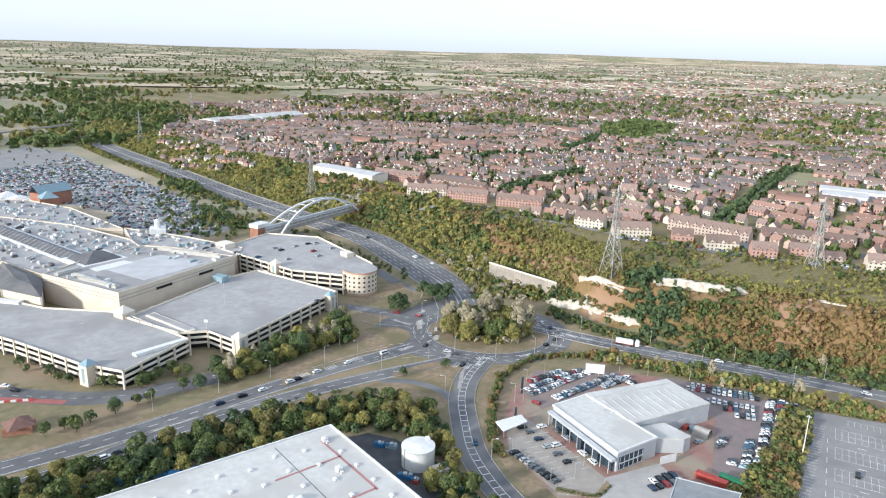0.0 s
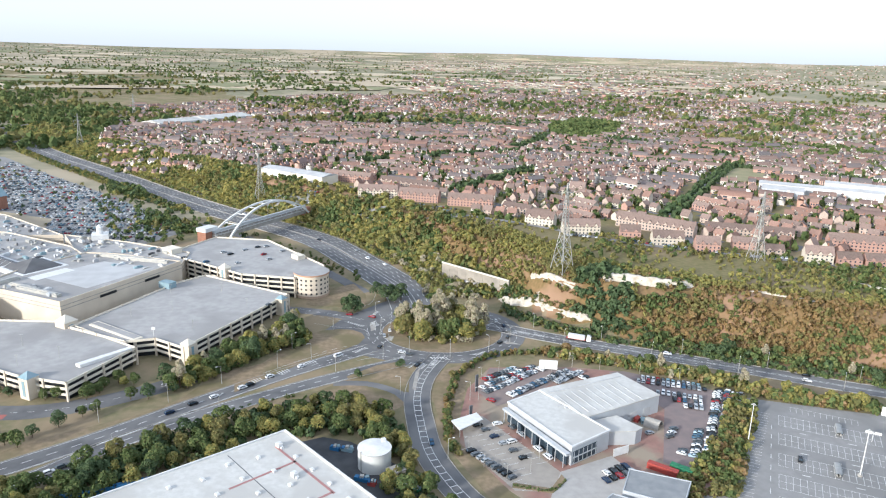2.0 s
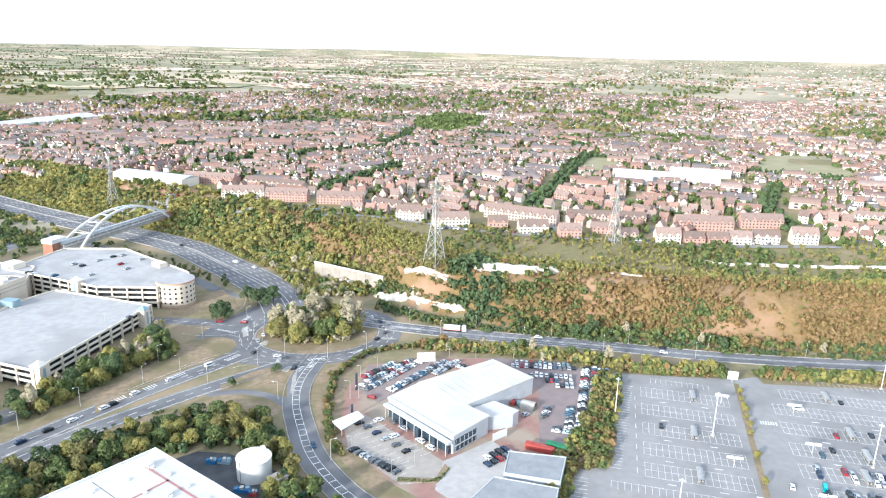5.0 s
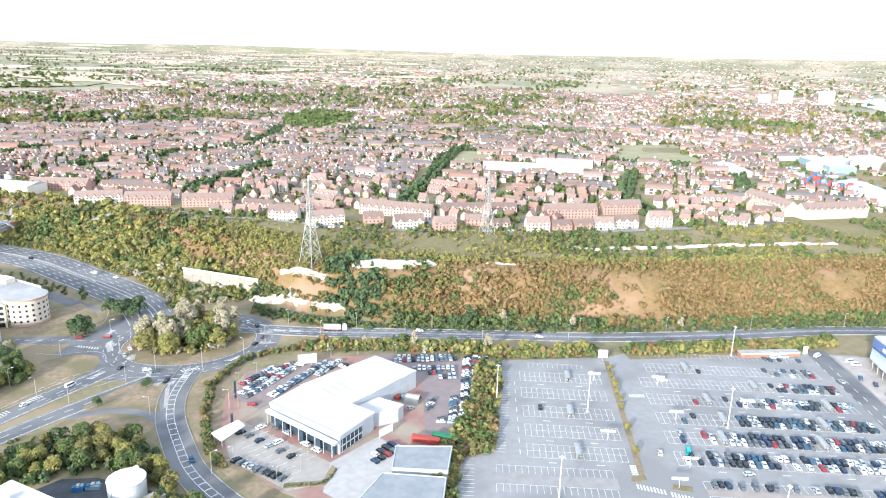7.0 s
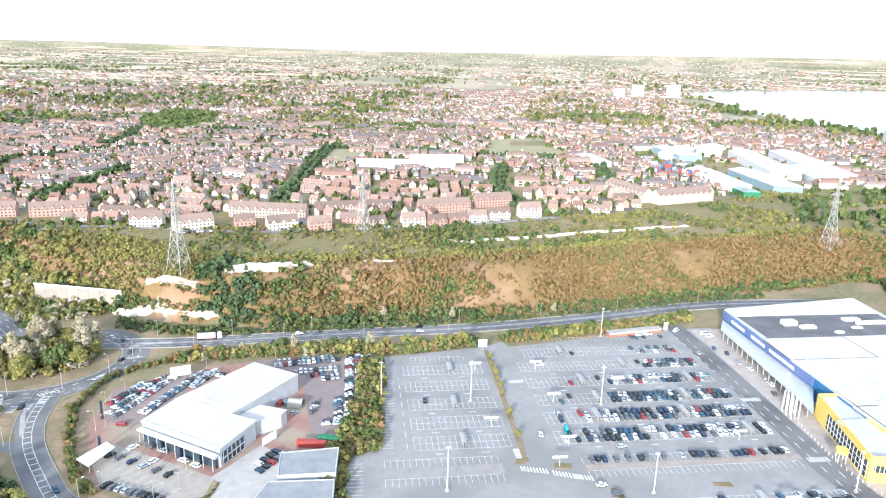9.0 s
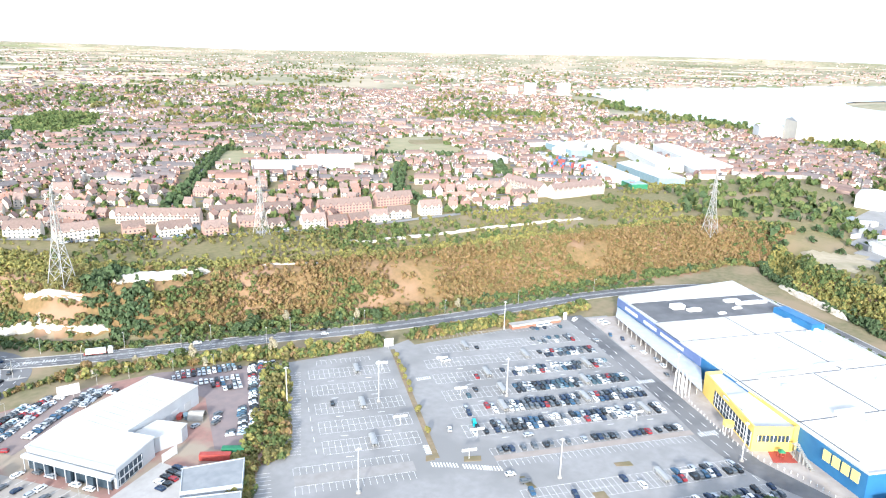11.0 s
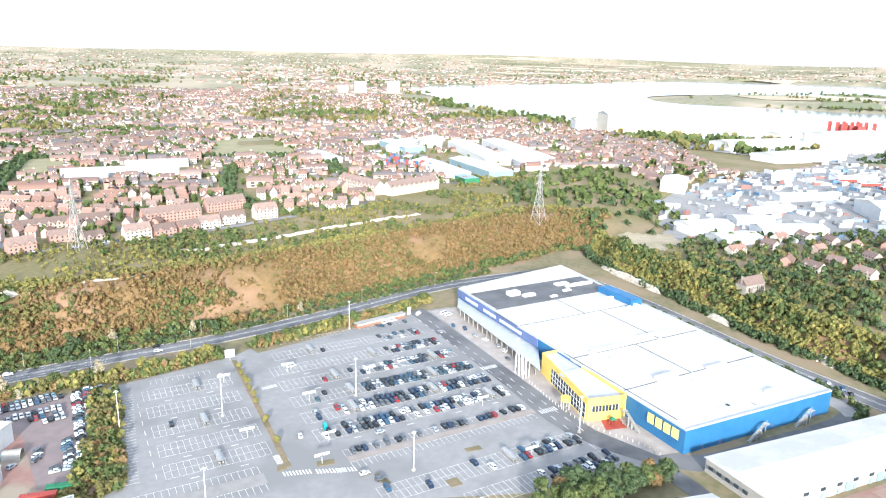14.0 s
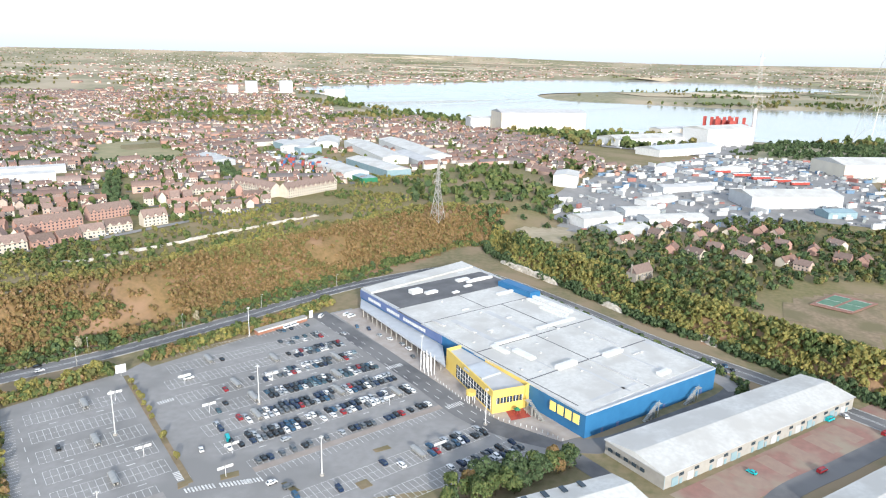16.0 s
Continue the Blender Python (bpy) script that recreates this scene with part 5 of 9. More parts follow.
tent.matrix_basis = pose(116, 275, 0.06, 0, 0, 50)
for i in range(5):
    tagged(Shape().box((108 + i * 2.2, 281 - i * 1.5, 0.06), (3.6, 2.0, 1.6), 20 + 31 * i).box((108 + i * 2.2, 281 - i * 1.5, 1.66), (3.8, 2.2, 0.15), 20 + 31 * i).make("skip", M[("steel", "red", "teal", "steel", "green")[i]]), "steel waste skip in the yard", "skip", "skips in the yard")
bn = tagged(Shape().box((90, 249, 0.05), (0.2, 0.2, 4), 0).box((97, 252, 0.05), (0.2, 0.2, 4), 0).make("banner_frame", M["steel"]), "white advertising banner on a frame", "banner")
part("banner", Shape().box((93.5, 250.5, 0.8), (8, 0.2, 3.6), 23), M["white"], bn)

# warehouse below with its tank and yard
wh = tagged(new("warehouse"), "large warehouse with a white roof and red roof paths", "warehouse")
WP = ccw([(-44, 258), (32, 165), (-56, 92), (-140, 186)])
part("wall", Shape().prism(WP, 0, 8.8), M["silver"], wh)
part("roof", Shape().prism(inset(WP, 0.4), 8.8, 9.0), M["whiteroof"], wh)
part("parapet", ringwall(WP, 0.6, 8.8, 9.7), M["white"], wh)
u = np.array((32 + 44, 165 - 258)) / math.hypot(76, 93)
v = np.array((u[1], -u[0]))
wa = math.degrees(math.atan2(u[1], u[0]))
o = np.array((-44.0, 258.0))
for i in range(9):
    for j in range(9):
        p = o + u * (8 + i * 11.5 + (3 if j % 2 else 0)) + v * (7 + j * 11.0)
        part("rooflight", Shape().box((*p, 9.0), (2.0, 1.3, 0.5), wa).box((*p, 9.5), (1.7, 1.0, 0.2), wa), M["white"], wh)
part("roof_seam", Shape().box((*(o + u * 58 + v * 26), 9.0), (112, 0.25, 0.06), wa), M["darkroof"], wh)
redp = mat("red_roof_path", (0.38, 0.20, 0.19), (0.33, 0.18, 0.17), 0.9, 0.4)
for a0, b0, la, lb in ((28, 9, 40, 1.0), (22, 22, 1.0, 27), (47, 18, 1.0, 18)):
    part("roof_path", Shape().box((*(o + u * a0 + v * b0), 9.0), (la, lb, 0.07), wa), redp, wh, "red anti-slip roof path")
for a0, b0 in ((9, 8), (30, 14), (38, 34), (40, 38), (36, 36)):
    p = o + u * a0 + v * b0
    part("rooftop_unit", Shape().box((*p, 9.0), (2.4, 2.0, 1.6), wa).tube((*p, 10.6), 0.7, 0.3, 10).box((*(p + u * 2), 9.0), (1.0, 1.0, 0.9), wa), M["white"], wh)
patch("yard", [(-44, 262), (-30, 268), (-18, 264), (4, 244), (14, 222), (34, 190), (40, 172), (30, 164)], 0.04, mat("yard_asphalt", (0.055, 0.057, 0.062), (0.08, 0.082, 0.086), 0.9, 0.2), "dark asphalt yard beside the warehouse", "yard")
tk = tagged(Shape().tube((-7.5, 246, 0), 6.6, 8.3, 40).make("water_tank", mat("tank_panels", (0.66, 0.66, 0.62), (0.58, 0.58, 0.55), 0.55, 0.15)), "round white water tank with a shallow roof", "tank")
part("roof", Shape().tube((-7.5, 246, 8.3), 6.75, 0.7, 40, r2=0.6), M["white"], tk)
part("rim", Shape().tube((-7.5, 246, 8.0), 6.72, 0.3, 40), M["steel"], tk)
part("hatch", Shape().box((-4, 250, 8.3), (1.6, 1.6, 1.4), 20), M["white"], tk)
part("ladder", Shape().box((-12.6, 241.6, 0), (0.5, 0.1, 9), 45), M["steel"], tk)
ph = tagged(Shape().box((1, 238, 0), (6, 4.6, 3.4), 30).make("pump_house", M["cream"]), "small cream pump house by the tank", "hut")
part("roof", Shape().box((1, 238, 3.4), (6.5, 5.1, 0.3), 30), M["concrete"], ph)
for x, y, l0, c in ((-19, 257, 5, "teal"), (-24, 258, 4, "blue"), (-11, 256, 3, "cream"), (-12, 236, 6, "blue"), (-8, 233, 3, "red"), (5, 231, 4, "red"), (9, 228, 3, "green"), (3, 234, 3, "cream")):
    sk = tagged(Shape().box((x, y, 0.05), (l0, 2.2, 1.5), -20).make("storage_cage", M[c]), "stack of crates and cages in the yard", "crates", "crates in the yard")
    for k in range(3):
        part("crate", Shape().box((x - l0 / 3 + k * l0 / 3, y, 1.55), (l0 / 4, 1.7, 0.5 + 0.3 * (k % 2)), -20 + 8 * k), M[("blue", "steel", "teal")[k]], sk)
for i in range(9):
    q = np.array((-128, 222)) + np.array((0.93, 0.37)) * i * 4.2 * 1.2
    tagged(Shape().box((*q, 0.05), (4.8, 2.2, 1.9), 22).box((*q, 1.95), (4.4, 1.9, 0.3), 22).make("roll_cage_row", M["blue"]), "blue covered roll cages beside the warehouse", "cages", "roll cages behind the warehouse")

# industrial units beside the store
CLAD = mat("grey_beige_cladding", (0.37, 0.355, 0.325), (0.32, 0.305, 0.28), 0.6, 0.3)


def long_unit(poly, z, label, doors):
    poly = ccw(poly)
    w = tagged(new("industrial_unit"), label, "industrial unit")
    part("wall", Shape().prism(poly, 0, z), CLAD, w)
    (ax, ay), (bx, by), (cx, cy), (dx, dy) = poly
    r0, r1 = ((ax + dx) / 2, (ay + dy) / 2, z + 2.2), ((bx + cx) / 2, (by + cy) / 2, z + 2.2)
    rf = Shape()
    P = inset(poly, -0.5)
    rf.face([(*P[0], z + 0.1), (*P[1], z + 0.1), r1, r0]).face([(*P[2], z + 0.1), (*P[3], z + 0.1), r0, r1])
    rf.face([(*P[1], z + 0.1), (*P[2], z + 0.1), r1]).face([(*P[3], z + 0.1), (*P[0], z + 0.1), r0])
    part("roof", rf, M["whiteroof"], w)
    part("eaves", ringwall(inset(poly, -0.55), 0.3, z - 0.2, z + 0.15), M["greyroof"], w)
    return w


un = long_unit([(251, 17.5), (361, -55.5), (377, -33), (267, 43.5)], 6.4, "long silver industrial unit with a pale shallow roof", 8)
ud = np.array((110, -73)) / math.hypot(110, 73)
un_n = np.array((ud[1], -ud[0])) if np.dot((ud[1], -ud[0]), (-1, -1)) > 0 else np.array((-ud[1], ud[0]))
ua = math.degrees(math.atan2(ud[1], ud[0]))
for i in range(14):
    p = np.array((251, 17.5)) + ud * (6 + i * 9.0) + un_n * 0.15
    if i % 3 != 2:
        part("roller_door", Shape().box((*p, 0.05), (3.6, 0.25, 3.8), ua), M["greyroof"] if i % 2 else M["teal"], un)
    part("window", Shape().box((*(p + ud * 3.6), 3.6), (2.4, 0.25, 1.2), ua), M["glass"], un)
    part("office_door", Shape().box((*(p + ud * 3.6), 0.05), (1.4, 0.25, 2.3), ua), M["teal"], un)
part("corner_panel", Shape().box((252.5, 19.5, 0), (5.0, 0.4, 6.4), 58), M["teal"], un, "bright blue corner panel")
for i in range(5):
    p = np.array((256, 26)) + np.array((16, 26)) / 30.5 * (i * 4.2)
    part("end_window", Shape().box((*(p + np.array((-0.95, 0.5))), 3.2), (2.2, 0.3, 1.4), 58), M["glass"], un)
patch("unit_yard", [(249, 15), (300, -18), (360, -57), (384, -74), (345, -78), (303, -44), (259, -14), (240, -4)], 0.05, M["paving"], "red block paved yard with pale bays", "yard")
tanb = mat("tan_paving", (0.31, 0.225, 0.175), (0.28, 0.20, 0.16), 0.9, 0.3)
for i in range(7):
    p = np.array((262, 5)) + ud * i * 17
    patch("pale_bay", [tuple(p), tuple(p + ud * 8), tuple(p + ud * 8 + un_n * 14), tuple(p + un_n * 14)], 0.06, tanb, "pale block paved loading bay", "loading bay")
ribbon("road", [(222, -20), (262, -22), (303, -48), (345, -76), (400, -112)], 9, 0.085, M["asphalt"], "estate road between the units")
ribbon("road", [(262, 62), (252, 44), (243, 30), (228, 6), (210, -30)], 9, 0.095, M["asphalt"], "side road past the units")
u3 = long_unit([(262, -36), (330, -82), (318, -100), (250, -54)], 5.0, "pale-roofed industrial unit across the yard", 4)
u4 = long_unit([(184, 60), (232, 20), (243, 36), (196, 78)], 6.0, "grey industrial unit with rows of rooflights", 4)
for i in range(6):
    for j in range(2):
        p = np.array((192, 62)) + np.array((0.77, -0.64)) * (i * 8) + np.array((0.64, 0.77)) * (1 + j * 10)
        part("rooflight", Shape().box((*p, 7.0), (2.0, 3.6, 0.4), -40), M["glass"], u4)

# ---- vehicles ----


def car_shape(kind):
    """Body by its side view, drawn in towards the roof; windows a little proud of it."""
    side_view = {
        "hatchback": [(-2.0, 0.3), (2.05, 0.3), (2.1, 0.62), (1.9, 0.84), (1.0, 0.98), (0.25, 1.48), (-1.3, 1.52), (-1.95, 1.0), (-2.05, 0.8)],
        "estate_car": [(-2.3, 0.3), (2.3, 0.3), (2.36, 0.62), (2.15, 0.85), (1.15, 0.98), (0.4, 1.48), (-1.8, 1.5), (-2.25, 1.0), (-2.34, 0.8)],
        "suv": [(-2.25, 0.38), (2.25, 0.38), (2.32, 0.8), (2.1, 1.02), (1.2, 1.12), (0.55, 1.72), (-1.75, 1.76), (-2.22, 1.15), (-2.3, 0.9)],
        "van": [(-2.6, 0.35), (2.5, 0.35), (2.6, 0.9), (2.35, 1.2), (1.9, 1.3), (1.35, 2.05), (-2.5, 2.1), (-2.6, 1.9), (-2.62, 0.9)],
    }[kind]
    s = Shape()
    n = len(side_view)
    top = max(z for _, z in side_view)
    belt = side_view[4][1]
    for sy in (-1, 1):
        for x, z in side_view:
            w = 0.9 if z <= belt + 0.03 else 0.72
            s.v.append((x, sy * w, z))
    s.f += [tuple(range(n)), tuple(range(2 * n - 1, n - 1, -1))]
    for i in range(n):
        j = (i + 1) % n
        s.f.append((j, i, n + i, n + j))
    s.m = [0] * len(s.f)
    w = Shape()
    x0, x1 = side_view[6][0], side_view[5][0]
    for sy in (-1, 1):
        q = [(x0 - 0.25, sy * 0.895, belt + 0.05), (x1 + 0.45, sy * 0.895, belt + 0.05), (x1 - 0.02, sy * 0.765, top - 0.12), (x0 + 0.05, sy * 0.765, top - 0.12)]
        w.face(q if sy < 0 else q[::-1])
    (a, b), (c, e) = side_view[4], side_view[5]
    lo, hi = (a - 0.05, b + 0.06), (c + 0.08, e - 0.02)
    w.face([(lo[0], -0.78, lo[1]), (lo[0], 0.78, lo[1]), (hi[0], 0.64, hi[1]), (hi[0], -0.64, hi[1])])
    (a, b), (c, e) = side_view[7], side_view[6]
    w.face([(a + 0.03, 0.76, b + 0.1), (a + 0.03, -0.76, b + 0.1), (c - 0.06, -0.62, e - 0.04), (c - 0.06, 0.62, e - 0.04)])
    return s, w


CARS = {}


def car_kind(kind, colour):
    key = (kind, colour)
    if key not in CARS:
        body, win = car_shape(kind)
        c = tagged(body.make("car" if kind != "van" else "van", CARM[colour]), f"{colour} {kind.replace('_', ' ')} parked on grey asphalt", "van" if kind == "van" else "car")
        part("glazing", win, M["glass"], c, "dark car windows")
        for x in (-1.3, 1.35):
            for y in (-0.82, 0.82):
                wheel = Shape().tube((0, 0, -0.1), 0.33, 0.2, 8)
                wh_ = part("wheel", wheel, M["tyre"], c)
                wh_.matrix_basis = pose(x, y, 0.33, 90, 0, 0)
        c.matrix_basis = pose(0, -300 - 8 * len(CARS), 0)
        CARS[key] = c
    return CARS[key]


PICK = ["white"] * 6 + ["silver"] * 5 + ["grey"] * 5 + ["black"] * 7 + ["blue"] * 2 + ["red"] * 1 + ["navy"] * 5
KPICK = ["hatchback"] * 5 + ["estate_car"] * 3 + ["suv"] * 4
rc = np.random.default_rng(41)
LOOSE = []                               # cars that go into one mesh: x, y, z, turn


def park(x, y, z, turn, group, colour=None, kind=None):
    kind, colour = kind or KPICK[rc.integers(len(KPICK))], colour or PICK[rc.integers(len(PICK))]
    tagged(copy_thing(car_kind(kind, colour), pose(x, y, z, 0, 0, turn)), group=group)


# how full the rows are: b, from a, to a, share
FULL = ((347, 150, 182, 0.5), (347, 100, 150, 0.06), (329.3, 148, 182, 0.8), (329.3, 95, 148, 0.07), (311.4, 128, 182, 0.9), (311.4, 86, 128, 0.12), (293, 120, 182, 0.96), (293, 86, 120, 0.15), (276, 106, 182, 0.95), (276, 86, 106, 0.45), (259.4, 98, 182, 0.93), (259.4, 86, 98, 0.4), (238.8, 88, 182, 0.55), (208.5, 150, 186, 0.5), (208.5, 95, 150, 0.12), (190.5, 150, 190, 0.6), (190.5, 120, 150, 0.15), (362, 150, 178, 0.25))
shelters = ((110.8, 347), (112, 311.5), (113.5, 293), (108, 276), (140, 329), (168, 311), (150, 276), (172, 259.4), (158, 293), (150, 209))
count = 0
for a, b, t in BAYS:
    if a < 80:
        continue
    share = max([s for q, a0, a1, s in FULL if abs(b - q) < 5.2 and a0 <= a <= a1 and not (q == 238.8 and b < 238)] or [0])
    if any(abs(a - p) < 2.6 and abs(b - q) < 6 for p, q in shelters) or rc.random() > share:
        continue
    x, y = ab(a, b + rc.normal(0, 0.25))
    turn = ROW + t + rc.normal(0, 1.5) + (180 if rc.random() < 0.4 else 0)
    if count < 210 and b < 285:
        park(x, y, 0.06, turn, "cars in the store's car park")
        count += 1
    else:
        LOOSE.append((x, y, 0.06, turn))
for a, b, t, c, k in ((31, 296, 90, "black", "suv"), (95, 331, 5, "white", "van"), (200, 345, 70, "blue", "suv"), (204, 338, 72, "navy", "suv"), (206, 318, 100, "white", "hatchback"), (208, 308, 80, "silver", "estate_car"), (207, 300, 85, "white", "suv"), (203, 290, 80, "grey", "hatchback"), (204, 326, 90, "silver", "hatchback"), (190, 372, 40, "white", "van"), (205, 366, 12, "white", "van"), (206, 362, 12, "white", "van"), (165, 367, 10, "white", "van"), (170, 368, 10, "white", "van"), (90, 264.5, 80, "turquoise", "van"), (188, 340, 95, "silver", "hatchback"), (110, 250, 10, "silver", "estate_car"), (78, 262, 80, "white", "hatchback"), (92, 224, 5, "white", "hatchback"), (96, 218, 5, "grey", "suv")):
    park(*ab(a, b), 0.09, ROW + t, "cars in the store's car park", c, k)
for a, b in ((313, 205), (316, 212), (320, 200), (314, 226), (322, 218), (318, 190)):
    park(*ab(a, b), 0.09, ROW + 20, "cars behind the store")


FRONT_YARD = [(41, 314), (47, 326), (66, 337), (80, 336), (98, 329), (99, 323), (84, 318), (66, 310), (53, 302), (46, 303)]
BACK_YARD = [(123, 323), (136, 326), (152, 319), (157, 309), (140, 282), (134, 294), (128, 308)]
SIDE_YARD = [(159, 311), (172, 303), (163, 290), (145, 268), (128, 246), (118, 252), (126, 259), (140, 276)]


def rows_of(p0, p1, n, turn, group, depth=1, step=(0, 0), own=True, colour=None):
    for j in range(depth):
        for i in range(n):
            u = i / max(1, n - 1)
            x, y = p0[0] + (p1[0] - p0[0]) * u + step[0] * j, p0[1] + (p1[1] - p0[1]) * u + step[1] * j
            if rc.random() < 0.06:
                continue
            if own:
                park(x, y, 0.08, turn + rc.normal(0, 2), group, colour)
            else:
                LOOSE.append((x, y, 0.08, turn + rc.normal(0, 3)))


def fill_yard(poly, turn, row, pitch, keep, group, own=0, lane=0):
    """Rows of cars close together over a yard; every lane-th row is left free."""
    p = np.array(poly, float)
    c, s0 = math.cos(radians(turn)), math.sin(radians(turn))
    mid_ = p.mean(0)
    n = 0
    for j in range(-16, 17):
        if lane and j % lane == 0:
            continue
        for i in range(-30, 31):
            u, v = j * row + rc.normal(0, 0.25), i * pitch + rc.normal(0, 0.12)
            x, y = mid_[0] + c * u - s0 * v, mid_[1] + s0 * u + c * v
            if not inside(poly, np.array([x]), np.array([y]))[0] or rc.random() > keep:
                continue
            if n < own:
                park(x, y, 0.08, turn + rc.normal(0, 2) + (180 if rc.random() < 0.5 else 0), group, YARD[rc.integers(len(YARD))])
                n += 1
            else:
                LOOSE.append((x, y, 0.08, turn + rc.normal(0, 2.5)))


YARD = ["white"] * 6 + ["silver"] * 6 + ["grey"] * 2 + ["black"] * 2 + ["blue"] * 2 + ["red"]
fill_yard(FRONT_YARD, 128, 5.1, 2.35, 0.95, "cars in the stock yard", 40, 4)
fill_yard(BACK_YARD, 70, 5.2, 2.45, 0.93, "cars in the back yard", 30, 4)
fill_yard(SIDE_YARD, 152, 5.0, 2.3, 0.95, "cars along the hedge", 20)
rows_of((124, 271), (118, 262), 4, 20, "cars in the back yard", 1)
rows_of((96, 244), (84, 238), 5, 110, "cars beside the showroom", 2, (-1.5, -4.6))
rows_of((32, 255), (46, 236), 9, 30, "cars in the customer parking", 1)
rows_of((40, 272), (56, 244), 6, 20, "cars in the customer parking", 1)
for x, y, t, c in ((46, 277, 20, "white"), (50, 262, 25, "white"), (101, 233, -60, "white"), (96, 229, -50, "red"), (60, 256, 118, "white"), (63, 250, 118, "white"), (55, 268, 118, "silver"), (52, 274, 118, "grey"), (46, 299, 140, "red"), (112, 268, 20, "silver"), (37, 276, 20, "black")):
    park(x, y, 0.08, t, "cars on the forecourt", c)
for x, y, t, c, k in ((279, -13, 60, "turquoise", "hatchback"), (293, -39, -35, "red", "van"), (343, -45, -34, "turquoise", "van"), (350, -52, 10, "white", "estate_car"), (340, -67, -35, "red", "van")):
    park(x, y, 0.1, t, "vehicles in the units' yard", c, k)
for x, y in ((376, 3), (380, -1), (384, 3), (371, 14), (388, 10)):
    park(x, y, 0.1, 20, "cars behind the store")
# traffic
for x, y, t, c, k in ((-62, 325, 40, "white", "suv"), (-70, 316, 40, "black", "suv"), (-73, 313, 40, "white", "suv"), (-92, 297, 42, "black", "suv"), (-84, 304, 42, "white", "estate_car"), (-100, 289, 42, "navy", "suv"), (-48, 337, 40, "white", "hatchback"), (-30, 350, 40, "white", "van"), (-128, 247, 45, "grey", "suv"), (-131, 243, 45, "white", "suv"), (-8, 362, 60, "black", "hatchback"), (-6, 378, 95, "silver", "suv"), (-3, 386, 95, "white", "hatchback"), (-14, 408, 150, "red", "estate_car"), (-28, 412, 170, "red", "hatchback"), (12, 338, 240, "black", "hatchback"), (4, 355, 10, "white", "hatchback"), (8, 352, 10, "grey", "hatchback"), (66, 376, 60, "black", "hatchback"), (68, 386, 75, "grey", "suv"), (66, 394, 90, "navy", "hatchback"), (62, 402, 100, "white", "hatchback"), (60, 368, 45, "black", "hatchback"), (152, 352, -25, "white", "estate_car"), (213, 318, -25, "white", "estate_car"), (216, 324, -25, "black", "hatchback"), (16, 262, 275, "blue", "hatchback"), (-22, 536, 125, "white", "van"), (-32, 560, 125, "silver", "hatchback"), (-66, 592, 125, "black", "suv"), (-8, 520, 125, "white", "hatchback"), (-150, 690, 135, "white", "hatchback"), (-140, 292, 20, "black", "hatchback"), (-205, 300, -10, "white", "hatchback"), (-198, 296, -10, "black", "suv")):
    park(x, y, 0.14, t, "traffic on the roads", c, k)
# parked on the decks
for x, y, t in ((-76, 404, 62), (-150, 490, 50), (-146, 486, 50), (-132, 480, 50), (-120, 500, 50), (-126, 505, 50), (-112, 512, 50), (-96, 500, 50), (-90, 488, 50), (-104, 520, 50), (-98, 522, 50), (-84, 510, 50), (-110, 478, 50)):
    park(x, y, 9.15 if y < 450 else 13.2, t, "cars on the roof decks")
# the mall's wide car park
for i in range(34):
    for j in range(40):
        x, y = -600 + i * 16.5, 560 + j * 15
        x, y = x + 0.25 * (y - 700), y
        for k in range(5):
            px_, py_ = x + k * 3.0, y + 0.6 * k
            if not inside([(-640, 640), (-640, 1080), (-560, 1030), (-433, 895), (-307, 765), (-225, 668), (-190, 622), (-215, 572), (-300, 585), (-320, 660), (-400, 700), (-480, 660)], np.array([px_]), np.array([py_]))[0]:
                continue
            if rc.random() < (0.82 if py_ < 900 else 0.5):
                LOOSE.append((px_, py_, 0.1, 100 + rc.normal(0, 4)))
            if rc.random() < (0.75 if py_ < 900 else 0.4):
                LOOSE.append((px_ - 0.9, py_ + 5.4, 0.1, 100 + rc.normal(0, 4)))
for p0, p1, rows_n, step in (((-6, 626), (48, 590), 3, (5.2, 9.5)), ((-122, 718), (-78, 690), 3, (4.6, 9.0)), ((174, 510), (240, 476), 1, (0, 0)), ((262, 470), (390, 436), 1, (0, 0)), ((128, 522), (160, 514), 1, (0, 0))):
    for j in range(rows_n):
        L0 = math.dist(p0, p1)
        for i in range(int(L0 / 3.1)):
            u = i * 3.1 / L0
            if rc.random() < 0.6:
                X, Y = p0[0] + (p1[0] - p0[0]) * u + step[0] * j, p0[1] + (p1[1] - p0[1]) * u + step[1] * j
                LOOSE.append((X, Y, float(land(X, Y)) + 0.75, 55 + rc.normal(0, 5)))
patch("car_park", [(-660, 640), (-660, 1090), (-560, 1040), (-433, 900), (-307, 770), (-222, 672), (-184, 624), (-210, 568), (-300, 580), (-320, 660), (-400, 700), (-480, 660)], 0.06, M["carpark"], "wide grey car park behind the mall", "car park")
kb, kw = car_shape("hatchback")


def tri_fan(s):
    out = []
    for f in s.f:
        out += [(f[0], f[i], f[i + 1]) for i in range(1, len(f) - 1)]
    return np.array(s.v), np.array(out)


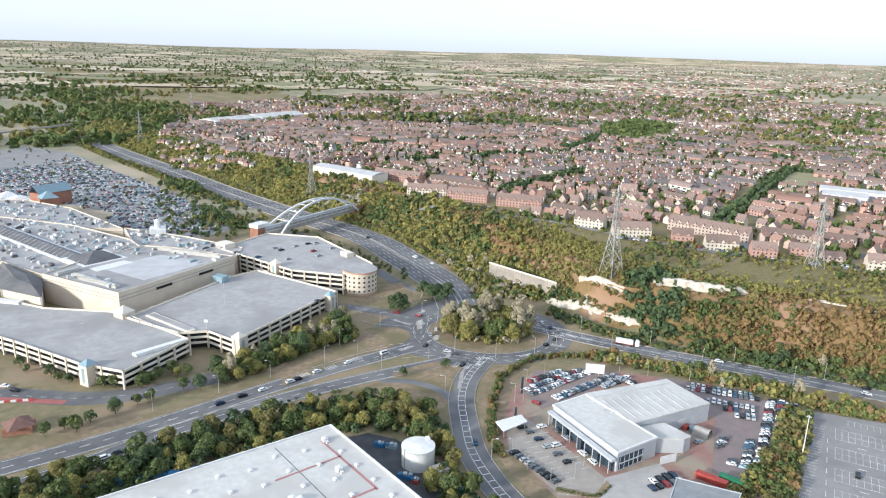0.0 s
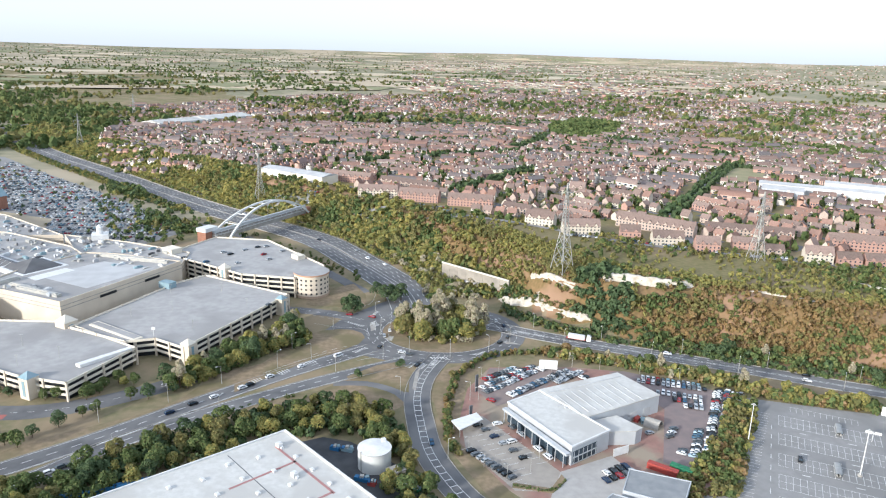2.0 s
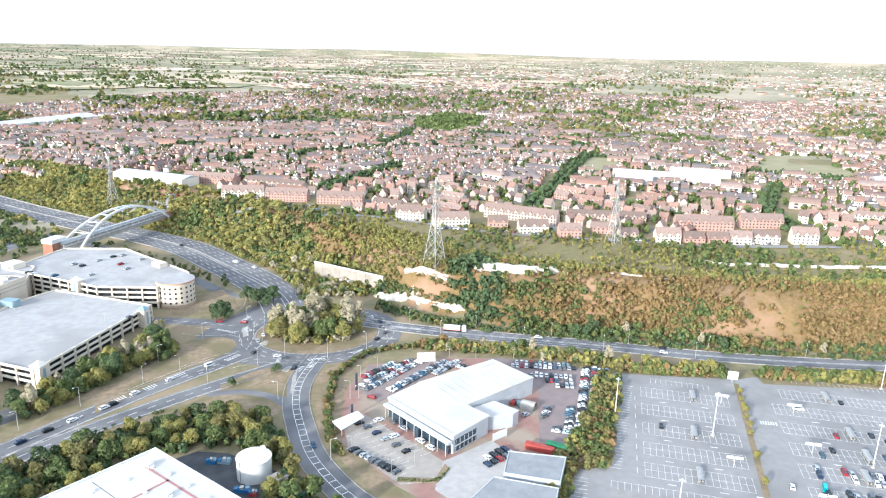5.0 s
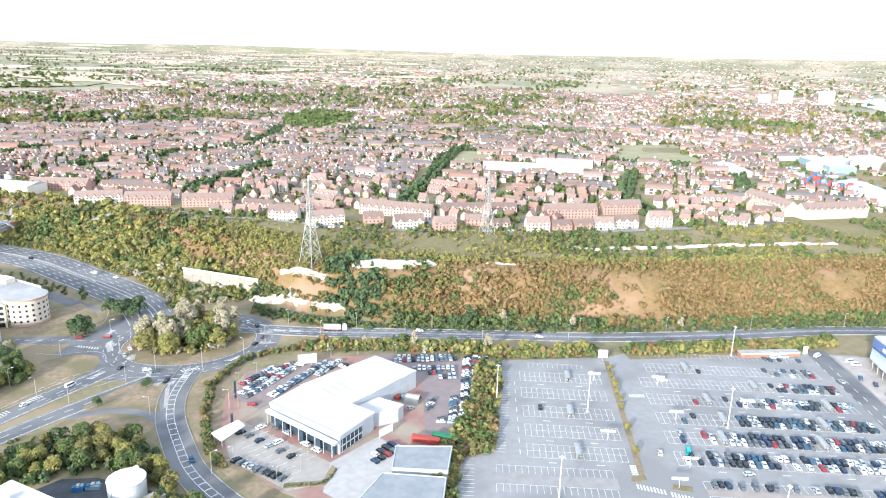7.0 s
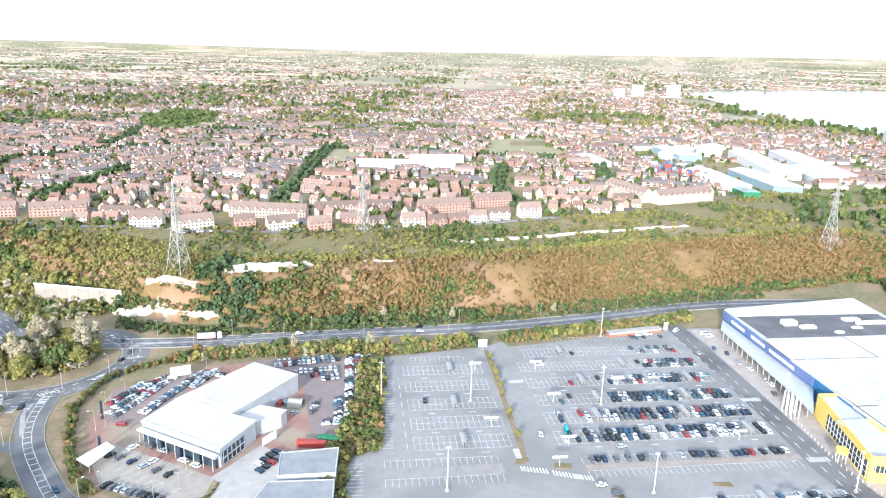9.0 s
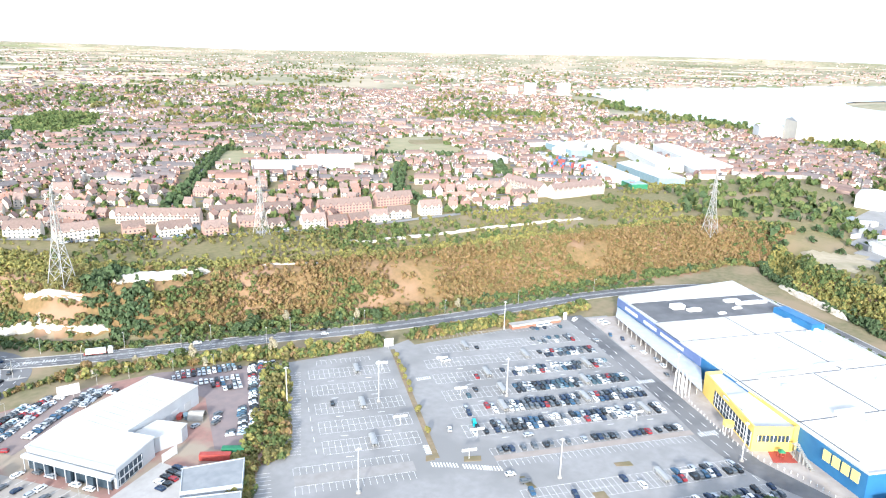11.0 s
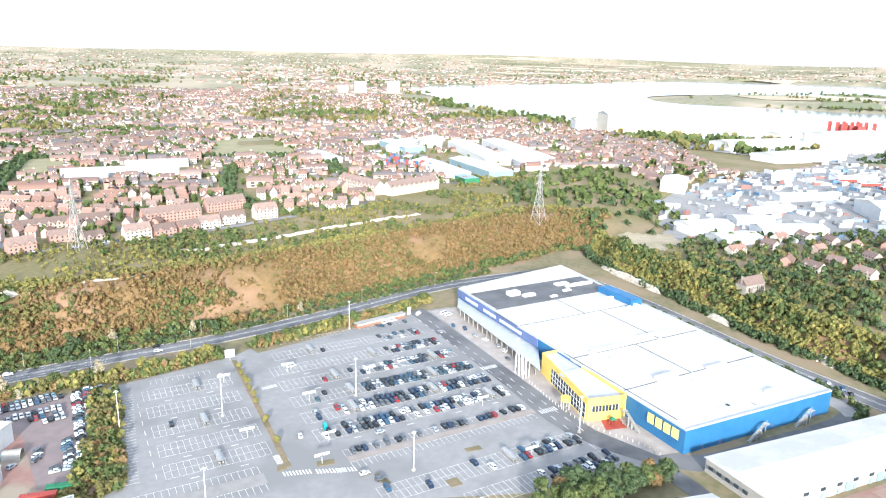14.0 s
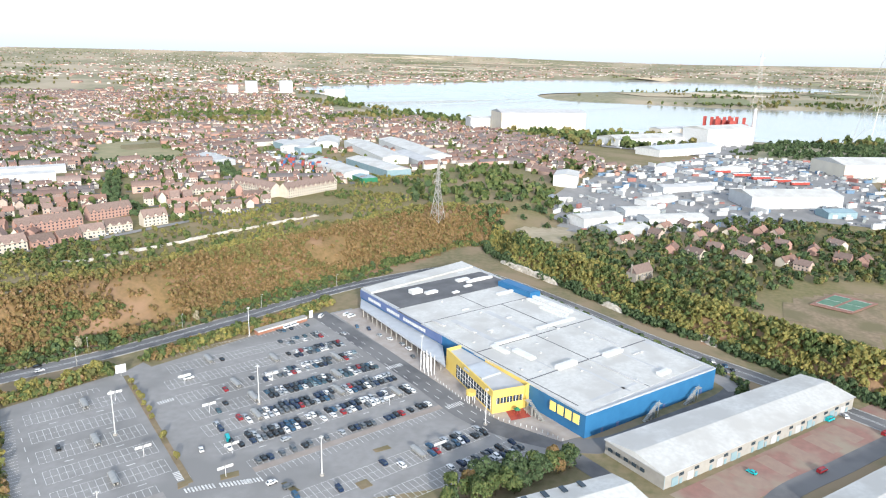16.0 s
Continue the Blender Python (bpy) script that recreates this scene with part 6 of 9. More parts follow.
bv, bf = tri_fan(kb)
wv, wf = tri_fan(kw)
V, F = np.concatenate([bv, wv]), np.concatenate([bf, wf + len(bv)])
MI = np.r_[np.zeros(len(bf), int), np.ones(len(wf), int)]
FP = palette("parked_car_paint", [(0.74, 0.74, 0.74), (0.03, 0.032, 0.036), (0.46, 0.48, 0.50), (0.74, 0.74, 0.74), (0.36, 0.47, 0.54), (0.16, 0.17, 0.18), (0.62, 0.63, 0.64), (0.06, 0.12, 0.18), (0.5, 0.52, 0.54), (0.02, 0.022, 0.025), (0.70, 0.71, 0.71), (0.22, 0.34, 0.40), (0.08, 0.09, 0.10), (0.28, 0.03, 0.035)], 0.25, spread=0.02)
DARKER = palette("store_car_paint", [(0.66, 0.66, 0.66), (0.02, 0.02, 0.022), (0.30, 0.32, 0.34), (0.025, 0.03, 0.04), (0.20, 0.27, 0.31), (0.10, 0.11, 0.12), (0.02, 0.03, 0.06), (0.04, 0.09, 0.14), (0.02, 0.02, 0.022), (0.36, 0.38, 0.40), (0.05, 0.06, 0.07), (0.62, 0.62, 0.62), (0.05, 0.09, 0.11), (0.24, 0.025, 0.03)], 0.25, spread=0.02)
for P, FP_, lab_ in ((np.array([q for q in LOOSE if q[0] > 215 and q[1] < 400]), DARKER, "rows of dark and pale cars parked before the store"), (np.array([q for q in LOOSE if not (q[0] > 215 and q[1] < 400)]), FP, "rows of parked cars of many colours")):
    c, s = np.cos(np.radians(P[:, 3]))[:, None], np.sin(np.radians(P[:, 3]))[:, None]
    W = np.stack([P[:, :1] + c * V[:, 0] - s * V[:, 1], P[:, 1:2] + s * V[:, 0] + c * V[:, 1], P[:, 2:3] - 0.25 + V[:, 2] * np.ones((len(P), 1))], -1)
    tagged(new("parked_cars", arrays("parked_cars", W.reshape(-1, 3), (F[None] + (np.arange(len(P)) * len(V))[:, None, None]).reshape(-1, 3), [FP_, M["glass"]], np.tile(MI, len(P)))), lab_, "cars", kind="stuff")
for c_ in CARS.values():
    for o_ in list(c_.children_recursive):
        bpy.data.objects.remove(o_)
    bpy.data.objects.remove(c_)

# tanker lorry on the main road
lo = tagged(new("tanker_lorry"), "white articulated tanker lorry on the main road", "lorry")
part("tank", Shape().beam((-6, 0, 2.3), (3.6, 0, 2.3), 2.4), M["white"], lo)
part("chassis", Shape().box((-1.5, 0, 0.7), (11, 2.2, 0.4)), M["red"], lo)
part("cab", Shape().box((6, 0, 0.6), (2.4, 2.4, 2.9)).box((5.8, 0, 3.5), (1.6, 2.2, 0.5)), M["white"], lo)
part("windscreen", Shape().box((7.22, 0, 1.9), (0.06, 2.1, 1.0)), M["glass"], lo)
for x in (-5.4, -4.1, -2.8, 2.8, 4.2, 6.4):
    for y in (-1.0, 1.0):
        w_ = part("wheel", Shape().tube((0, 0, -0.15), 0.5, 0.3, 12), M["tyre"], lo)
        w_.matrix_basis = pose(x, y, 0.5, 90, 0, 0)
lo.matrix_basis = pose(106.5, 372, 0.1, 0, 0, -24)

# ---- plants ----
rng = np.random.default_rng(7)


def leaf_cloud(seed, lumps, n, size, loose=0.45):
    """Leafy quads over a heap of lumps (x, y, z, r), facing outwards with some disorder."""
    g = np.random.default_rng(seed)
    lumps = np.array(lumps, float)
    w = lumps[:, 3] ** 2
    who = g.choice(len(lumps), n * 2, p=w / w.sum())
    d = g.normal(size=(n * 2, 3))
    d /= np.linalg.norm(d, axis=1)[:, None]
    d[:, 2] = np.where(d[:, 2] < -0.45, -d[:, 2], d[:, 2])
    p = lumps[who, :3] + d * lumps[who, 3:] * g.uniform(0.8, 1.08, (n * 2, 1))
    deep = (np.linalg.norm(p[:, None] - lumps[None, :, :3], axis=2) < 0.72 * lumps[None, :, 3]).any(1)
    p, d = p[~deep][:n], d[~deep][:n]
    d = d + g.normal(size=d.shape) * loose
    d /= np.linalg.norm(d, axis=1)[:, None]
    u = np.cross(d, g.normal(size=d.shape))
    u /= np.linalg.norm(u, axis=1)[:, None]
    v = np.cross(d, u)
    s = size * g.uniform(0.6, 1.25, (len(p), 1))
    q = np.stack([p - u * s - v * s * 0.7, p + u * s * 0.8 - v * s, p + u * s + v * s * 0.8, p - u * s * 0.7 + v * s], 1)
    return q.reshape(-1, 3), np.arange(len(p) * 4).reshape(-1, 4)


def lumps_for(seed, r, h, base, k, slim=1.0):
    g = np.random.default_rng(seed)
    out = []
    for i in range(k):
        z = base + (h - base) * (0.18 + 0.72 * (i + g.uniform(0, 0.8)) / k)
        f = math.sin(math.pi * min(0.97, max(0.12, (z - base) / (h - base)))) ** 0.6
        a, q = g.uniform(0, 2 * math.pi), r * f * g.uniform(0.25, 0.62)
        out.append((q * math.cos(a), q * math.sin(a), z, r * f * g.uniform(0.42, 0.62) * slim))
    return out


TREES = []


def tree_kind(label, leaf, r, h, seed, n=850, size=0.33, slim=1.0):
    """A tree: tapered trunk with limbs, and a crown of leaf clumps."""
    t = new("tree")
    tagged(t, label, "tree")
    s = Shape().tube((0, 0, -0.6), 0.035 * h, h * 0.62, 7, r2=0.012 * h)
    g = np.random.default_rng(seed)
    for i in range(5):
        a = i * 1.3 + g.uniform(0, 0.6)
        z = h * g.uniform(0.22, 0.5)
        s.beam((0, 0, z), (r * 0.6 * math.cos(a), r * 0.6 * math.sin(a), z + h * 0.25), 0.018 * h)
    part("trunk", s, M["trunk"], t)
    v, q = leaf_cloud(seed, lumps_for(seed, r, h, h * 0.14, 11, slim), n, size)
    c = new("crown", arrays("crown", v, q, LEAF[leaf]))
    c.parent = t
    t.matrix_basis = pose(0, -300 - 15 * len(TREES), 0)
    TREES.append(t)
    return t


KINDS = {
    "green": [tree_kind("broad green tree with a dense leafy crown", "green", 4.4, 9.5, 11), tree_kind("broad green tree with a dense leafy crown", "green", 3.8, 8.0, 12)],
    "dark": [tree_kind("dark green tree with a heavy round crown", "dark", 4.6, 9.5, 13), tree_kind("dark green tree with a heavy round crown", "dark", 3.6, 7.0, 14)],
    "yellow": [tree_kind("yellow-green tree, autumn colour with low sun put into it", "yellow", 3.8, 9.0, 15), tree_kind("yellow-green tree, autumn colour with low sun put into it", "yellow", 3.0, 7.0, 16)],
    "olive": [tree_kind("olive green tree with a loose crown", "olive", 3.8, 8.5, 17)],
    "rust": [tree_kind("rusty brown tree in autumn leaf", "rust", 3.4, 7.0, 18)],
    "pale": [tree_kind("slender poplar with pale silvery leaves", "pale", 3.0, 13.0, 19, 800, 0.32)],
}


def grow(points, mix, group, low=0.8, high=1.2, seed=1):
    """Sets copies of trees at points, by a mix of kinds."""
    g = np.random.default_rng(seed)
    names = list(mix)
    w = np.array([mix[n] for n in names], float)
    for x, y in points:
        kind = KINDS[names[g.choice(len(names), p=w / w.sum())]]
        s = g.uniform(low, high)
        m = pose(x, y, float(land(x, y)), 0, 0, g.uniform(0, 360)) @ Matrix.Diagonal((s, s, s * g.uniform(0.9, 1.15), 1))
        tagged(copy_thing(kind[g.integers(len(kind))], m), group=group)


def scatter(poly, gap, seed, keep=1.0):
    """Points strewn over a polygon, about gap metres apart."""
    g = np.random.default_rng(seed)
    p = np.array(poly, float)
    x, y = np.meshgrid(np.arange(p[:, 0].min(), p[:, 0].max(), gap), np.arange(p[:, 1].min(), p[:, 1].max(), gap))
    x = x + g.uniform(-0.42, 0.42, x.shape) * gap
    y = y + g.uniform(-0.42, 0.42, y.shape) * gap
    ok = inside([tuple(q) for q in poly], x, y) & (g.random(x.shape) < keep)
    return np.stack([x[ok], y[ok]], 1)


def along(pts, gap, seed, jitter=1.0):
    g = np.random.default_rng(seed)
    p = spline(pts, gap)
    return p + g.uniform(-jitter, jitter, p.shape)


BELT = [(-240, 165), (-200, 195), (-158, 218), (-131, 236), (-119, 248), (-92, 270), (-58, 292), (-28, 298), (-2, 287), (4, 270), (7, 250), (14, 226), (26, 205), (30, 196), (14, 206), (0, 222), (-4, 232), (2, 246), (-14, 268), (-46, 268), (-96, 236), (-116, 218), (-190, 160), (-220, 140)]
# large share of yellow trees stands in for low sun on the crowns
grow(scatter(BELT, 7.0, 2), {"green": 5, "dark": 1.5, "yellow": 5, "olive": 3}, "tree belt beside the dual carriageway", 0.75, 1.1, 3)
# likewise yellow here for the sunlit tops
grow(scatter([(-106, 304), (-89, 326), (-68, 350), (-48, 368), (-60, 405), (-68, 390), (-72, 376), (-93, 343), (-112, 322)], 6.6, 4), {"yellow": 5, "green": 5, "pale": 1.2, "dark": 0.8}, "trees below the car park deck", 0.8, 1.2, 5)
isl = [(27 + 26 * math.cos(t), 389 + 23 * math.sin(t)) for t in np.linspace(0, 6.0, 16)]
grow(scatter(isl, 6.3, 6), {"pale": 5, "green": 4, "yellow": 4, "olive": 2}, "trees on the roundabout", 1.15, 1.6, 7)
grow([(-30, 416), (-24, 418), (-27, 424), (-6, 438), (0, 434), (-2, 444), (4, 440), (-12, 446)], {"dark": 1}, "trees beside the junction", 1.0, 1.3, 8)
grow([(-18, 324), (3, 336)], {"dark": 1}, "small trees on the verge", 0.6, 0.75, 9)
HEDGES = []                              # points, mix, sizes: set out as thickets below
# dark leaf share puts the belt's deep shade into the undergrowth
HEDGES.append((scatter(BELT, 3.8, 112), (1.6, 3.2), "dense undergrowth of the tree belt", ("dark", "green", "olive"), (4, 4, 1)))
HEDGES.append((scatter(isl, 3.8, 113), (1.6, 3.4), "undergrowth on the roundabout", ("yellow", "green", "olive", "pale"), (3, 4, 2, 2)))
HEDGES.append((scatter([(-106, 304), (-89, 326), (-68, 350), (-48, 368), (-60, 405), (-68, 390), (-72, 376), (-93, 343), (-112, 322)], 4.2, 114), (2.0, 3.8), "undergrowth below the car park deck", ("green", "yellow", "olive"), (3, 3, 2)))
HEDGES.append((scatter([ab(2, 346), ab(13, 341), ab(9, 256), ab(-3, 254), ab(-6, 222), ab(-10, 200), ab(-16, 226), ab(-12, 256), ab(-1, 300)], 2.5, 10), (1.5, 2.9), "mixed hedge between the car parks", ("olive", "green", "yellow", "rust"), (4, 3, 2, 1)))
HEDGES.append((np.concatenate([along([(84, 353), (125, 336), (160, 320), (188, 301), (228, 287)], 1.7, 12 + k, 2.6) for k in range(4)]), (1.8, 3.6), "hedge and young trees along the main road", ("green", "yellow", "olive", "rust", "pale"), (5, 3, 2, 1.4, 0.4)))
HEDGES.append((np.concatenate([along([(250, 281), (290, 268), (330, 254), (368, 248)], 1.7, 32 + k, 3.0) for k in range(4)]), (1.9, 3.7), "autumn hedge along the car park", ("green", "yellow", "olive", "rust"), (4, 3, 2, 2)))
HEDGES.append((np.concatenate([along([(86, 354), (70, 354), (52, 349), (40, 338), (30, 318), (25, 292), (24, 266), (27, 252)], 1.8, 52 + k, 1.6) for k in range(2)]), (0.8, 1.9), "shrubs round the forecourt", ("olive", "green", "rust"), (3, 4, 1)))
HEDGES.append((np.concatenate([along([ab(333, 395), ab(331, 300), ab(326, 180), ab(310, 160)], 3.0, 72 + k, 1.5) for k in range(2)]), (1.3, 2.6), "bushes at the foot of the cliff behind the store", ("dark", "green"), (2, 2)))
HEDGES.append((scatter([(70, 430), (86, 410), (106, 390), (132, 372), (192, 344), (254, 315), (322, 291), (397, 269), (455, 247), (448, 243), (392, 265), (317, 287), (249, 310), (187, 339), (128, 366), (100, 381), (84, 396), (66, 418)], 2.6, 99), (1.0, 2.4), "dark shrubs between the road and the slope", ("green", "dark", "olive"), (3, 3, 1)))
HEDGES.append((scatter([(-12, 556), (22, 549), (42, 502), (36, 486), (63, 456), (67, 440), (48, 442), (36, 444), (24, 440), (16, 481), (2, 526)], 3.6, 97), (1.6, 4.2), "tall shrubs between the wide road and the cutting", ("olive", "yellow", "green", "pale"), (3, 3, 2, 1.5)))
HEDGES.append((scatter([(-100, 330), (-80, 352), (-62, 372), (-64, 384), (-84, 358), (-106, 334)], 4.0, 98, 0.5), (1.2, 2.2), "bushes on the bank below the deck", ("olive", "green"), (1, 1)))
HEDGES.append((along([(46, 231), (60, 227.5), (66, 234)], 1.2, 90, 0.5), (0.5, 0.9), "clipped hedge by the customer parking", ("green",), (1,)))
HEDGES.append((along([(-150, 228), (-95, 272), (-60, 299), (-35, 306)], 4, 93, 1.5), (0.7, 1.3), "bushes on the verge", ("dark", "green"), (1, 1)))
HEDGES.append((scatter([(-680, 660), (-640, 1090), (-430, 905), (-200, 650), (-190, 600), (-300, 585), (-330, 660)], 22, 94, 0.55), (1.4, 2.8), "trees between the rows of the mall's car park", ("green", "olive", "dark"), (3, 2, 1)))
WIDE_S = [side(spline(A126), o_) for o_ in (21.0, 26.0, 31.0)]
HEDGES.append((np.concatenate([q_[(q_[:, 1] > 700) & (q_[:, 1] < 1500)] for q_ in WIDE_S]), (1.8, 3.6), "bushes and trees between the wide road and the car park", ("green", "olive", "yellow", "dark"), (3, 3, 2, 1)))
NORTH_EDGE = np.concatenate([side(spline(A126, 4.0), o_) for o_ in (-20.0, -23.0)])
HEDGES.append((NORTH_EDGE[(NORTH_EDGE[:, 1] > 520) & (NORTH_EDGE[:, 1] < 1500)], (1.4, 3.0), "bushes along the wide road's edge", ("yellow", "olive", "green"), (3, 2, 2)))
HEDGES.append((scatter([(-330, 800), (-269, 752), (-262, 768), (-320, 838)], 6, 196), (3.0, 5.0), "clump of trees beside the wide road", ("green", "dark"), (3, 2)))
HEDGES.append((scatter([(-240, 692), (-196, 648), (-168, 606), (-205, 612), (-238, 648)], 6, 197), (2.0, 4.0), "trees behind the footbridge", ("green", "olive", "dark"), (3, 2, 2)))
HEDGES.append((scatter([(-22, 490), (-40, 516), (-66, 552), (-110, 596), (-118, 588), (-72, 540), (-44, 500), (-30, 478)], 5, 198, 0.7), (1.0, 2.2), "low shrubs beside the wide road", ("green", "olive"), (1, 1)))
HEDGES.append((scatter([(-230, 575), (-170, 575), (-110, 600), (-190, 690), (-300, 790), (-330, 770)], 8, 95, 0.45), (2.0, 3.8), "trees between the mall and the wide road", ("green", "yellow", "dark"), (3, 1, 2)))
grow(along([(96, 352), (125, 338), (150, 326), (176, 312), (200, 299), (222, 289)], 9, 12, 2), {"green": 3, "yellow": 3, "rust": 1.5, "pale": 0.6}, "trees along the main road", 0.6, 0.95, 13)
grow(along([(256, 279), (290, 268), (330, 255), (362, 249)], 10, 16, 2), {"green": 3, "yellow": 2, "dark": 1}, "trees along the car park's edge", 0.6, 0.9, 17)
grow(along([(25, 285), (27, 310), (36, 332), (50, 348), (76, 352)], 12, 20, 2), {"olive": 3, "green": 3, "rust": 1}, "shrubs round the forecourt", 0.32, 0.55, 21)
grow(scatter([(206, 96), (222, 84), (261, 60), (254, 52), (236, 59), (214, 72), (200, 86)], 5.5, 22), {"green": 3, "dark": 2, "rust": 1}, "trees at the end of the car park", 0.8, 1.15, 23)
grow(scatter([(-168, 300), (-147, 298), (-124, 318), (-129, 329), (-150, 304), (-165, 306)], 6, 24), {"green": 2, "yellow": 1}, "trees beside the car park deck", 0.6, 0.8, 25)
grow([(-211, 322), (-205, 317), (-190, 312), (-184, 308), (-178, 306), (-122, 303), (-114, 303), (-104, 310), (-158, 264), (-150, 270), (-143, 278), (-137, 287), (-163, 258), (-152, 262), (-132, 290)], {"green": 3, "dark": 2}, "trees on the verge", 0.5, 0.8, 27)
for i in range(9):
    grow([ab(70.3 - 0.035 * (340 - b), b) for b in (340, 326, 314.4, 300, 279.1, 260.6)][i : i + 1] if i < 6 else [ab(70, 333), ab(69.8, 320), ab(69.6, 307)][i - 6 : i - 5], {"yellow": 1}, "young trees in the car park strip", 0.34, 0.5, 30 + i)


MIDB = [leaf_cloud(150 + i, lumps_for(150 + i, 1.0, 1.5, 0.0, 5), 30, 0.33, 0.35) for i in range(6)]
BUSH = [leaf_cloud(100 + i, lumps_for(100 + i, 1.0, 1.5, 0.0, 6), 62, 0.23, 0.35) for i in range(8)]
SMALL = [leaf_cloud(200 + i, lumps_for(200 + i, 1.0, 1.5, 0.0, 3), 14, 0.48) for i in range(6)]


def thicket(name, pts, size, material, label, kinds, seed, far=False, sink=0.2):
    """Many bushes or distant trees in one mesh."""
    g = np.random.default_rng(seed)
    if not len(pts):
        return
    pts = np.asarray(pts, float)
    z = land(pts[:, 0], pts[:, 1])
    k = np.ones(len(pts))
    x, y = pts[:, 0], pts[:, 1]
    if far:
        x, y, z, k = near_far(x, y, z)
    s = g.uniform(*size, len(pts)) * k
    who, turn = g.integers(len(kinds), size=len(pts)), g.uniform(0, 6.28, len(pts))
    vs, qs, n = [], [], 0
    for i in range(len(kinds)):
        m = who == i
        if not m.any():
            continue
        v, q = kinds[i]
        c, d = np.cos(turn[m])[:, None], np.sin(turn[m])[:, None]
        tall = s[m][:, None] * g.uniform(0.8, 1.25, (m.sum(), 1))
        w = np.stack([x[m][:, None] + s[m][:, None] * (c * v[:, 0] - d * v[:, 1]), y[m][:, None] + s[m][:, None] * (d * v[:, 0] + c * v[:, 1]), z[m][:, None] - sink * s[m][:, None] + tall * v[:, 2]], -1)
        vs.append(w.reshape(-1, 3))
        qs.append((q[None] + (np.arange(m.sum()) * len(v))[:, None, None] + n).reshape(-1, 4))
        n += w.shape[0] * w.shape[1]
    tagged(new(name, arrays(name, np.concatenate(vs), np.concatenate(qs), material)), label, "bushes", kind="stuff")


for pts_, size_, lab_, mix_, w_ in HEDGES:
    who_ = rng.choice(len(mix_), len(pts_), p=np.array(w_, float) / sum(w_))
    for k_, m_ in enumerate(mix_):
        thicket("hedge", np.asarray(pts_)[who_ == k_], size_, LEAF[m_], lab_, BUSH, 300 + k_)

# scrub on the pit's edge and on the strip above it
# bare chalk: line at its foot, height
CHALK = [([(69, 440), (76, 430), (86, 423), (99, 411), (110, 401), (121, 393)], 5.2), ([(88, 442), (95, 430), (106, 419), (119, 411)], 3.6), ([(128, 412), (144, 407), (156, 402), (169, 399), (184, 399)], 5.0), ([(214, 393), (230, 383), (250, 370)], 1.6), ([(292, 410), (306, 395), (320, 391), (337, 388), (366, 378), (396, 371), (433, 357), (466, 347), (492, 338)], 2.7), ([(512, 180), (499, 160), (487, 140), (477, 122)], 4.6), ([(453, 88), (447, 78), (441, 68)], 4.2), ([(415, 19), (409, 8)], 4.0)]


def clear_of_chalk(p):
    """Points not in front of, or on, a chalk face."""
    ok = np.ones(len(p), bool)
    for line, _ in CHALK:
        c_ = np.array(line)
        near_ = np.flatnonzero((p > c_.min(0) - 20).all(1) & (p < c_.max(0) + 20).all(1))
        for k in (1.0, 0.988):
            dd, _s = line_far([(x * k, y * k) for x, y in line], p[near_, 0], p[near_, 1])
            ok[near_] &= (dd > 2.0) | ((len(line) > 8) & (np.sin(p[near_, 0] * 12.9 + p[near_, 1] * 7.3) > 0.35))
    return ok


BARE_SLOPE = [[(255, 357), (272, 364), (293, 349), (322, 340), (303, 322), (279, 334)], [(268, 328), (282, 333), (301, 323), (299, 308), (279, 312)], [(412, 300), (434, 305), (458, 292), (437, 277), (415, 286)], [(205, 386), (236, 371), (232, 366), (206, 379)]]
THICK = [(305, 302), (320, 335), (351, 338), (440, 312), (500, 292), (540, 262), (500, 240), (455, 252), (405, 272), (354, 290)]
GRASS_BANK = [(32, 545), (57, 519), (100, 453), (94, 440), (81, 473), (44, 518)]
PYLON_WOOD = [(108, 405), (117, 418), (124, 428), (140, 440), (146, 412), (142, 392), (134, 378), (122, 385)]
slope = np.concatenate([scatter([(-700, 200), (700, 200), (700, 1400), (-700, 1400)], 3.3, 41), scatter([(300, -300), (640, -300), (640, 208), (300, 208)], 2.5, 42)])
d, s = line_far(PIT, slope[:, 0], slope[:, 1])
tone = wave(slope[:, 0], slope[:, 1], 23, 0.4) + 0.6 * rng.normal(size=len(slope))
east = (slope[:, 1] < 208) & (slope[:, 0] > 330)
mid = (slope[:, 0] > 66) & (slope[:, 0] < 600) & ~east
on = (s > 0) & (d > 1.0) & (d < np.where(east, 24, 64)) & clear_of_chalk(slope)
bare = np.any([inside(b, slope[:, 0], slope[:, 1]) for b in BARE_SLOPE], axis=0) & (rng.random(len(slope)) < 0.93)
thick = inside(THICK, slope[:, 0], slope[:, 1])
knoll = inside(PYLON_WOOD, slope[:, 0], slope[:, 1])
open_ = wave(slope[:, 0], slope[:, 1], 19, 5.0) + 0.5 * wave(slope[:, 0], slope[:, 1], 8, 1.0) > np.where(slope[:, 0] < 150, 9.0, 0.8)
on = on & ~bare & ~(mid & ~thick & ~knoll & (d > 11) & (d < 50) & open_)
on &= ~(inside(GRASS_BANK, slope[:, 0], slope[:, 1]) & (rng.random(len(slope)) < 0.85))
foot = d < np.where(slope[:, 0] < 150, 12, 7.5)
rim = d > 50
body = on & mid & ~foot & ~knoll & ~rim
west_knoll = slope[:, 0] < 150
warm = np.where(thick, -0.75, np.where(slope[:, 0] < 320, -0.3, -0.6))
thicket("scrub", slope[on & knoll], (2.6, 4.4), LEAF["dark"], "dark grey-green trees below the pylon", BUSH, 50)
thicket("scrub", slope[body & ~west_knoll & (tone > warm) & (thick | (tone < 1.2))], (1.9, 3.3), LEAF["rust"], "rusty autumn bushes over the chalk slope", BUSH, 51)
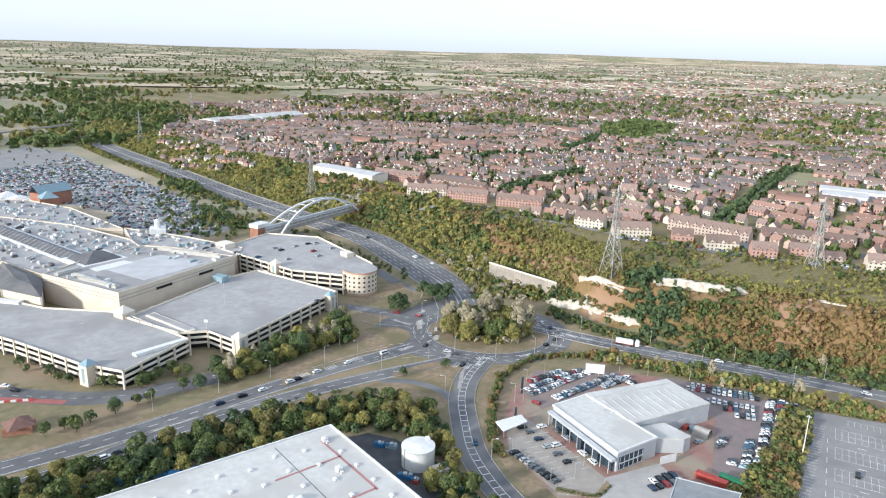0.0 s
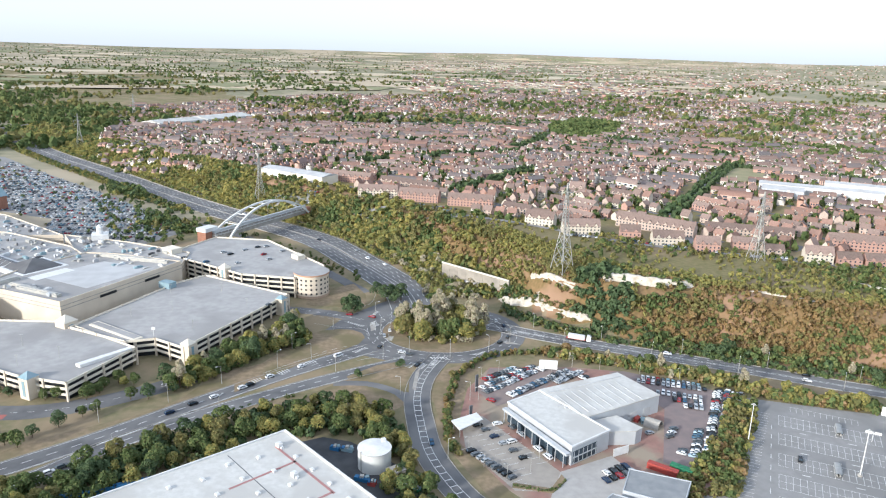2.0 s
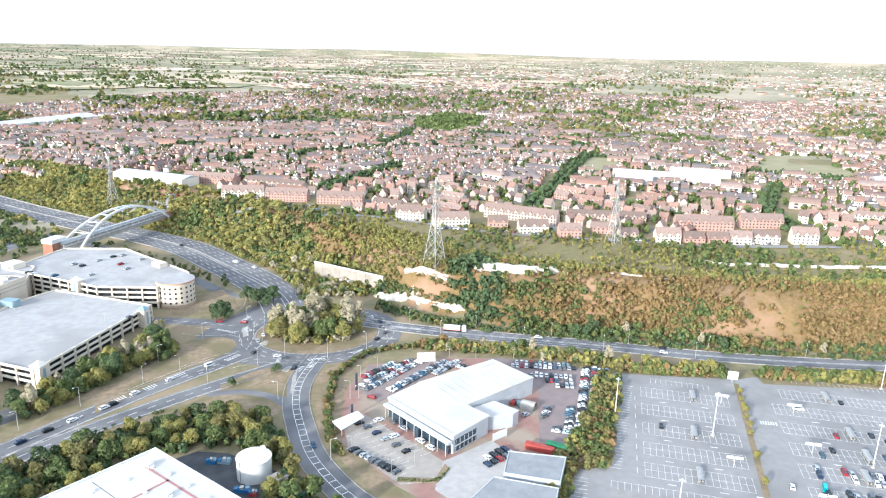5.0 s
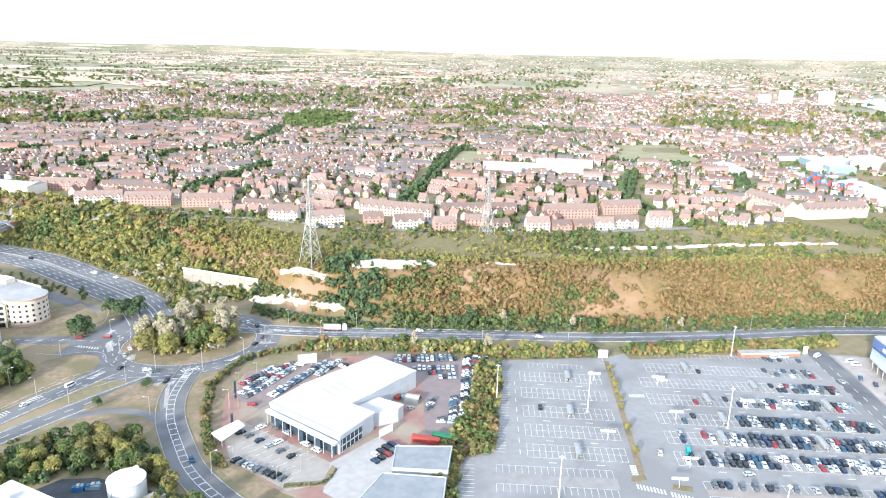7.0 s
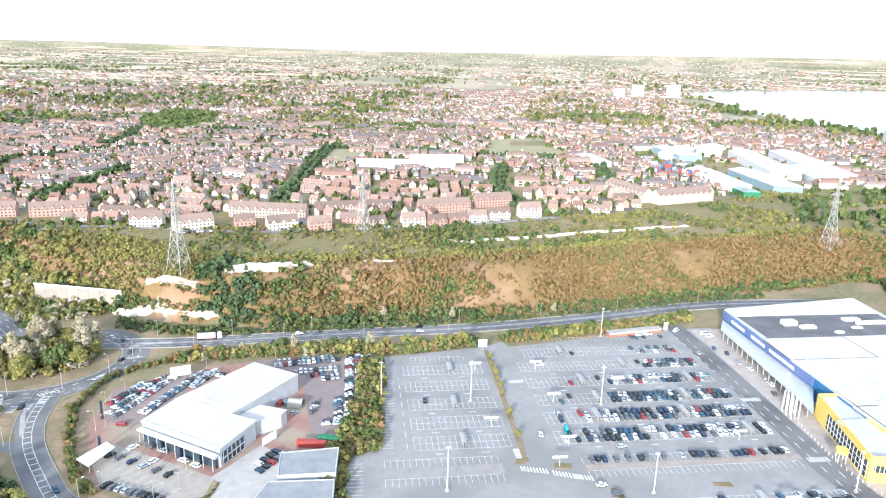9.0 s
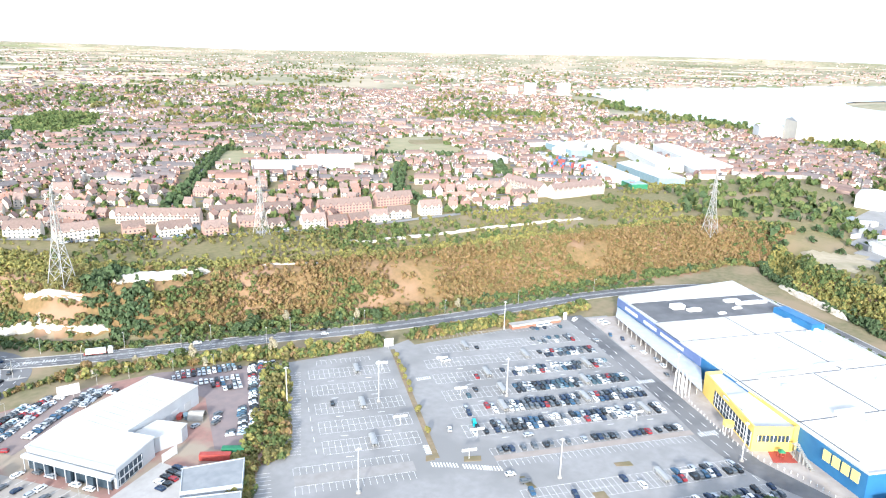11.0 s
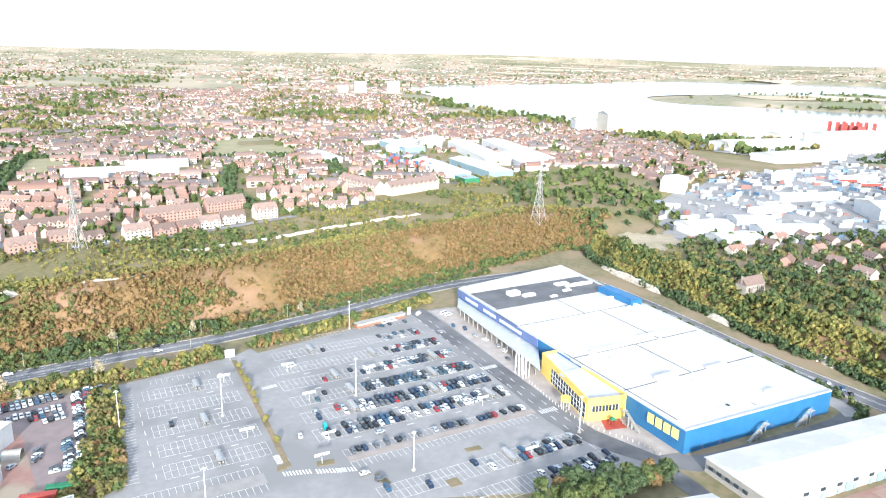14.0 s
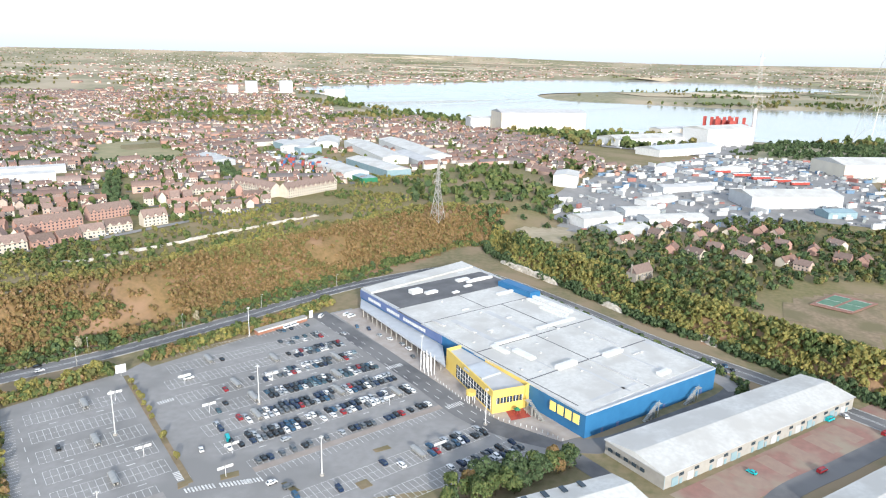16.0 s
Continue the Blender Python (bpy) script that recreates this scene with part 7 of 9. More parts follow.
thicket("scrub", slope[body & ~west_knoll & ~thick & (tone < -0.95)], (1.7, 3.6), LEAF["green"], "green bushes over the chalk slope", BUSH, 52)
thicket("scrub", slope[body & ((west_knoll & (tone > -0.2)) | (~west_knoll & (tone <= warm) & (thick | (tone >= -0.95))))], (1.6, 3.3), LEAF["olive"], "olive scrub over the chalk slope", BUSH, 152)
thicket("scrub", slope[body & west_knoll & (tone <= -0.2)], (1.5, 3.0), LEAF["yellow"], "yellow-green scrub beside the pylon", BUSH, 156)
thicket("scrub", slope[on & mid & rim & ~knoll & (tone > 0.3)], (1.4, 2.6), LEAF["olive"], "olive bushes along the pit's rim", BUSH, 157)
thicket("scrub", slope[on & mid & rim & ~knoll & (tone <= 0.3)], (1.4, 2.8), LEAF["yellow"], "yellow-green bushes along the pit's rim", BUSH, 158)
thicket("scrub", slope[on & mid & ~knoll & foot & (tone < 0.3)], (1.8, 3.8), LEAF["green"], "green bushes at the foot of the slope", BUSH, 53)
thicket("scrub", slope[on & mid & ~knoll & foot & (tone >= 0.3) & (tone < 0.65)], (1.6, 3.4), LEAF["dark"], "dark bushes at the foot of the slope", BUSH, 153)
thicket("scrub", slope[on & mid & ~knoll & foot & (tone >= 0.65)], (1.6, 3.4), LEAF["olive"], "olive bushes at the foot of the slope", BUSH, 159)
grow([(239, 322), (300, 297), (204, 345)], {"pale": 1}, "pale trees at the foot of the slope", 0.6, 0.8, 301)
grow([(262, 315), (268, 313)], {"rust": 1}, "rusty trees at the foot of the slope", 0.9, 1.1, 302)
grow([(176, 352), (181, 350), (186, 352), (250, 318)], {"dark": 1}, "dark trees at the foot of the slope", 0.8, 1.05, 303)
tufts = scatter([(-100, 200), (620, 200), (620, 620), (-100, 620)], 2.6, 44)
d, s = line_far(PIT, tufts[:, 0], tufts[:, 1])
low = np.any([inside(b, tufts[:, 0], tufts[:, 1]) for b in BARE_SLOPE], axis=0)
tufts = tufts[(s > 0) & (d > 3) & (d < 60) & clear_of_chalk(tufts) & ~((tufts[:, 1] < 208) & (tufts[:, 0] > 330)) & ~(low & (rng.random(len(tufts)) < 0.8))]
kind_ = wave(tufts[:, 0], tufts[:, 1], 27, 1.7) + 0.8 * rng.normal(size=len(tufts))
thicket("undergrowth", tufts[kind_ > -0.1], (0.8, 1.8), LEAF["rust"], "low rusty bracken on the slope", SMALL, 154)
thicket("undergrowth", tufts[(kind_ <= -0.1) & (kind_ > -1.0)], (0.7, 1.6), LEAF["olive"], "low olive tufts on the slope", SMALL, 155)
d, s = line_far(PIT, slope[:, 0], slope[:, 1])
steep = scatter([(84, 438), (96, 432), (110, 421), (124, 412), (124, 398), (108, 406), (94, 417), (84, 426)], 1.5, 145)
steep = steep[clear_of_chalk(steep)]
half = rng.random(len(steep))
thicket("scrub", steep[half < 0.6], (0.7, 1.7), LEAF["olive"], "olive scrub on the steep bank between the chalk faces", BUSH, 260)
thicket("scrub", steep[half > 0.75], (0.6, 1.4), LEAF["rust"], "rusty scrub on the steep bank between the chalk faces", BUSH, 261)
west = on & ~mid & ~east & ((d < 36) | (slope[:, 0] < -160) | (rng.random(len(slope)) < 0.3))
thicket("scrub", slope[west & (tone > -0.3)], (2.0, 4.0), LEAF["yellow"], "yellow-green trees along the cutting", MIDB, 54)
thicket("scrub", slope[west & (tone <= -0.3) & (tone > -0.9)], (2.0, 4.0), LEAF["olive"], "olive trees along the cutting", MIDB, 55)
thicket("scrub", slope[west & (tone <= -0.9)], (2.0, 4.2), LEAF["green"], "green trees along the cutting", MIDB, 155)
# yellow-green crest and face, with the low sun's light put into the leaf colour
top_ = east & (d > 12)
thicket("scrub", slope[on & top_ & (tone > -0.5)], (2.3, 3.7), LEAF["yellow"], "yellow-green trees on the cliff behind the store", BUSH, 56)
thicket("scrub", slope[on & top_ & (tone <= -0.5)], (2.3, 3.8), LEAF["green"], "green trees on the cliff behind the store", BUSH, 57)
thicket("scrub", slope[on & east & ~top_ & (d < 7)], (1.8, 3.4), LEAF["dark"], "dark bushes along the cliff's foot", BUSH, 257)
thicket("scrub", slope[on & east & ~top_ & (d >= 7)], (1.9, 3.2), LEAF["yellow"], "yellow-green bushes on the cliff's face, low sun in their colour", BUSH, 258)
ESTATE = [(-420, 1010), (-330, 905), (-226, 848), (-145, 795), (-60, 690), (20, 640), (80, 592), (110, 566), (180, 526), (300, 462), (416, 424), (500, 404), (590, 392), (680, 392), (700, 520), (780, 640), (900, 820), (760, 1150), (500, 1400), (100, 1500), (-300, 1450), (-520, 1300)]
strip = scatter([(-700, 300), (900, 300), (900, 900), (-700, 900)], 4.6, 43)
d, s = line_far(PIT, strip[:, 0], strip[:, 1])
ok = (s > 0) & (d >= 60) & (d < 240) & clear_of_chalk(strip) & ~inside(ESTATE, strip[:, 0], strip[:, 1]) & ((strip[:, 0] < 520) | (wave(strip[:, 0], strip[:, 1], 40) > 0))
tone = wave(strip[:, 0], strip[:, 1], 37, 1.4) + 0.7 * rng.normal(size=len(strip))
dense = wave(strip[:, 0], strip[:, 1], 29, 3.0) + 0.6 * rng.normal(size=len(strip)) > -0.3
thicket("scrub", strip[ok & dense & (tone > 0.35)], (0.9, 2.2), LEAF["yellow"], "low yellow-green scrub on the plateau", MIDB, 58)
thicket("scrub", strip[ok & dense & (tone <= 0.35) & (tone > -0.6)], (1.1, 2.4), LEAF["olive"], "low olive scrub on the plateau", MIDB, 59)
thicket("scrub", strip[ok & dense & (tone <= -0.6)], (1.5, 3.2), LEAF["green"], "green bushes on the plateau", MIDB, 60)

# ---- distant houses and woods ----
BOXV = np.array([(-1, -1, 0), (1, -1, 0), (1, 1, 0), (-1, 1, 0), (-1, -1, 1), (1, -1, 1), (1, 1, 1), (-1, 1, 1), (-1, 0, 1.62), (1, 0, 1.62)], float)
WALLF = np.array([(0, 1, 5), (0, 5, 4), (1, 2, 6), (1, 6, 5), (2, 3, 7), (2, 7, 6), (3, 0, 4), (3, 4, 7), (4, 7, 8), (5, 9, 6)])
ROOFV = np.array([(-1.04, -1.12, 0.93), (1.04, -1.12, 0.93), (1.04, 0, 1.66), (-1.04, 0, 1.66), (1.04, 1.12, 0.93), (-1.04, 1.12, 0.93)], float)
ROOFF = np.array([(0, 1, 2), (0, 2, 3), (3, 2, 4), (3, 4, 5)])


def small_box(cx, cy, cz, sx, sy, sz):
    v = np.array([(x, y, z) for z in (0, 1) for x, y in ((-1, -1), (1, -1), (1, 1), (-1, 1))], float) * (sx, sy, sz) + (cx, cy, cz)
    f = []
    for i in range(4):
        j = (i + 1) % 4
        f += [(i, j, 4 + j), (i, 4 + j, 4 + i)]
    return v, np.array(f + [(4, 5, 6), (4, 6, 7)])


def house_kit(windows=True):
    """Half-size house: 1 unit is half its length, depth and the height of its walls."""
    v, f, m = [BOXV, ROOFV], [WALLF, ROOFF + 10], [np.zeros(10, int), np.ones(4, int)]
    n = 16
    more = []
    if windows:
        more.append((small_box(0.7, 0.1, 1.5, 0.09, 0.1, 0.5), 0))
        for sy in (-1, 1):
            for z in (0.16, 0.58):
                for x in (-0.55, 0.0, 0.55):
                    more.append((small_box(x, sy * 1.0, z, 0.13, 0.012, 0.24), 2))
    for (w, g), k in more:
        v.append(w), f.append(g + n), m.append(np.full(len(g), k))
        n += len(w)
    return np.concatenate(v), np.concatenate(f), np.concatenate(m)


KIT, PLAIN = house_kit(), house_kit(False)


def houses(name, x, y, turn, long, deep, tall, label, kit=PLAIN, far=False):
    """Many houses in one mesh."""
    if not len(x):
        return
    z = land(x, y)
    k = np.ones(len(x))
    if far:
        x, y, z, k = near_far(x, y, z)
    v, f, m = kit
    c, s = np.cos(turn)[:, None], np.sin(turn)[:, None]
    px, py = v[None, :, 0] * (long * k / 2)[:, None], v[None, :, 1] * (deep * k / 2)[:, None]
    w = np.stack([x[:, None] + c * px - s * py, y[:, None] + s * px + c * py, z[:, None] - 0.3 * k[:, None] + v[None, :, 2] * (tall * k)[:, None]], -1)
    q = (f[None] + (np.arange(len(x)) * len(v))[:, None, None]).reshape(-1, 3)
    tagged(new(name, arrays(name, w.reshape(-1, 3), q, [HOUSE_WALLS, HOUSE_ROOFS, M["glass"]], np.tile(m, len(x)))), label, "houses", kind="stuff")


def street_plan(poly, seed, gap, skip=0.06, blocks=170.0):
    """Rows of houses: districts with a grain of their own, rows back to back, streets between."""
    g = np.random.default_rng(seed)
    p = np.array(poly)
    lo, hi = p.min(0), p.max(0)
    n = int(np.prod(hi - lo) / blocks**2) + 2
    cen = np.stack([g.uniform(lo[0], hi[0], n), g.uniform(lo[1], hi[1], n)], 1)
    ang = np.radians(-25 + g.choice([0, 0, 20, 90, 40, -20], n) + g.uniform(-12, 12, n))
    out = []
    for i in range(n):
        c, s = math.cos(ang[i]), math.sin(ang[i])
        v, row = -blocks * 1.3, 0
        while v < blocks * 1.3:
            u, front = -blocks * 1.3, 1 if row % 2 else -1
            while u < blocks * 1.3:
                kind = g.random()
                run, lng, room = (g.integers(3, 7), 5.2, 0.0) if kind < 0.42 else (g.integers(2, 5), 7.8, 3.4)
                tall = g.choice([4.8, 5.0, 5.2, 7.2], p=[0.4, 0.25, 0.23, 0.12])
                if kind < 0.42:
                    out.append((cen[i, 0] + c * (u + run * lng / 2) - s * v, cen[i, 1] + s * (u + run * lng / 2) + c * v, ang[i], run * lng, 7.8, tall, i, front))
                    u += run * lng + g.uniform(3, 7)
                else:
                    for _ in range(run):
                        across = g.random() < 0.4
                        out.append((cen[i, 0] + c * u - s * v, cen[i, 1] + s * u + c * v, ang[i] + (math.pi / 2 if across else 0), lng, 6.8, tall, i, front))
                        u += lng + room
                    u += g.uniform(2, 9)
            v += gap[0] if row % 2 else gap[1]
            row += 1
    o = np.array(out)
    near = ((o[:, None, :2] - cen[None]) ** 2).sum(2).argmin(1)
    ok = (near == o[:, 6]) & inside([tuple(q) for q in poly], o[:, 0], o[:, 1]) & (g.random(len(o)) > skip)
    return o[ok]


BARE = [
    [(395, 725), (525, 655), (580, 725), (445, 810)],            # school
    [(399, 841), (438, 907), (483, 916), (468, 834), (393, 775)],            # green
    [(591, 734), (758, 934), (871, 919), (716, 697)],            # playing fields
    [(285, 1315), (330, 1500), (380, 1690), (470, 1800), (540, 1640), (430, 1380), (372, 1285)],        # wood
    [(-140, 745), (-74, 690), (-58, 735), (-120, 775)],
    [(-40, 640), (60, 590), (60, 640), (-20, 690)],
    [(525, 400), (615, 385), (620, 412), (566, 425), (572, 492), (540, 492)],
    [(100, 556), (300, 452), (415, 418), (420, 440), (305, 478), (120, 585)],
    [(-150, 830), (-145, 745), (-50, 690), (-50, 735), (-80, 800)],
    [(365, 465), (415, 450), (425, 475), (380, 495)],
]
TERRACES = [(132, 530, 161, 529, "cream rendered", 7.4), (175, 519, 190, 516, "red brick", 6.8), (187, 562, 236, 520, "brown brick", 7.6), (194, 501, 217, 498, "cream rendered", 7), (221, 485, 238, 482, "red brick", 7), (254, 495, 270, 490, "red brick", 5.4), (268, 476, 282, 473, "brown brick", 5.2), (290, 460, 308, 455, "cream rendered", 7.6), (310, 454, 326, 451, "red brick", 6), (329, 451, 345, 448, "red brick", 6), (348, 450, 363, 444, "cream rendered", 6.4), (368, 449, 386, 441, "cream rendered", 6.4), (330, 497, 375, 483, "red brick", 7.6), (387, 490, 421, 481, "red brick", 7.6), (254, 543, 317, 521, "brown brick", 5.4), (-36, 672, 2, 668, "cream rendered", 7.6), (4, 659, 41, 646, "red brick", 7.6), (49, 636, 89, 625, "red brick", 7.2), (98, 613, 120, 596, "brown brick", 5.4), (109, 561, 130, 549, "cream rendered", 7.6), (-76, 764, -26, 740, "red brick", 7.2), (-15, 740, 42, 699, "brown brick", 6), (396, 440, 414, 433, "cream rendered", 8)]
AVENUES = ([(231, 577), (307, 690), (401, 841), (467, 944)], [(184, 1088), (293, 1333)], [(560, 440), (600, 520), (680, 610)], [(60, 700), (170, 860)], [(-60, 900), (120, 1010), (260, 1080)], [(300, 1000), (520, 880), (700, 690)], [(394, 1260), (450, 1192), (507, 1144), (511, 1038)], [(-200, 1000), (-40, 1130), (160, 1240)], [(420, 470), (470, 560), (560, 660)])
LINES = [np.concatenate([side(along(ln_, 5.0, 400 + i, 1.2), o_) for o_ in (-4.5, 4.5)]) for i, ln_ in enumerate(AVENUES)]
plan = street_plan(ESTATE, 5, (17.0, 25.0), 0.1)
for x0, y0, x1, y1, _, _ in TERRACES:
    plan = plan[line_far([(x0, y0 + 4), (x1, y1 + 4)], plan[:, 0], plan[:, 1])[0] > 13]
for ln_ in AVENUES:
    plan = plan[line_far(ln_, plan[:, 0], plan[:, 1])[0] > 15]
free = ~np.any([inside(b, plan[:, 0], plan[:, 1]) for b in BARE], axis=0)
plan = plan[free]
dist = np.hypot(plan[:, 0], plan[:, 1])
order = np.argsort(dist)
plan = plan[order]
NEAR_HOUSES = plan[:170]
rest = plan[170:]
houses("estate_houses", *rest[:700, :2].T, *rest[:700, 2:6].T, "brick and rendered houses with brown tiled roofs", KIT)
houses("estate_houses", *rest[700:, :2].T, *rest[700:, 2:6].T, "brick and rendered houses with brown tiled roofs", PLAIN)
FIELD = [(556, 212), (561, 188), (597, 150), (592, 126), (536, 141), (525, 177)]
PARK = [(435, -21), (475, -30), (499, -56), (512, -85), (404, -72), (410, -55)]
EASTGREEN = [(440, 130), (500, 160), (600, 130), (720, -10), (690, -170), (560, -190), (480, -140), (540, -80), (480, -10), (420, -5)]
streets = Shape()
for x, y, t, ln, dp, tl, _, fr in plan[:1500]:
    c, s = math.cos(t), math.sin(t)
    poly = [(x + c * u - s * v, y + s * u + c * v) for u, v in ((-ln / 2 - 5, fr * 6.0), (ln / 2 + 5, fr * 6.0), (ln / 2 + 5, fr * 11.5), (-ln / 2 - 5, fr * 11.5))]
    zz = land([q[0] for q in poly], [q[1] for q in poly])
    streets.face([(q[0], q[1], h + 0.25) for q, h in zip(poly, zz)])
tagged(streets.make("estate_streets", M["asphalt"]), "grey residential streets of the estate", "road", kind="structure")
g = np.random.default_rng(77)
back = np.repeat(plan, 3, axis=0)
back = back[g.random(len(back)) < 0.95]
gx2 = np.stack([back[:, 0] + np.sin(back[:, 2]) * back[:, 7] * 9.5 + g.normal(0, 5, len(back)), back[:, 1] - np.cos(back[:, 2]) * back[:, 7] * 9.5 + g.normal(0, 5, len(back))], 1)
thicket("garden_trees", gx2, (2.0, 4.6), LEAF["green"], "green garden trees and hedges between houses", SMALL, 61)
vill = scatter(EASTGREEN, 7.0, 98, 0.72)
vill = vill[np.hypot(vill[:, 0] - 472, vill[:, 1] - 65) > 16]
vill = vill[~inside(FIELD, vill[:, 0], vill[:, 1]) & ~inside(PARK, vill[:, 0], vill[:, 1]) & (line_far(PIT, vill[:, 0], vill[:, 1])[0] > 26)]
thicket("garden_trees", vill[::3], (2.0, 4.4), LEAF["green"], "green trees among the village gardens", BUSH, 161)
thicket("garden_trees", vill[1::3], (2.2, 4.6), LEAF["dark"], "dark trees among the village gardens", BUSH, 162)
thicket("garden_trees", vill[2::3], (1.8, 3.6), LEAF["olive"], "olive trees among the village gardens", BUSH, 163)
back = plan[g.random(len(plan)) < 0.6]
gx3 = np.stack([back[:, 0] + g.normal(0, 9, len(back)), back[:, 1] + g.normal(0, 9, len(back))], 1)
thicket("garden_trees", gx3, (1.7, 3.6), LEAF["olive"], "olive garden trees between houses", SMALL, 62)

# the houses in front, one by one
WALLS = {"red brick": mat("soft_red_brick", (0.45, 0.285, 0.235), (0.39, 0.24, 0.195), 0.9, 0.6), "cream rendered": mat("worn_cream_render", (0.60, 0.54, 0.45), (0.53, 0.47, 0.39), 0.9, 0.3), "brown brick": mat("brown_brick", (0.50, 0.40, 0.34), (0.43, 0.34, 0.285), 0.9, 0.6)}
TILES = {"brown": mat("brown_tiles", (0.24, 0.175, 0.15), (0.19, 0.14, 0.12), 0.9, 0.8, vary=0.25), "red": mat("red_tiles", (0.28, 0.175, 0.14), (0.23, 0.145, 0.115), 0.9, 0.8, vary=0.25)}


def house(x, y, turn, ln, dp, tl, wall, tile, z=None, group="houses along the estate's edge", word="house"):
    """A gabled house: walls, roof, chimney, windows and a door."""
    z = float(land(x, y)) if z is None else z
    body = Shape()
    body.v, body.f, body.m = [tuple(p) for p in BOXV * (ln / 2, dp / 2, tl)], [tuple(q) for q in WALLF], [0] * 10
    h = body.make("house", WALLS[wall], at=pose(x, y, z - 0.2, 0, 0, math.degrees(turn)))
    tagged(h, f"{wall} {word} with a {tile} tiled gable roof", "house", group)
    roof = Shape()
    for sy in (-1, 1):
        a, b = (-ln / 2 - 0.3, sy * (dp / 2 + 0.4), tl * 0.93), (ln / 2 + 0.3, sy * (dp / 2 + 0.4), tl * 0.93)
        r0, r1 = (-ln / 2 - 0.3, 0, tl * 1.66), (ln / 2 + 0.3, 0, tl * 1.66)
        q = [a, b, r1, r0] if sy < 0 else [b, a, r0, r1]
        roof.face(q)
        roof.face([(u, v, w - 0.2) for u, v, w in q[::-1]])
    part("roof", roof, TILES[tile], h)
    part("chimney", Shape().box((ln * 0.32, dp * 0.1, tl * 1.4), (0.9, 0.7, tl * 0.5)), M["redbrick"], h)
    if ln > 12:
        kk = max(2, int(ln / 6.2))
        for i in range(kk):
            x0 = (i + 0.5 - kk / 2) * ln / kk
            for sy in (-1, 1):
                gb = Shape()
                yo = sy * (dp / 2 + 0.25)
                gb.v += [(x0 - 1.9, yo, tl * 0.9), (x0 + 1.9, yo, tl * 0.9), (x0, yo, tl * 1.24), (x0 - 2.1, sy * dp * 0.1, tl * 1.0), (x0 + 2.1, sy * dp * 0.1, tl * 1.0), (x0, sy * dp * 0.1, tl * 1.28)]
                gb.f += [(0, 1, 2) if sy < 0 else (1, 0, 2), (0, 2, 5, 3) if sy < 0 else (3, 5, 2, 0), (2, 1, 4, 5) if sy < 0 else (5, 4, 1, 2)]
                gb.m += [0, 1, 1]
                gm = gb.make("gable", [WALLS[wall], TILES[tile]], h)
    k = max(2, int(ln / 2.8))
    win = Shape()
    for sy in (-1, 1):
        for lev in range(2 if tl < 7 else 3):
            for i in range(k):
                win.box(((i + 0.5 - k / 2) * ln / k, sy * (dp / 2 + 0.01), 0.9 + lev * 2.5), (1.1, 0.08, 1.2))
    tagged(part("window_panes", win, M["glass"], h), kind="stuff")


for i, (x, y, t, ln, dp, tl, _, _) in enumerate(NEAR_HOUSES):
    house(x, y, t, ln, dp, tl, ("red brick", "brown brick", "cream rendered", "cream rendered", "brown brick")[int(g.integers(5))], ("brown", "red")[int(g.integers(2))])
# long terraces that face the strip
for x0, y0, x1, y1, wall, tl in TERRACES:
    house((x0 + x1) / 2, (y0 + y1) / 2 + 2, math.atan2(y1 - y0, x1 - x0), math.hypot(x1 - x0, y1 - y0), 10, tl, wall, "brown", group="terraces along the estate's edge", word="terrace")

# suburbs and country farther off
WORKS = [[(x - 70, y - 60), (x + 70, y - 60), (x + 70, y + 60), (x - 70, y + 60)] for x, y in ((700, 470), (740, 520), (820, 470), (870, 500), (790, 600), (880, 640), (960, 640))]

def suburb(poly, seed, name, label, skip=0.1, blocks=240.0, gap=(17, 24)):
    o = street_plan(poly, seed, gap, skip, blocks)
    o = o[~np.any([inside(b, o[:, 0], o[:, 1]) for b in BARE + [ESTATE, RIVER] + WORKS], axis=0)]
    houses(name, *o[:, :2].T, *o[:, 2:6].T, label, PLAIN, far=True)
    return o


thicket("avenue_trees", np.concatenate(LINES), (2.6, 4.6), LEAF["dark"], "dark green trees lining the estate's avenues", SMALL, 63)
EAST = [(500, 60), (560, 120), (640, 90), (700, -40), (640, -160), (500, -110), (470, -40), (485, 20)]
FARTOWN = [(-500, 1300), (-300, 1450), (100, 1500), (500, 1400), (760, 1150), (900, 820), (1000, 760), (1500, 900), (1900, 1300), (2300, 1700), (1800, 2600), (600, 3000), (-300, 2600), (-700, 1900)]
MIDTOWN = [(700, 400), (790, 640), (900, 820), (1000, 760), (1500, 900), (1750, 800), (1450, 550), (1250, 330), (1000, 220), (900, 330), (800, 380)]
MIDEAST = [(800, 230), (900, 130), (1000, 200), (1250, 330), (1380, 480), (1200, 560), (1000, 400)]
VILLAGE = [(566, 92), (603, 73), (558, 54), (648, 53), (611, 39), (579, 24), (638, 16), (610, 2), (656, -8), (556, 4), (587, -11), (613, -25), (557, -27), (549, -38), (604, -47), (633, -65), (652, -21), (586, -66), (631, 70), (647, 33), (586, -80), (552, 36)]
for i, (x, y) in enumerate(VILLAGE):
    house(x, y, math.radians((-35, 55, -20, 40)[i % 4] + 7 * (i % 3)), 11.5 if i % 3 else 15, 8, 4.8, ("cream rendered", "brown brick", "red brick")[i % 3], ("red", "brown")[i % 2], group="houses of the village", word="cottage")
e2 = suburb(FARTOWN, 9, "town_houses", "distant town houses with brown roofs", 0.42, gap=(19, 30))
e4 = suburb(MIDTOWN, 12, "works_town_houses", "distant pinkish houses between works", 0.35, 150)
e3 = suburb(MIDEAST, 10, "terraced_houses", "distant pinkish terraced houses near the river", 0.2, 120)
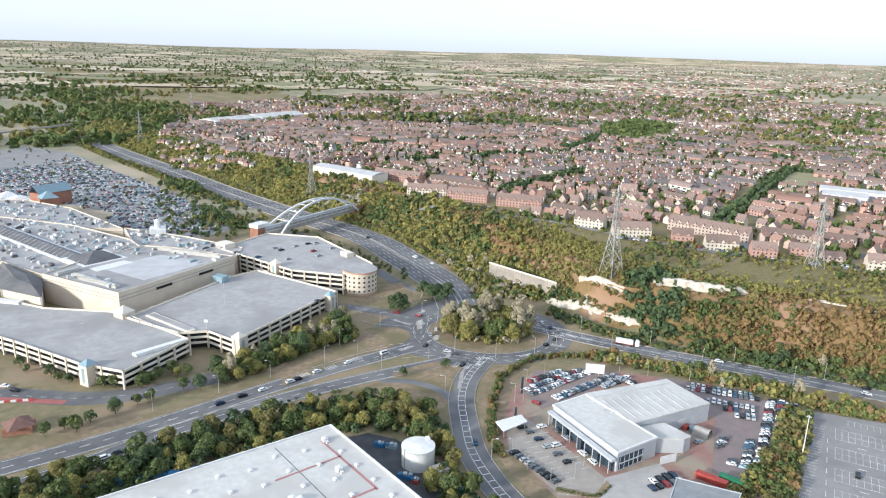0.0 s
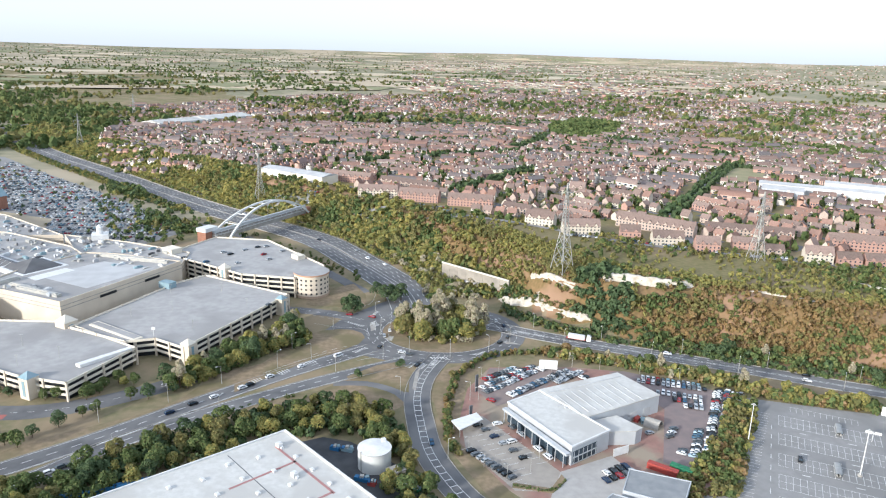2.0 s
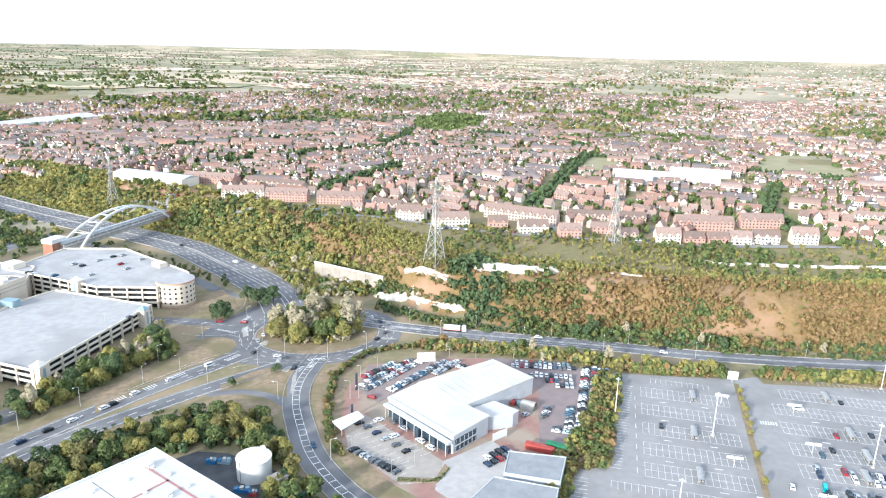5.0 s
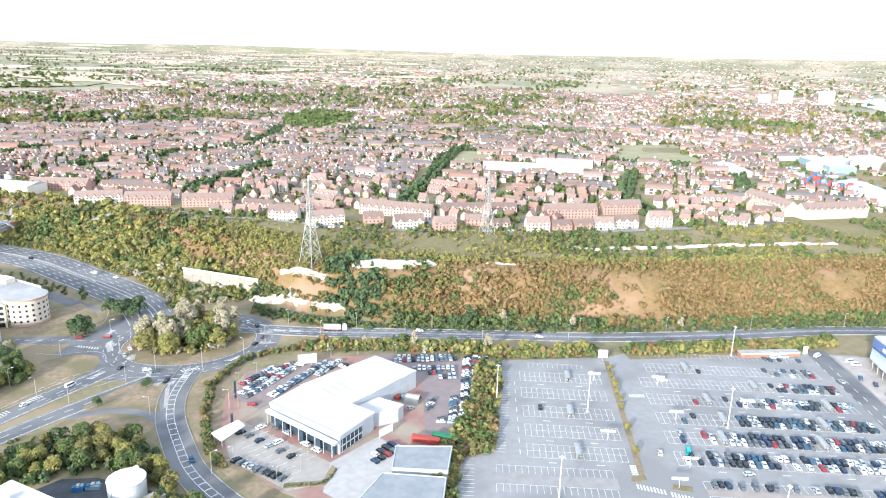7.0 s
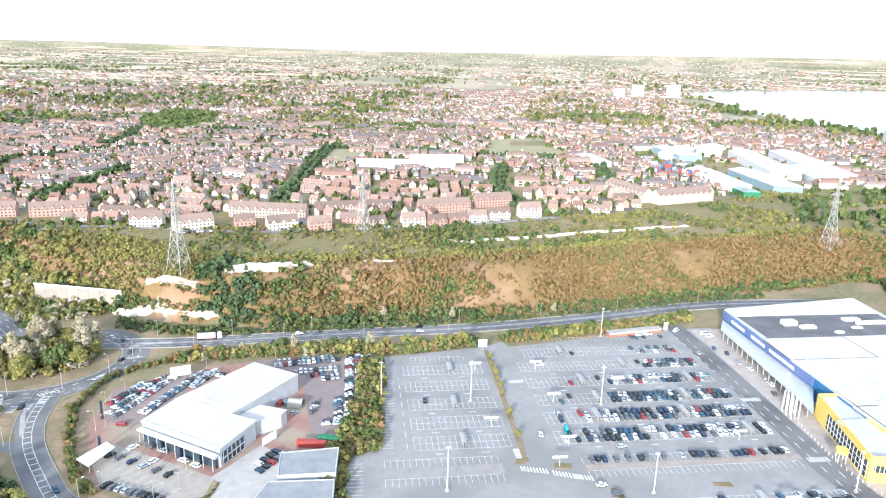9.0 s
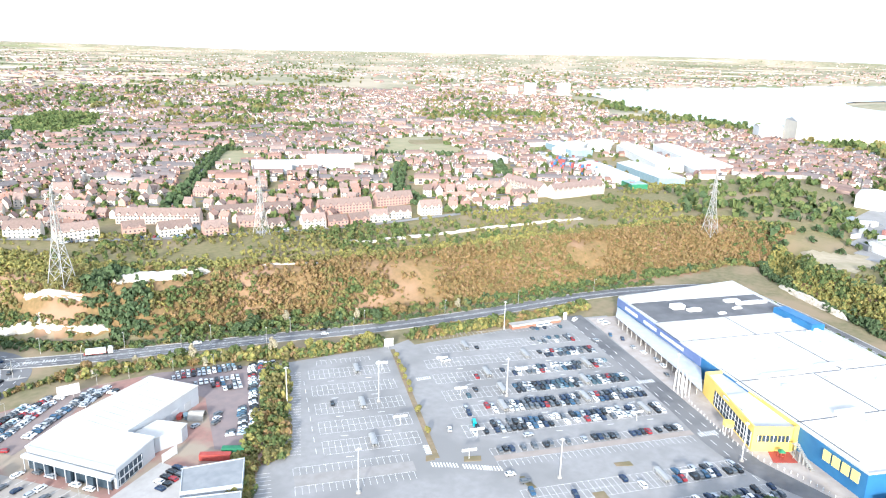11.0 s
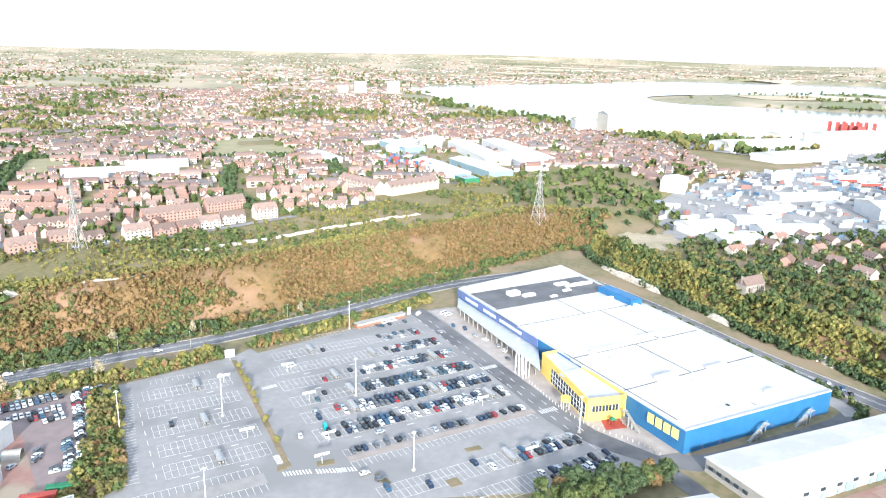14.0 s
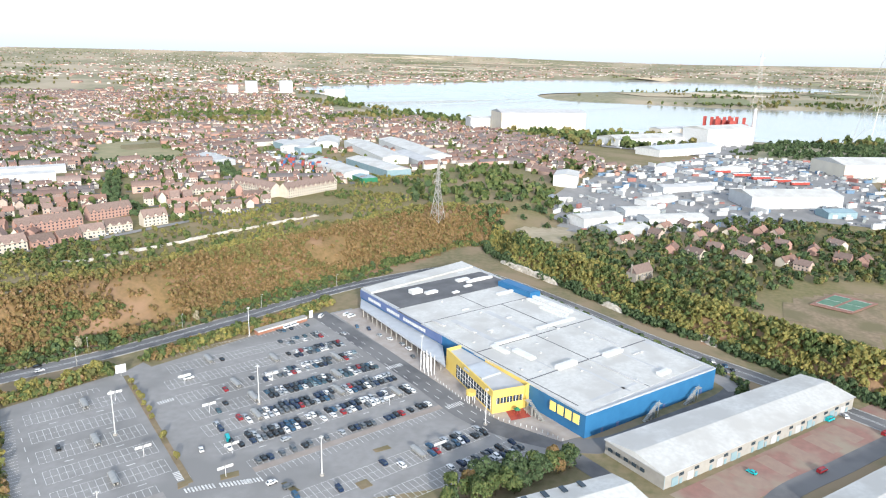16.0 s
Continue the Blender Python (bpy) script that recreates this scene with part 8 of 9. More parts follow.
g = np.random.default_rng(123)
for b_, gp, kp, sd in ((FARTOWN, 17, 0.55, 171), (MIDTOWN, 15, 0.5, 172), (MIDEAST, 14, 0.5, 173)):
    p_ = scatter(b_, gp, sd, kp)
    cl_ = wave(p_[:, 0], p_[:, 1], 110, 0.3) + 0.6 * g.normal(size=len(p_))
    p_, cl_ = p_[~inside(ESTATE, p_[:, 0], p_[:, 1])], cl_[~inside(ESTATE, p_[:, 0], p_[:, 1])]
    # green in place of dark leaf: haze over distant trees put into the colour
    thicket("suburb_trees", p_[cl_ > 0.0], (2.6, 5.4), LEAF["green"], "green trees among distant houses", SMALL, sd, True)
    thicket("suburb_trees", p_[(cl_ <= 0.1) & (cl_ > -0.5)], (2.0, 4.4), LEAF["olive"], "olive green trees among distant houses", SMALL, sd + 5, True)
# the far plain: houses by bearing and distance
n = 13000
dd = 3000 * (9.0 ** g.random(n))
aa = np.radians(g.uniform(-30, 100, n))
fx, fy = dd * np.sin(aa), dd * np.cos(aa)
clump = wave(fx, fy, 520, 0.2) + 0.5 * wave(fx, fy, 1900, 1.1)
ok = ((clump > -0.45) & (aa > 0.02) | (clump > 0.75)) & ~inside(RIVER, fx, fy) & ~inside([(2850, -700), (2850, 980), (4100, 980), (6300, -750)], fx, fy)
houses("plain_houses", fx[ok], fy[ok], g.uniform(0, 3.1, ok.sum()), g.uniform(10, 34, ok.sum()), g.uniform(9, 16, ok.sum()), g.uniform(5, 8, ok.sum()), "tiny pale houses on the far plain", PLAIN, far=True)
n = 34000
dd = 1250 * (14.0 ** g.random(n))
aa = np.radians(g.uniform(-42, 104, n))
tx, ty = dd * np.sin(aa), dd * np.cos(aa)
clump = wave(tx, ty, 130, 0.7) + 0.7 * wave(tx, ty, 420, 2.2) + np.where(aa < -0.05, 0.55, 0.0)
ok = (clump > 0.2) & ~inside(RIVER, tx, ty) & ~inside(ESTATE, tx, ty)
# paler leaf palettes stand in for haze over the far woods
thicket("far_woods", np.stack([tx, ty], 1)[ok & (clump > 0.55)], (5.0, 11.0), LEAF["green"], "distant woods and hedgerows in green leaf, lightened for haze", SMALL, 63, True)
thicket("far_woods", np.stack([tx, ty], 1)[ok & (clump <= 0.55)], (4.5, 10.0), LEAF["olive"], "distant trees and hedgerows in olive leaf, lightened for haze", SMALL, 64, True)
for b, sd in ((BARE[3], 65), ([(-520, 1300), (-420, 1010), (-900, 1700), (-1500, 2600), (-700, 1900)], 66), ([(560, 150), (800, 230), (700, 380), (600, 330), (575, 240)], 67), ([(94, 1850), (800, 1500), (682, 1230), (500, 1330), (240, 1420), (73, 1530)], 68), ([(-183, 1755), (94, 1850), (80, 1530), (-159, 1524)], 71), ([(237, 1048), (291, 1000), (450, 1250), (400, 1330)], 75), ([(600, 60), (640, 150), (760, 210), (900, 190), (1000, 220), (880, 330), (760, 380), (690, 380), (600, 300)], 72), ([(1240, -100), (1260, 50), (1460, 0), (1640, -60), (1700, -230), (1300, -240)], 73), ([(900, 330), (1000, 220), (1040, 260), (930, 400)], 74), ([(20, 1460), (300, 1460), (330, 1620), (30, 1640)], 69), ([(500, 1180), (640, 1060), (900, 1120), (760, 1260)], 70)):
    wp_ = scatter(b, {66: 10, 67: 10, 68: 12, 71: 12}.get(sd, 7 if sd < 72 else 9), sd, {66: 0.35, 68: 0.6, 71: 0.6, 67: 0.16, 72: 0.32}.get(sd, 0.8 if sd < 72 else 0.5))
    ragged = wave(wp_[:, 0], wp_[:, 1], 34, sd) + 0.5 * wave(wp_[:, 0], wp_[:, 1], 90, sd + 1.0) > -0.45
    thicket("wood", wp_[ragged], (3.0, 6.0), LEAF["dark" if sd % 2 and sd != 65 else "green"], "dense green wood with a lumpy canopy", SMALL, sd + 20, True)

# fields
fl = Shape()
g = np.random.default_rng(31)
for i in range(420):
    D, a = 3000 * (5.5 ** g.random()), math.radians(g.uniform(-34, 24) if i < 320 else g.uniform(60, 100))
    x, y, t = D * math.sin(a), D * math.cos(a), g.uniform(0, 3.1)
    w, h = g.uniform(60, 190) * (1 + D / 6000), g.uniform(50, 120) * (1 + D / 6000)
    if inside(RIVER, np.array([x]), np.array([y]))[0]:
        continue
    c, s = math.cos(t), math.sin(t)
    q = np.array([(x + c * u - s * v, y + s * u + c * v) for u, v in ((-w, -h), (w, -h * 0.8), (w * 0.9, h), (-w, h * 0.9))])
    X, Y, Z, k = near_far(q[:, 0], q[:, 1], land(q[:, 0], q[:, 1]) + 3)
    fl.face([(X[j], Y[j], Z[j]) for j in range(4)])
FIELDS = palette("stubble_fields", [(0.50, 0.41, 0.28), (0.42, 0.35, 0.24), (0.24, 0.24, 0.13), (0.55, 0.47, 0.34), (0.20, 0.21, 0.11), (0.46, 0.38, 0.27)])
tagged(fl.make("fields", FIELDS), "pale stubble and green fields on the plain", "fields", kind="stuff")
for b, lab in ((BARE[1], "olive"), (BARE[2], "olive")):
    z = land([q[0] for q in b], [q[1] for q in b])
    tagged(Shape().face([(x, y, h + 0.8) for (x, y), h in zip(b, z)]).make("playing_field", mat("mown_grass", (0.25, 0.235, 0.125), (0.31, 0.27, 0.16), 0.95, 0.05)), "mown green playing field with worn grass", "field", kind="structure")
# river
X, Y, Z, k = near_far(*spline(RIVER + RIVER[:1], 120).T, -1.0)
rv = np.stack([X, Y, Z], 1)
riv = bmesh.new()
vs = [riv.verts.new(p) for p in rv[:-1]]
edges = [riv.edges.new((vs[i], vs[(i + 1) % len(vs)])) for i in range(len(vs))]
bmesh.ops.triangle_fill(riv, edges=edges, use_beauty=True)
rme = bpy.data.meshes.new("river")
riv.to_mesh(rme)
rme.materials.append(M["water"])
tagged(new("river", rme), "broad pale river with a low island", "water", kind="structure")

# ---- chalk faces, wall, pylons ----
for line, high in CHALK:
    q = spline(line, 1.5)
    g = np.random.default_rng(int(abs(line[0][0]) * 7))
    n, rows_ = len(q), 5
    away = q / np.linalg.norm(q, axis=1)[:, None]
    rough_ = lambda k: np.convolve(g.normal(0, 1, n + 8), np.ones(k) / k, "same")[4 : 4 + n]
    taper = np.clip(np.minimum(np.arange(n), np.arange(n)[::-1]) / 4.0, 0.05, 1)
    foot_ = land(*q.T) - 1.0
    tall_ = np.clip(high * (1.0 + 0.28 * rough_(9)) + 0.35 * rough_(3), 0.8, high * 1.5) * np.sqrt(taper)
    v = [np.column_stack([q - away * 1.5, foot_ - 3])]
    for k in range(rows_ + 1):
        u = k / rows_
        v.append(np.column_stack([q + away * (u * 1.8 + 0.9 * rough_(3))[:, None], foot_ + tall_ * u]))
    v.append(np.column_stack([q + away * (3.5 + 1.5 * rough_(4))[:, None], foot_ + tall_ * 1.05]))
    v.append(np.column_stack([q + away * 8, land(*(q + away * 8).T) - 1.0]))
    m = len(v)
    v = np.concatenate(v)
    f = np.array([(k * n + i, k * n + i + 1, (k + 1) * n + i + 1, (k + 1) * n + i) for k in range(m - 1) for i in range(n - 1)])
    me = arrays("chalk_face", v, f[:, ::-1], M["chalk"])
    tagged(new("chalk_face", me), "bare white chalk face in the old pit", "chalk cliff", kind="structure")
weathered = mat("weathered_concrete", (0.31, 0.28, 0.24), (0.25, 0.225, 0.195), 0.95, 0.25, c3=(0.36, 0.325, 0.28), scale2=0.05)
rw = tagged(new("retaining_wall"), "long pale concrete retaining wall in the cutting", "wall", kind="structure")
w0, w1 = np.array((34, 487)), np.array((77, 447))
for i in range(8):
    p, q = w0 + (w1 - w0) * i / 8, w0 + (w1 - w0) * (i + 0.985) / 8
    part("panel", Shape().prism(ccw([tuple(p), tuple(q), (q[0] + 0.8, q[1] + 0.8), (p[0] + 0.8, p[1] + 0.8)]), -1, 12.5 - 0.15 * i), weathered, rw)
part("coping", Shape().beam((*w0, 12.7), (*w1, 11.6), 0.9), M["creampale"], rw)
sub = tagged(Shape().box((57, 466, 0), (15, 5, 4), -43).make("substation", M["concrete"]), "low grey building before the retaining wall", "substation")
part("roof", Shape().box((57, 466, 4), (15.6, 5.6, 0.3), -43), M["greyroof"], sub)


def pylon_kind(h, fat=1.0):
    """Lattice pylon with three pairs of arms."""
    p = tagged(new("pylon"), "tall grey lattice electricity pylon", "pylon", "pylons")
    half = lambda z: 4.6 * (1 - z / (h * 0.62)) + 0.85 if z < h * 0.55 else 1.35 * (1 - (z - h * 0.55) / (h * 0.45)) + 0.25
    zs = [0, h * 0.16, h * 0.3, h * 0.42, h * 0.55, h * 0.64, h * 0.73, h * 0.82, h * 0.91, h]
    for sx, sy in ((-1, -1), (1, -1), (1, 1), (-1, 1)):
        leg = Shape()
        leg.pole([(sx * half(z), sy * half(z), z) for z in zs], 0.42 * fat)
        part("leg", leg, M["steel"], p)
    br_ = Shape()
    for z0, z1 in zip(zs[:-1], zs[1:]):
        c = [(-1, -1), (1, -1), (1, 1), (-1, 1)]
        for i in range(4):
            (ax, ay), (bx, by) = c[i], c[(i + 1) % 4]
            br_.beam((ax * half(z0), ay * half(z0), z0), (bx * half(z1), by * half(z1), z1), 0.24 * fat)
            br_.beam((bx * half(z0), by * half(z0), z0), (ax * half(z1), ay * half(z1), z1), 0.24 * fat)
            br_.beam((ax * half(z1), ay * half(z1), z1), (bx * half(z1), by * half(z1), z1), 0.2 * fat)
    tagged(part("bracing", br_, M["steel"], p), kind="stuff")
    for z, ln in ((h * 0.66, 6.2), (h * 0.78, 7.4), (h * 0.9, 5.6)):
        for sx in (-1, 1):
            arm = Shape()
            for sy in (-1, 1):
                arm.beam((sx * half(z), sy * half(z), z), (sx * ln, 0, z + 0.4), 0.25 * fat)
                arm.beam((sx * half(z), sy * half(z), z + 2.2), (sx * ln, 0, z + 0.4), 0.2 * fat)
            arm.beam((sx * ln, 0, z + 0.4), (sx * ln, 0, z - 2.2), 0.3 * fat)
            part("cross_arm", arm, M["steel"], p)
    return p


py = pylon_kind(58, 0.85)
py.matrix_basis = pose(108, 429, float(land(108, 429)) - 0.5, 0, 0, 35)
for x, y, t, s in ((255, 462, 25, 0.86), (553, 255, -10, 0.95), (-141, 729, 40, 0.86), (-490, 1126, 40, 0.86), (-330, 1500, 20, 0.9), (-560, 1560, 30, 0.9)):
    copy_thing(py, pose(x, y, float(land(x, y)) - 0.5, 0, 0, t) @ Matrix.Diagonal((s, s, s, 1)))


# estate road and parking along the plateau's edge
er = Shape()
for ln, wd in (([(-30, 640), (40, 600), (100, 562), (170, 508), (240, 478), (320, 448), (400, 428), (500, 398)], 7), ([(-128, 712), (-85, 680), (-40, 650), (-20, 632)], 9), ([(-20, 624), (20, 600), (56, 578)], 26), ([(-130, 716), (-84, 690)], 26), ([(447, 912), (340, 746), (240, 596), (228, 486)], 8)):
    q_ = spline(ln, 6)
    a_, b_ = side(q_, wd / 2), side(q_, -wd / 2)
    for k in range(len(q_) - 1):
        er.face([(x, y, float(land(x, y)) + 0.45) for x, y in (a_[k], a_[k + 1], b_[k + 1], b_[k])])
tagged(er.make("estate_road", M["carpark"]), "grey road and parking along the estate's edge", "road", kind="structure")

# ---- school, sheds, works and the riverside ----
def shed(name, x, y, long, deep, tall, turn, wall, roof, label, category="shed", far=False, ribs=True):
    """A low-pitched shed: walls, roof in two falls, and a row of doors."""
    z = float(land(x, y))
    k = 1.0
    if far:
        X, Y, Z, K = near_far(x, y, z)
        x, y, z, k = float(X), float(Y), float(Z), float(K)
    b = tagged(new(name), label, category)
    b.matrix_basis = pose(x, y, z, 0, 0, turn) @ Matrix.Diagonal((k, k, k, 1))
    part("wall", Shape().box((0, 0, -1), (long, deep, tall + 1)), wall, b)
    r = Shape()
    e = tall + deep * 0.09
    for sy in (-1, 1):
        q = [(-long / 2 - 0.4, sy * (deep / 2 + 0.4), tall), (long / 2 + 0.4, sy * (deep / 2 + 0.4), tall), (long / 2 + 0.4, 0, e), (-long / 2 - 0.4, 0, e)]
        r.face(q if sy < 0 else q[::-1])
    for sx in (-1, 1):
        r.face([(sx * long / 2, -sx * deep / 2, tall), (sx * long / 2, sx * deep / 2, tall), (sx * long / 2, 0, e)])
    part("roof", r, roof, b)
    if ribs:
        for i in range(max(2, int(long / 14))):
            u = -long / 2 + 7 + i * 14
            if u < long / 2 - 3:
                part("door", Shape().box((u, -deep / 2 - 0.05, 0), (5, 0.3, min(5, tall * 0.7))), M["greyroof"], b)
    return b


shed("school", 452, 712, 118, 20, 9, -31, M["white"], M["greyroof"], "long white school building with a flat roof", "school")
shed("school_hall", 405, 700, 40, 26, 8, -31, M["silver"], M["greyroof"], "silver school hall with a curved roof", "school")
shed("school_wing", 520, 745, 70, 18, 8, -31, M["white"], M["greyroof"], "pale school wing behind the main building", "school")
cr = house(575, 408, -0.2, 66, 14, 8.5, "cream rendered", "brown", group="terraces along the estate's edge", word="apartment block")
cr = house(549, 452, 1.31, 64, 13, 8.5, "cream rendered", "brown", group="terraces along the estate's edge", word="apartment block")
for i, (x, y, l0, w0_, h0, t, wl, rf, lab) in enumerate((
    (700, 455, 108, 30, 9, 57, "white", "whiteroof", "white industrial shed near the estate"),
    (748, 428, 112, 32, 9, 57, "teal", "whiteroof", "pale shed with teal walls near the estate"),
    (890, 515, 200, 36, 10, 47, "white", "whiteroof", "large white warehouse beside the railway"),
    (945, 480, 210, 40, 10, 47, "white", "whiteroof", "large white warehouse beside the railway"),
    (860, 430, 110, 28, 8, 47, "silver", "greyroof", "grey shed beside the railway"),
    (868, 635, 92, 34, 9, 62, "teal", "greyroof", "pale blue shed among stacked containers"),
    (-105, 762, 92, 24, 8, -38, "creampale", "greyroof", "long cream building behind the cutting"),
    (-430, 1400, 110, 50, 9, 60, "white", "whiteroof", "white retail shed beyond the estate"),
    (-370, 1520, 130, 60, 9, 60, "white", "whiteroof", "white retail shed beyond the estate"),
    (700, 640, 70, 26, 7, 62, "silver", "greyroof", "grey shed behind the estate"),
    (880, 640, 90, 36, 9, 25, "silver", "whiteroof", "pale shed in the works area"),
    (960, 640, 90, 34, 9, 30, "white", "whiteroof", "pale shed in the works area"),
    (668, 400, 34, 18, 6, 57, "green", "teal", "small green shed by the railway"),
    (625, 130, 44, 24, 8, -38, "white", "whiteroof", "white depot shed with roller doors"),
    (605, 101, 40, 22, 6, -38, "silver", "whiteroof", "low pale depot shed"),
    (662, 67, 60, 22, 7, -52, "white", "whiteroof", "white depot shed with roller doors"),
    (684, 102, 36, 20, 6, -52, "white", "whiteroof", "small white depot shed"),
    (800, -28, 100, 44, 12, -58, "silver", "whiteroof", "large pale warehouse in the depot area"),
    (763, -73, 30, 20, 6, -58, "teal", "teal", "teal open-sided shed in the depot area"),
    (1110, -150, 160, 70, 18, -58, "creampale", "whiteroof", "very large beige distribution shed"),
    (781, 199, 40, 26, 12, 10, "white", "whiteroof", "white rounded works building"),
    (940, 110, 40, 22, 9, 0, "white", "whiteroof", "white works building near the depots"),
    (1010, 40, 60, 16, 6, -40, "white", "whiteroof", "long pale works shed"),
    (818, 74, 70, 18, 6, -45, "silver", "greyroof", "long grey works shed with doors"),
    (744, 93, 50, 16, 5, -30, "white", "whiteroof", "low pale works shed"),
    (1215, 125, 150, 50, 12, -33, "white", "silver", "long pale riverside shed"),
    (1330, 200, 170, 60, 14, -38, "white", "whiteroof", "long pale riverside shed"),
    (1408, 78, 130, 56, 32, -34, "white", "whiteroof", "tall white riverside factory"),
    (1478, 448, 190, 70, 42, -51, "creampale", "greyroof", "huge pale riverside hall"),
    (1455, 570, 60, 40, 24, -51, "white", "whiteroof", "pale block beside the riverside hall"),
    (1575, 172, 120, 34, 34, -38, "creampale", "greyroof", "beige multi-storey riverside works"),
    (1540, 260, 60, 24, 20, -60, "white", "greyroof", "pale riverside works with flat roof"))):
    shed("works_shed", x, y, l0, w0_, h0, t, M[wl], M[rf], lab, "industrial shed")
for x, y, l0, h0 in ((2350, 1937, 46, 46), (2468, 1852, 52, 48), (2300, 1990, 40, 30), (2600, 1700, 90, 26)):
    shed("tower_block", x, y, l0, 24, h0, -40, M["white"], M["greyroof"], "far white tower block near the river", "tower block", far=True, ribs=False)
dk = tagged(new("dockside_plant"), "bright red and white dockside plant frames", "plant")
for i in range(9):
    X, Y = 1482 + (i % 3) * 17 + 12 * (i // 3), 84 - (i % 3) * 22 + (i // 3) * 14
    part("frame", Shape().box((X, Y, 0), (16, 12, 40 + 7 * ((i * 5) % 3)), 20).box((X, Y, 40), (6, 6, 20), 0), M["red"], dk)
part("chimney", Shape().tube((1525, 22, 0), 4, 78, 12, r2=3), M["white"], dk)
tall_py = pylon_kind(54, 0.22)
tall_py.matrix_basis = pose(2690, 40, 0, 0, 0, 20) @ Matrix.Diagonal((3.9, 3.9, 3.9, 1))
for x, y, h in ((1760, -226, 100),):
    c = copy_thing(tall_py, pose(x, y, 0, 0, 0, 20) @ Matrix.Diagonal((h / 54,) * 3 + (1,)))
# stacked containers in the works area and a row of red trailers in the depots
for i, (x, y) in enumerate([(689, 524), (718, 532), (701, 506), (696, 488), (707, 485), (703, 469), (745, 559), (741, 499)]):
    stack = tagged(new("container_stack"), "stack of red and blue shipping containers" if i % 2 else "stack of blue and red shipping containers", "containers", "container stacks in the works area")
    stack.matrix_basis = pose(x, y, float(land(x, y)), 0, 0, 30)
    for k in range(4):
        for e in range(2):
            part("container", Shape().box((0, e * 2.9 - 1.4, k * 2.7), (12.2, 2.6, 2.6)), M["red"] if (i + k + e) % 3 else M["blue"], stack)
for i, (x, y) in enumerate([(983, 45), (968, 20), (954, -3), (944, -26), (933, -46)]):
    trailer = tagged(new("trailer_row"), "red trailer with a white roof in the depots", "trailer", "red trailers in the depots")
    trailer.matrix_basis = pose(x, y, float(land(x, y)), 0, 0, -55)
    part("box_body", Shape().box((0, 0, 1.0), (24, 5, 3.2)), M["red"], trailer)
    part("roof", Shape().box((0, 0, 4.2), (24.4, 5.3, 0.25)), M["white"], trailer)
    for u in (-9, -7.5, 8):
        part("wheel", Shape().box((u, 0, 0), (1.0, 4.6, 1.0)), M["tyre"], trailer)
# rows of containers and trailers, vehicles in the depots
g = np.random.default_rng(91)
lots = [[(585, 150), (600, 88), (640, 45), (690, 0), (735, -60), (720, -120), (1100, -170), (1222, -61), (1200, 79), (907, 175), (700, 195)], [(700, 510), (780, 500), (850, 600), (840, 660), (800, 670)], [(1190, 70), (1240, 320), (1380, 420), (1440, 380), (1540, 210), (1480, 20), (1300, 20)]]
box_pal = palette("depot_boxes", [(0.60, 0.60, 0.59), (0.45, 0.45, 0.44), (0.62, 0.62, 0.61), (0.22, 0.25, 0.28), (0.30, 0.14, 0.12), (0.58, 0.57, 0.55), (0.34, 0.36, 0.35), (0.26, 0.26, 0.26), (0.64, 0.64, 0.63), (0.15, 0.16, 0.17), (0.14, 0.22, 0.32), (0.50, 0.49, 0.46)], 0.6)
bx = Shape()
for lot in lots:
    p = scatter(lot, 9 if lot[0][0] < 1100 else 17, 92, 0.4)
    for x, y in p:
        l0, h0 = (g.uniform(4, 6), 1.6) if g.random() < 0.6 else (g.uniform(8, 14), g.uniform(2.6, 5))
        bx.box((x, y, float(land(x, y)) - 0.5), (l0, 2.4, h0 + 0.5), g.choice([-40, 50, -55, -10]))
tagged(bx.make("depot_vehicles", box_pal), "lorries, vans and containers parked in the depots", "vehicles", kind="stuff")
for lot in lots:
    yd = Shape()
    gx_, gy_ = np.meshgrid(np.arange(560, 1560, 12), np.arange(-130, 720, 12))
    okk = inside(lot, gx_ + 6, gy_ + 6)
    for X, Y in zip(gx_[okk], gy_[okk]):
        yd.face([(a_, b_, float(land(a_, b_)) + (0.25 if lot[0][0] < 1100 else 1.2)) for a_, b_ in ((X, Y), (X + 12, Y), (X + 12, Y + 12), (X, Y + 12))])
    tagged(yd.make("depot_yard", M["carpark"]), "grey hardstanding of the depots", "yard", kind="structure")
# field, park and church on the plateau behind the store
for b, m_, lab in ((FIELD, mat("stubble_grass", (0.38, 0.32, 0.23), (0.31, 0.265, 0.18), 0.95, 0.2, c3=(0.27, 0.24, 0.15), scale2=0.04), "flat dry grass field above the cliff"), (PARK, M["dry"], "dry park grass with courts")):
    gx_, gy_ = np.meshgrid(np.arange(380, 640, 6), np.arange(-150, 260, 6))
    okk = inside(b, gx_ + 3, gy_ + 3)
    pf = Shape()
    for X, Y in zip(gx_[okk], gy_[okk]):
        pf.face([(a_, b_, float(land(a_, b_)) + 0.2) for a_, b_ in ((X, Y), (X + 6, Y), (X + 6, Y + 6), (X, Y + 6))])
    tagged(pf.make("grass_field", m_), lab, "field", kind="structure")
CT = [np.array(q, float) for q in [(465, -39), (497, -55), (487, -78), (458, -61)]]
ct = patch("tennis_court", [tuple(q) for q in CT], 0.1, mat("court_surround", (0.24, 0.13, 0.10), (0.28, 0.16, 0.12), 0.9, 0.3), "two green tennis courts with a red surround on the park", "court")
ct.location.z = float(land(*np.mean(CT, axis=0))) + 0.75
green_ = mat("court_green", (0.10, 0.19, 0.13), (0.13, 0.22, 0.15), 0.9, 0.3)
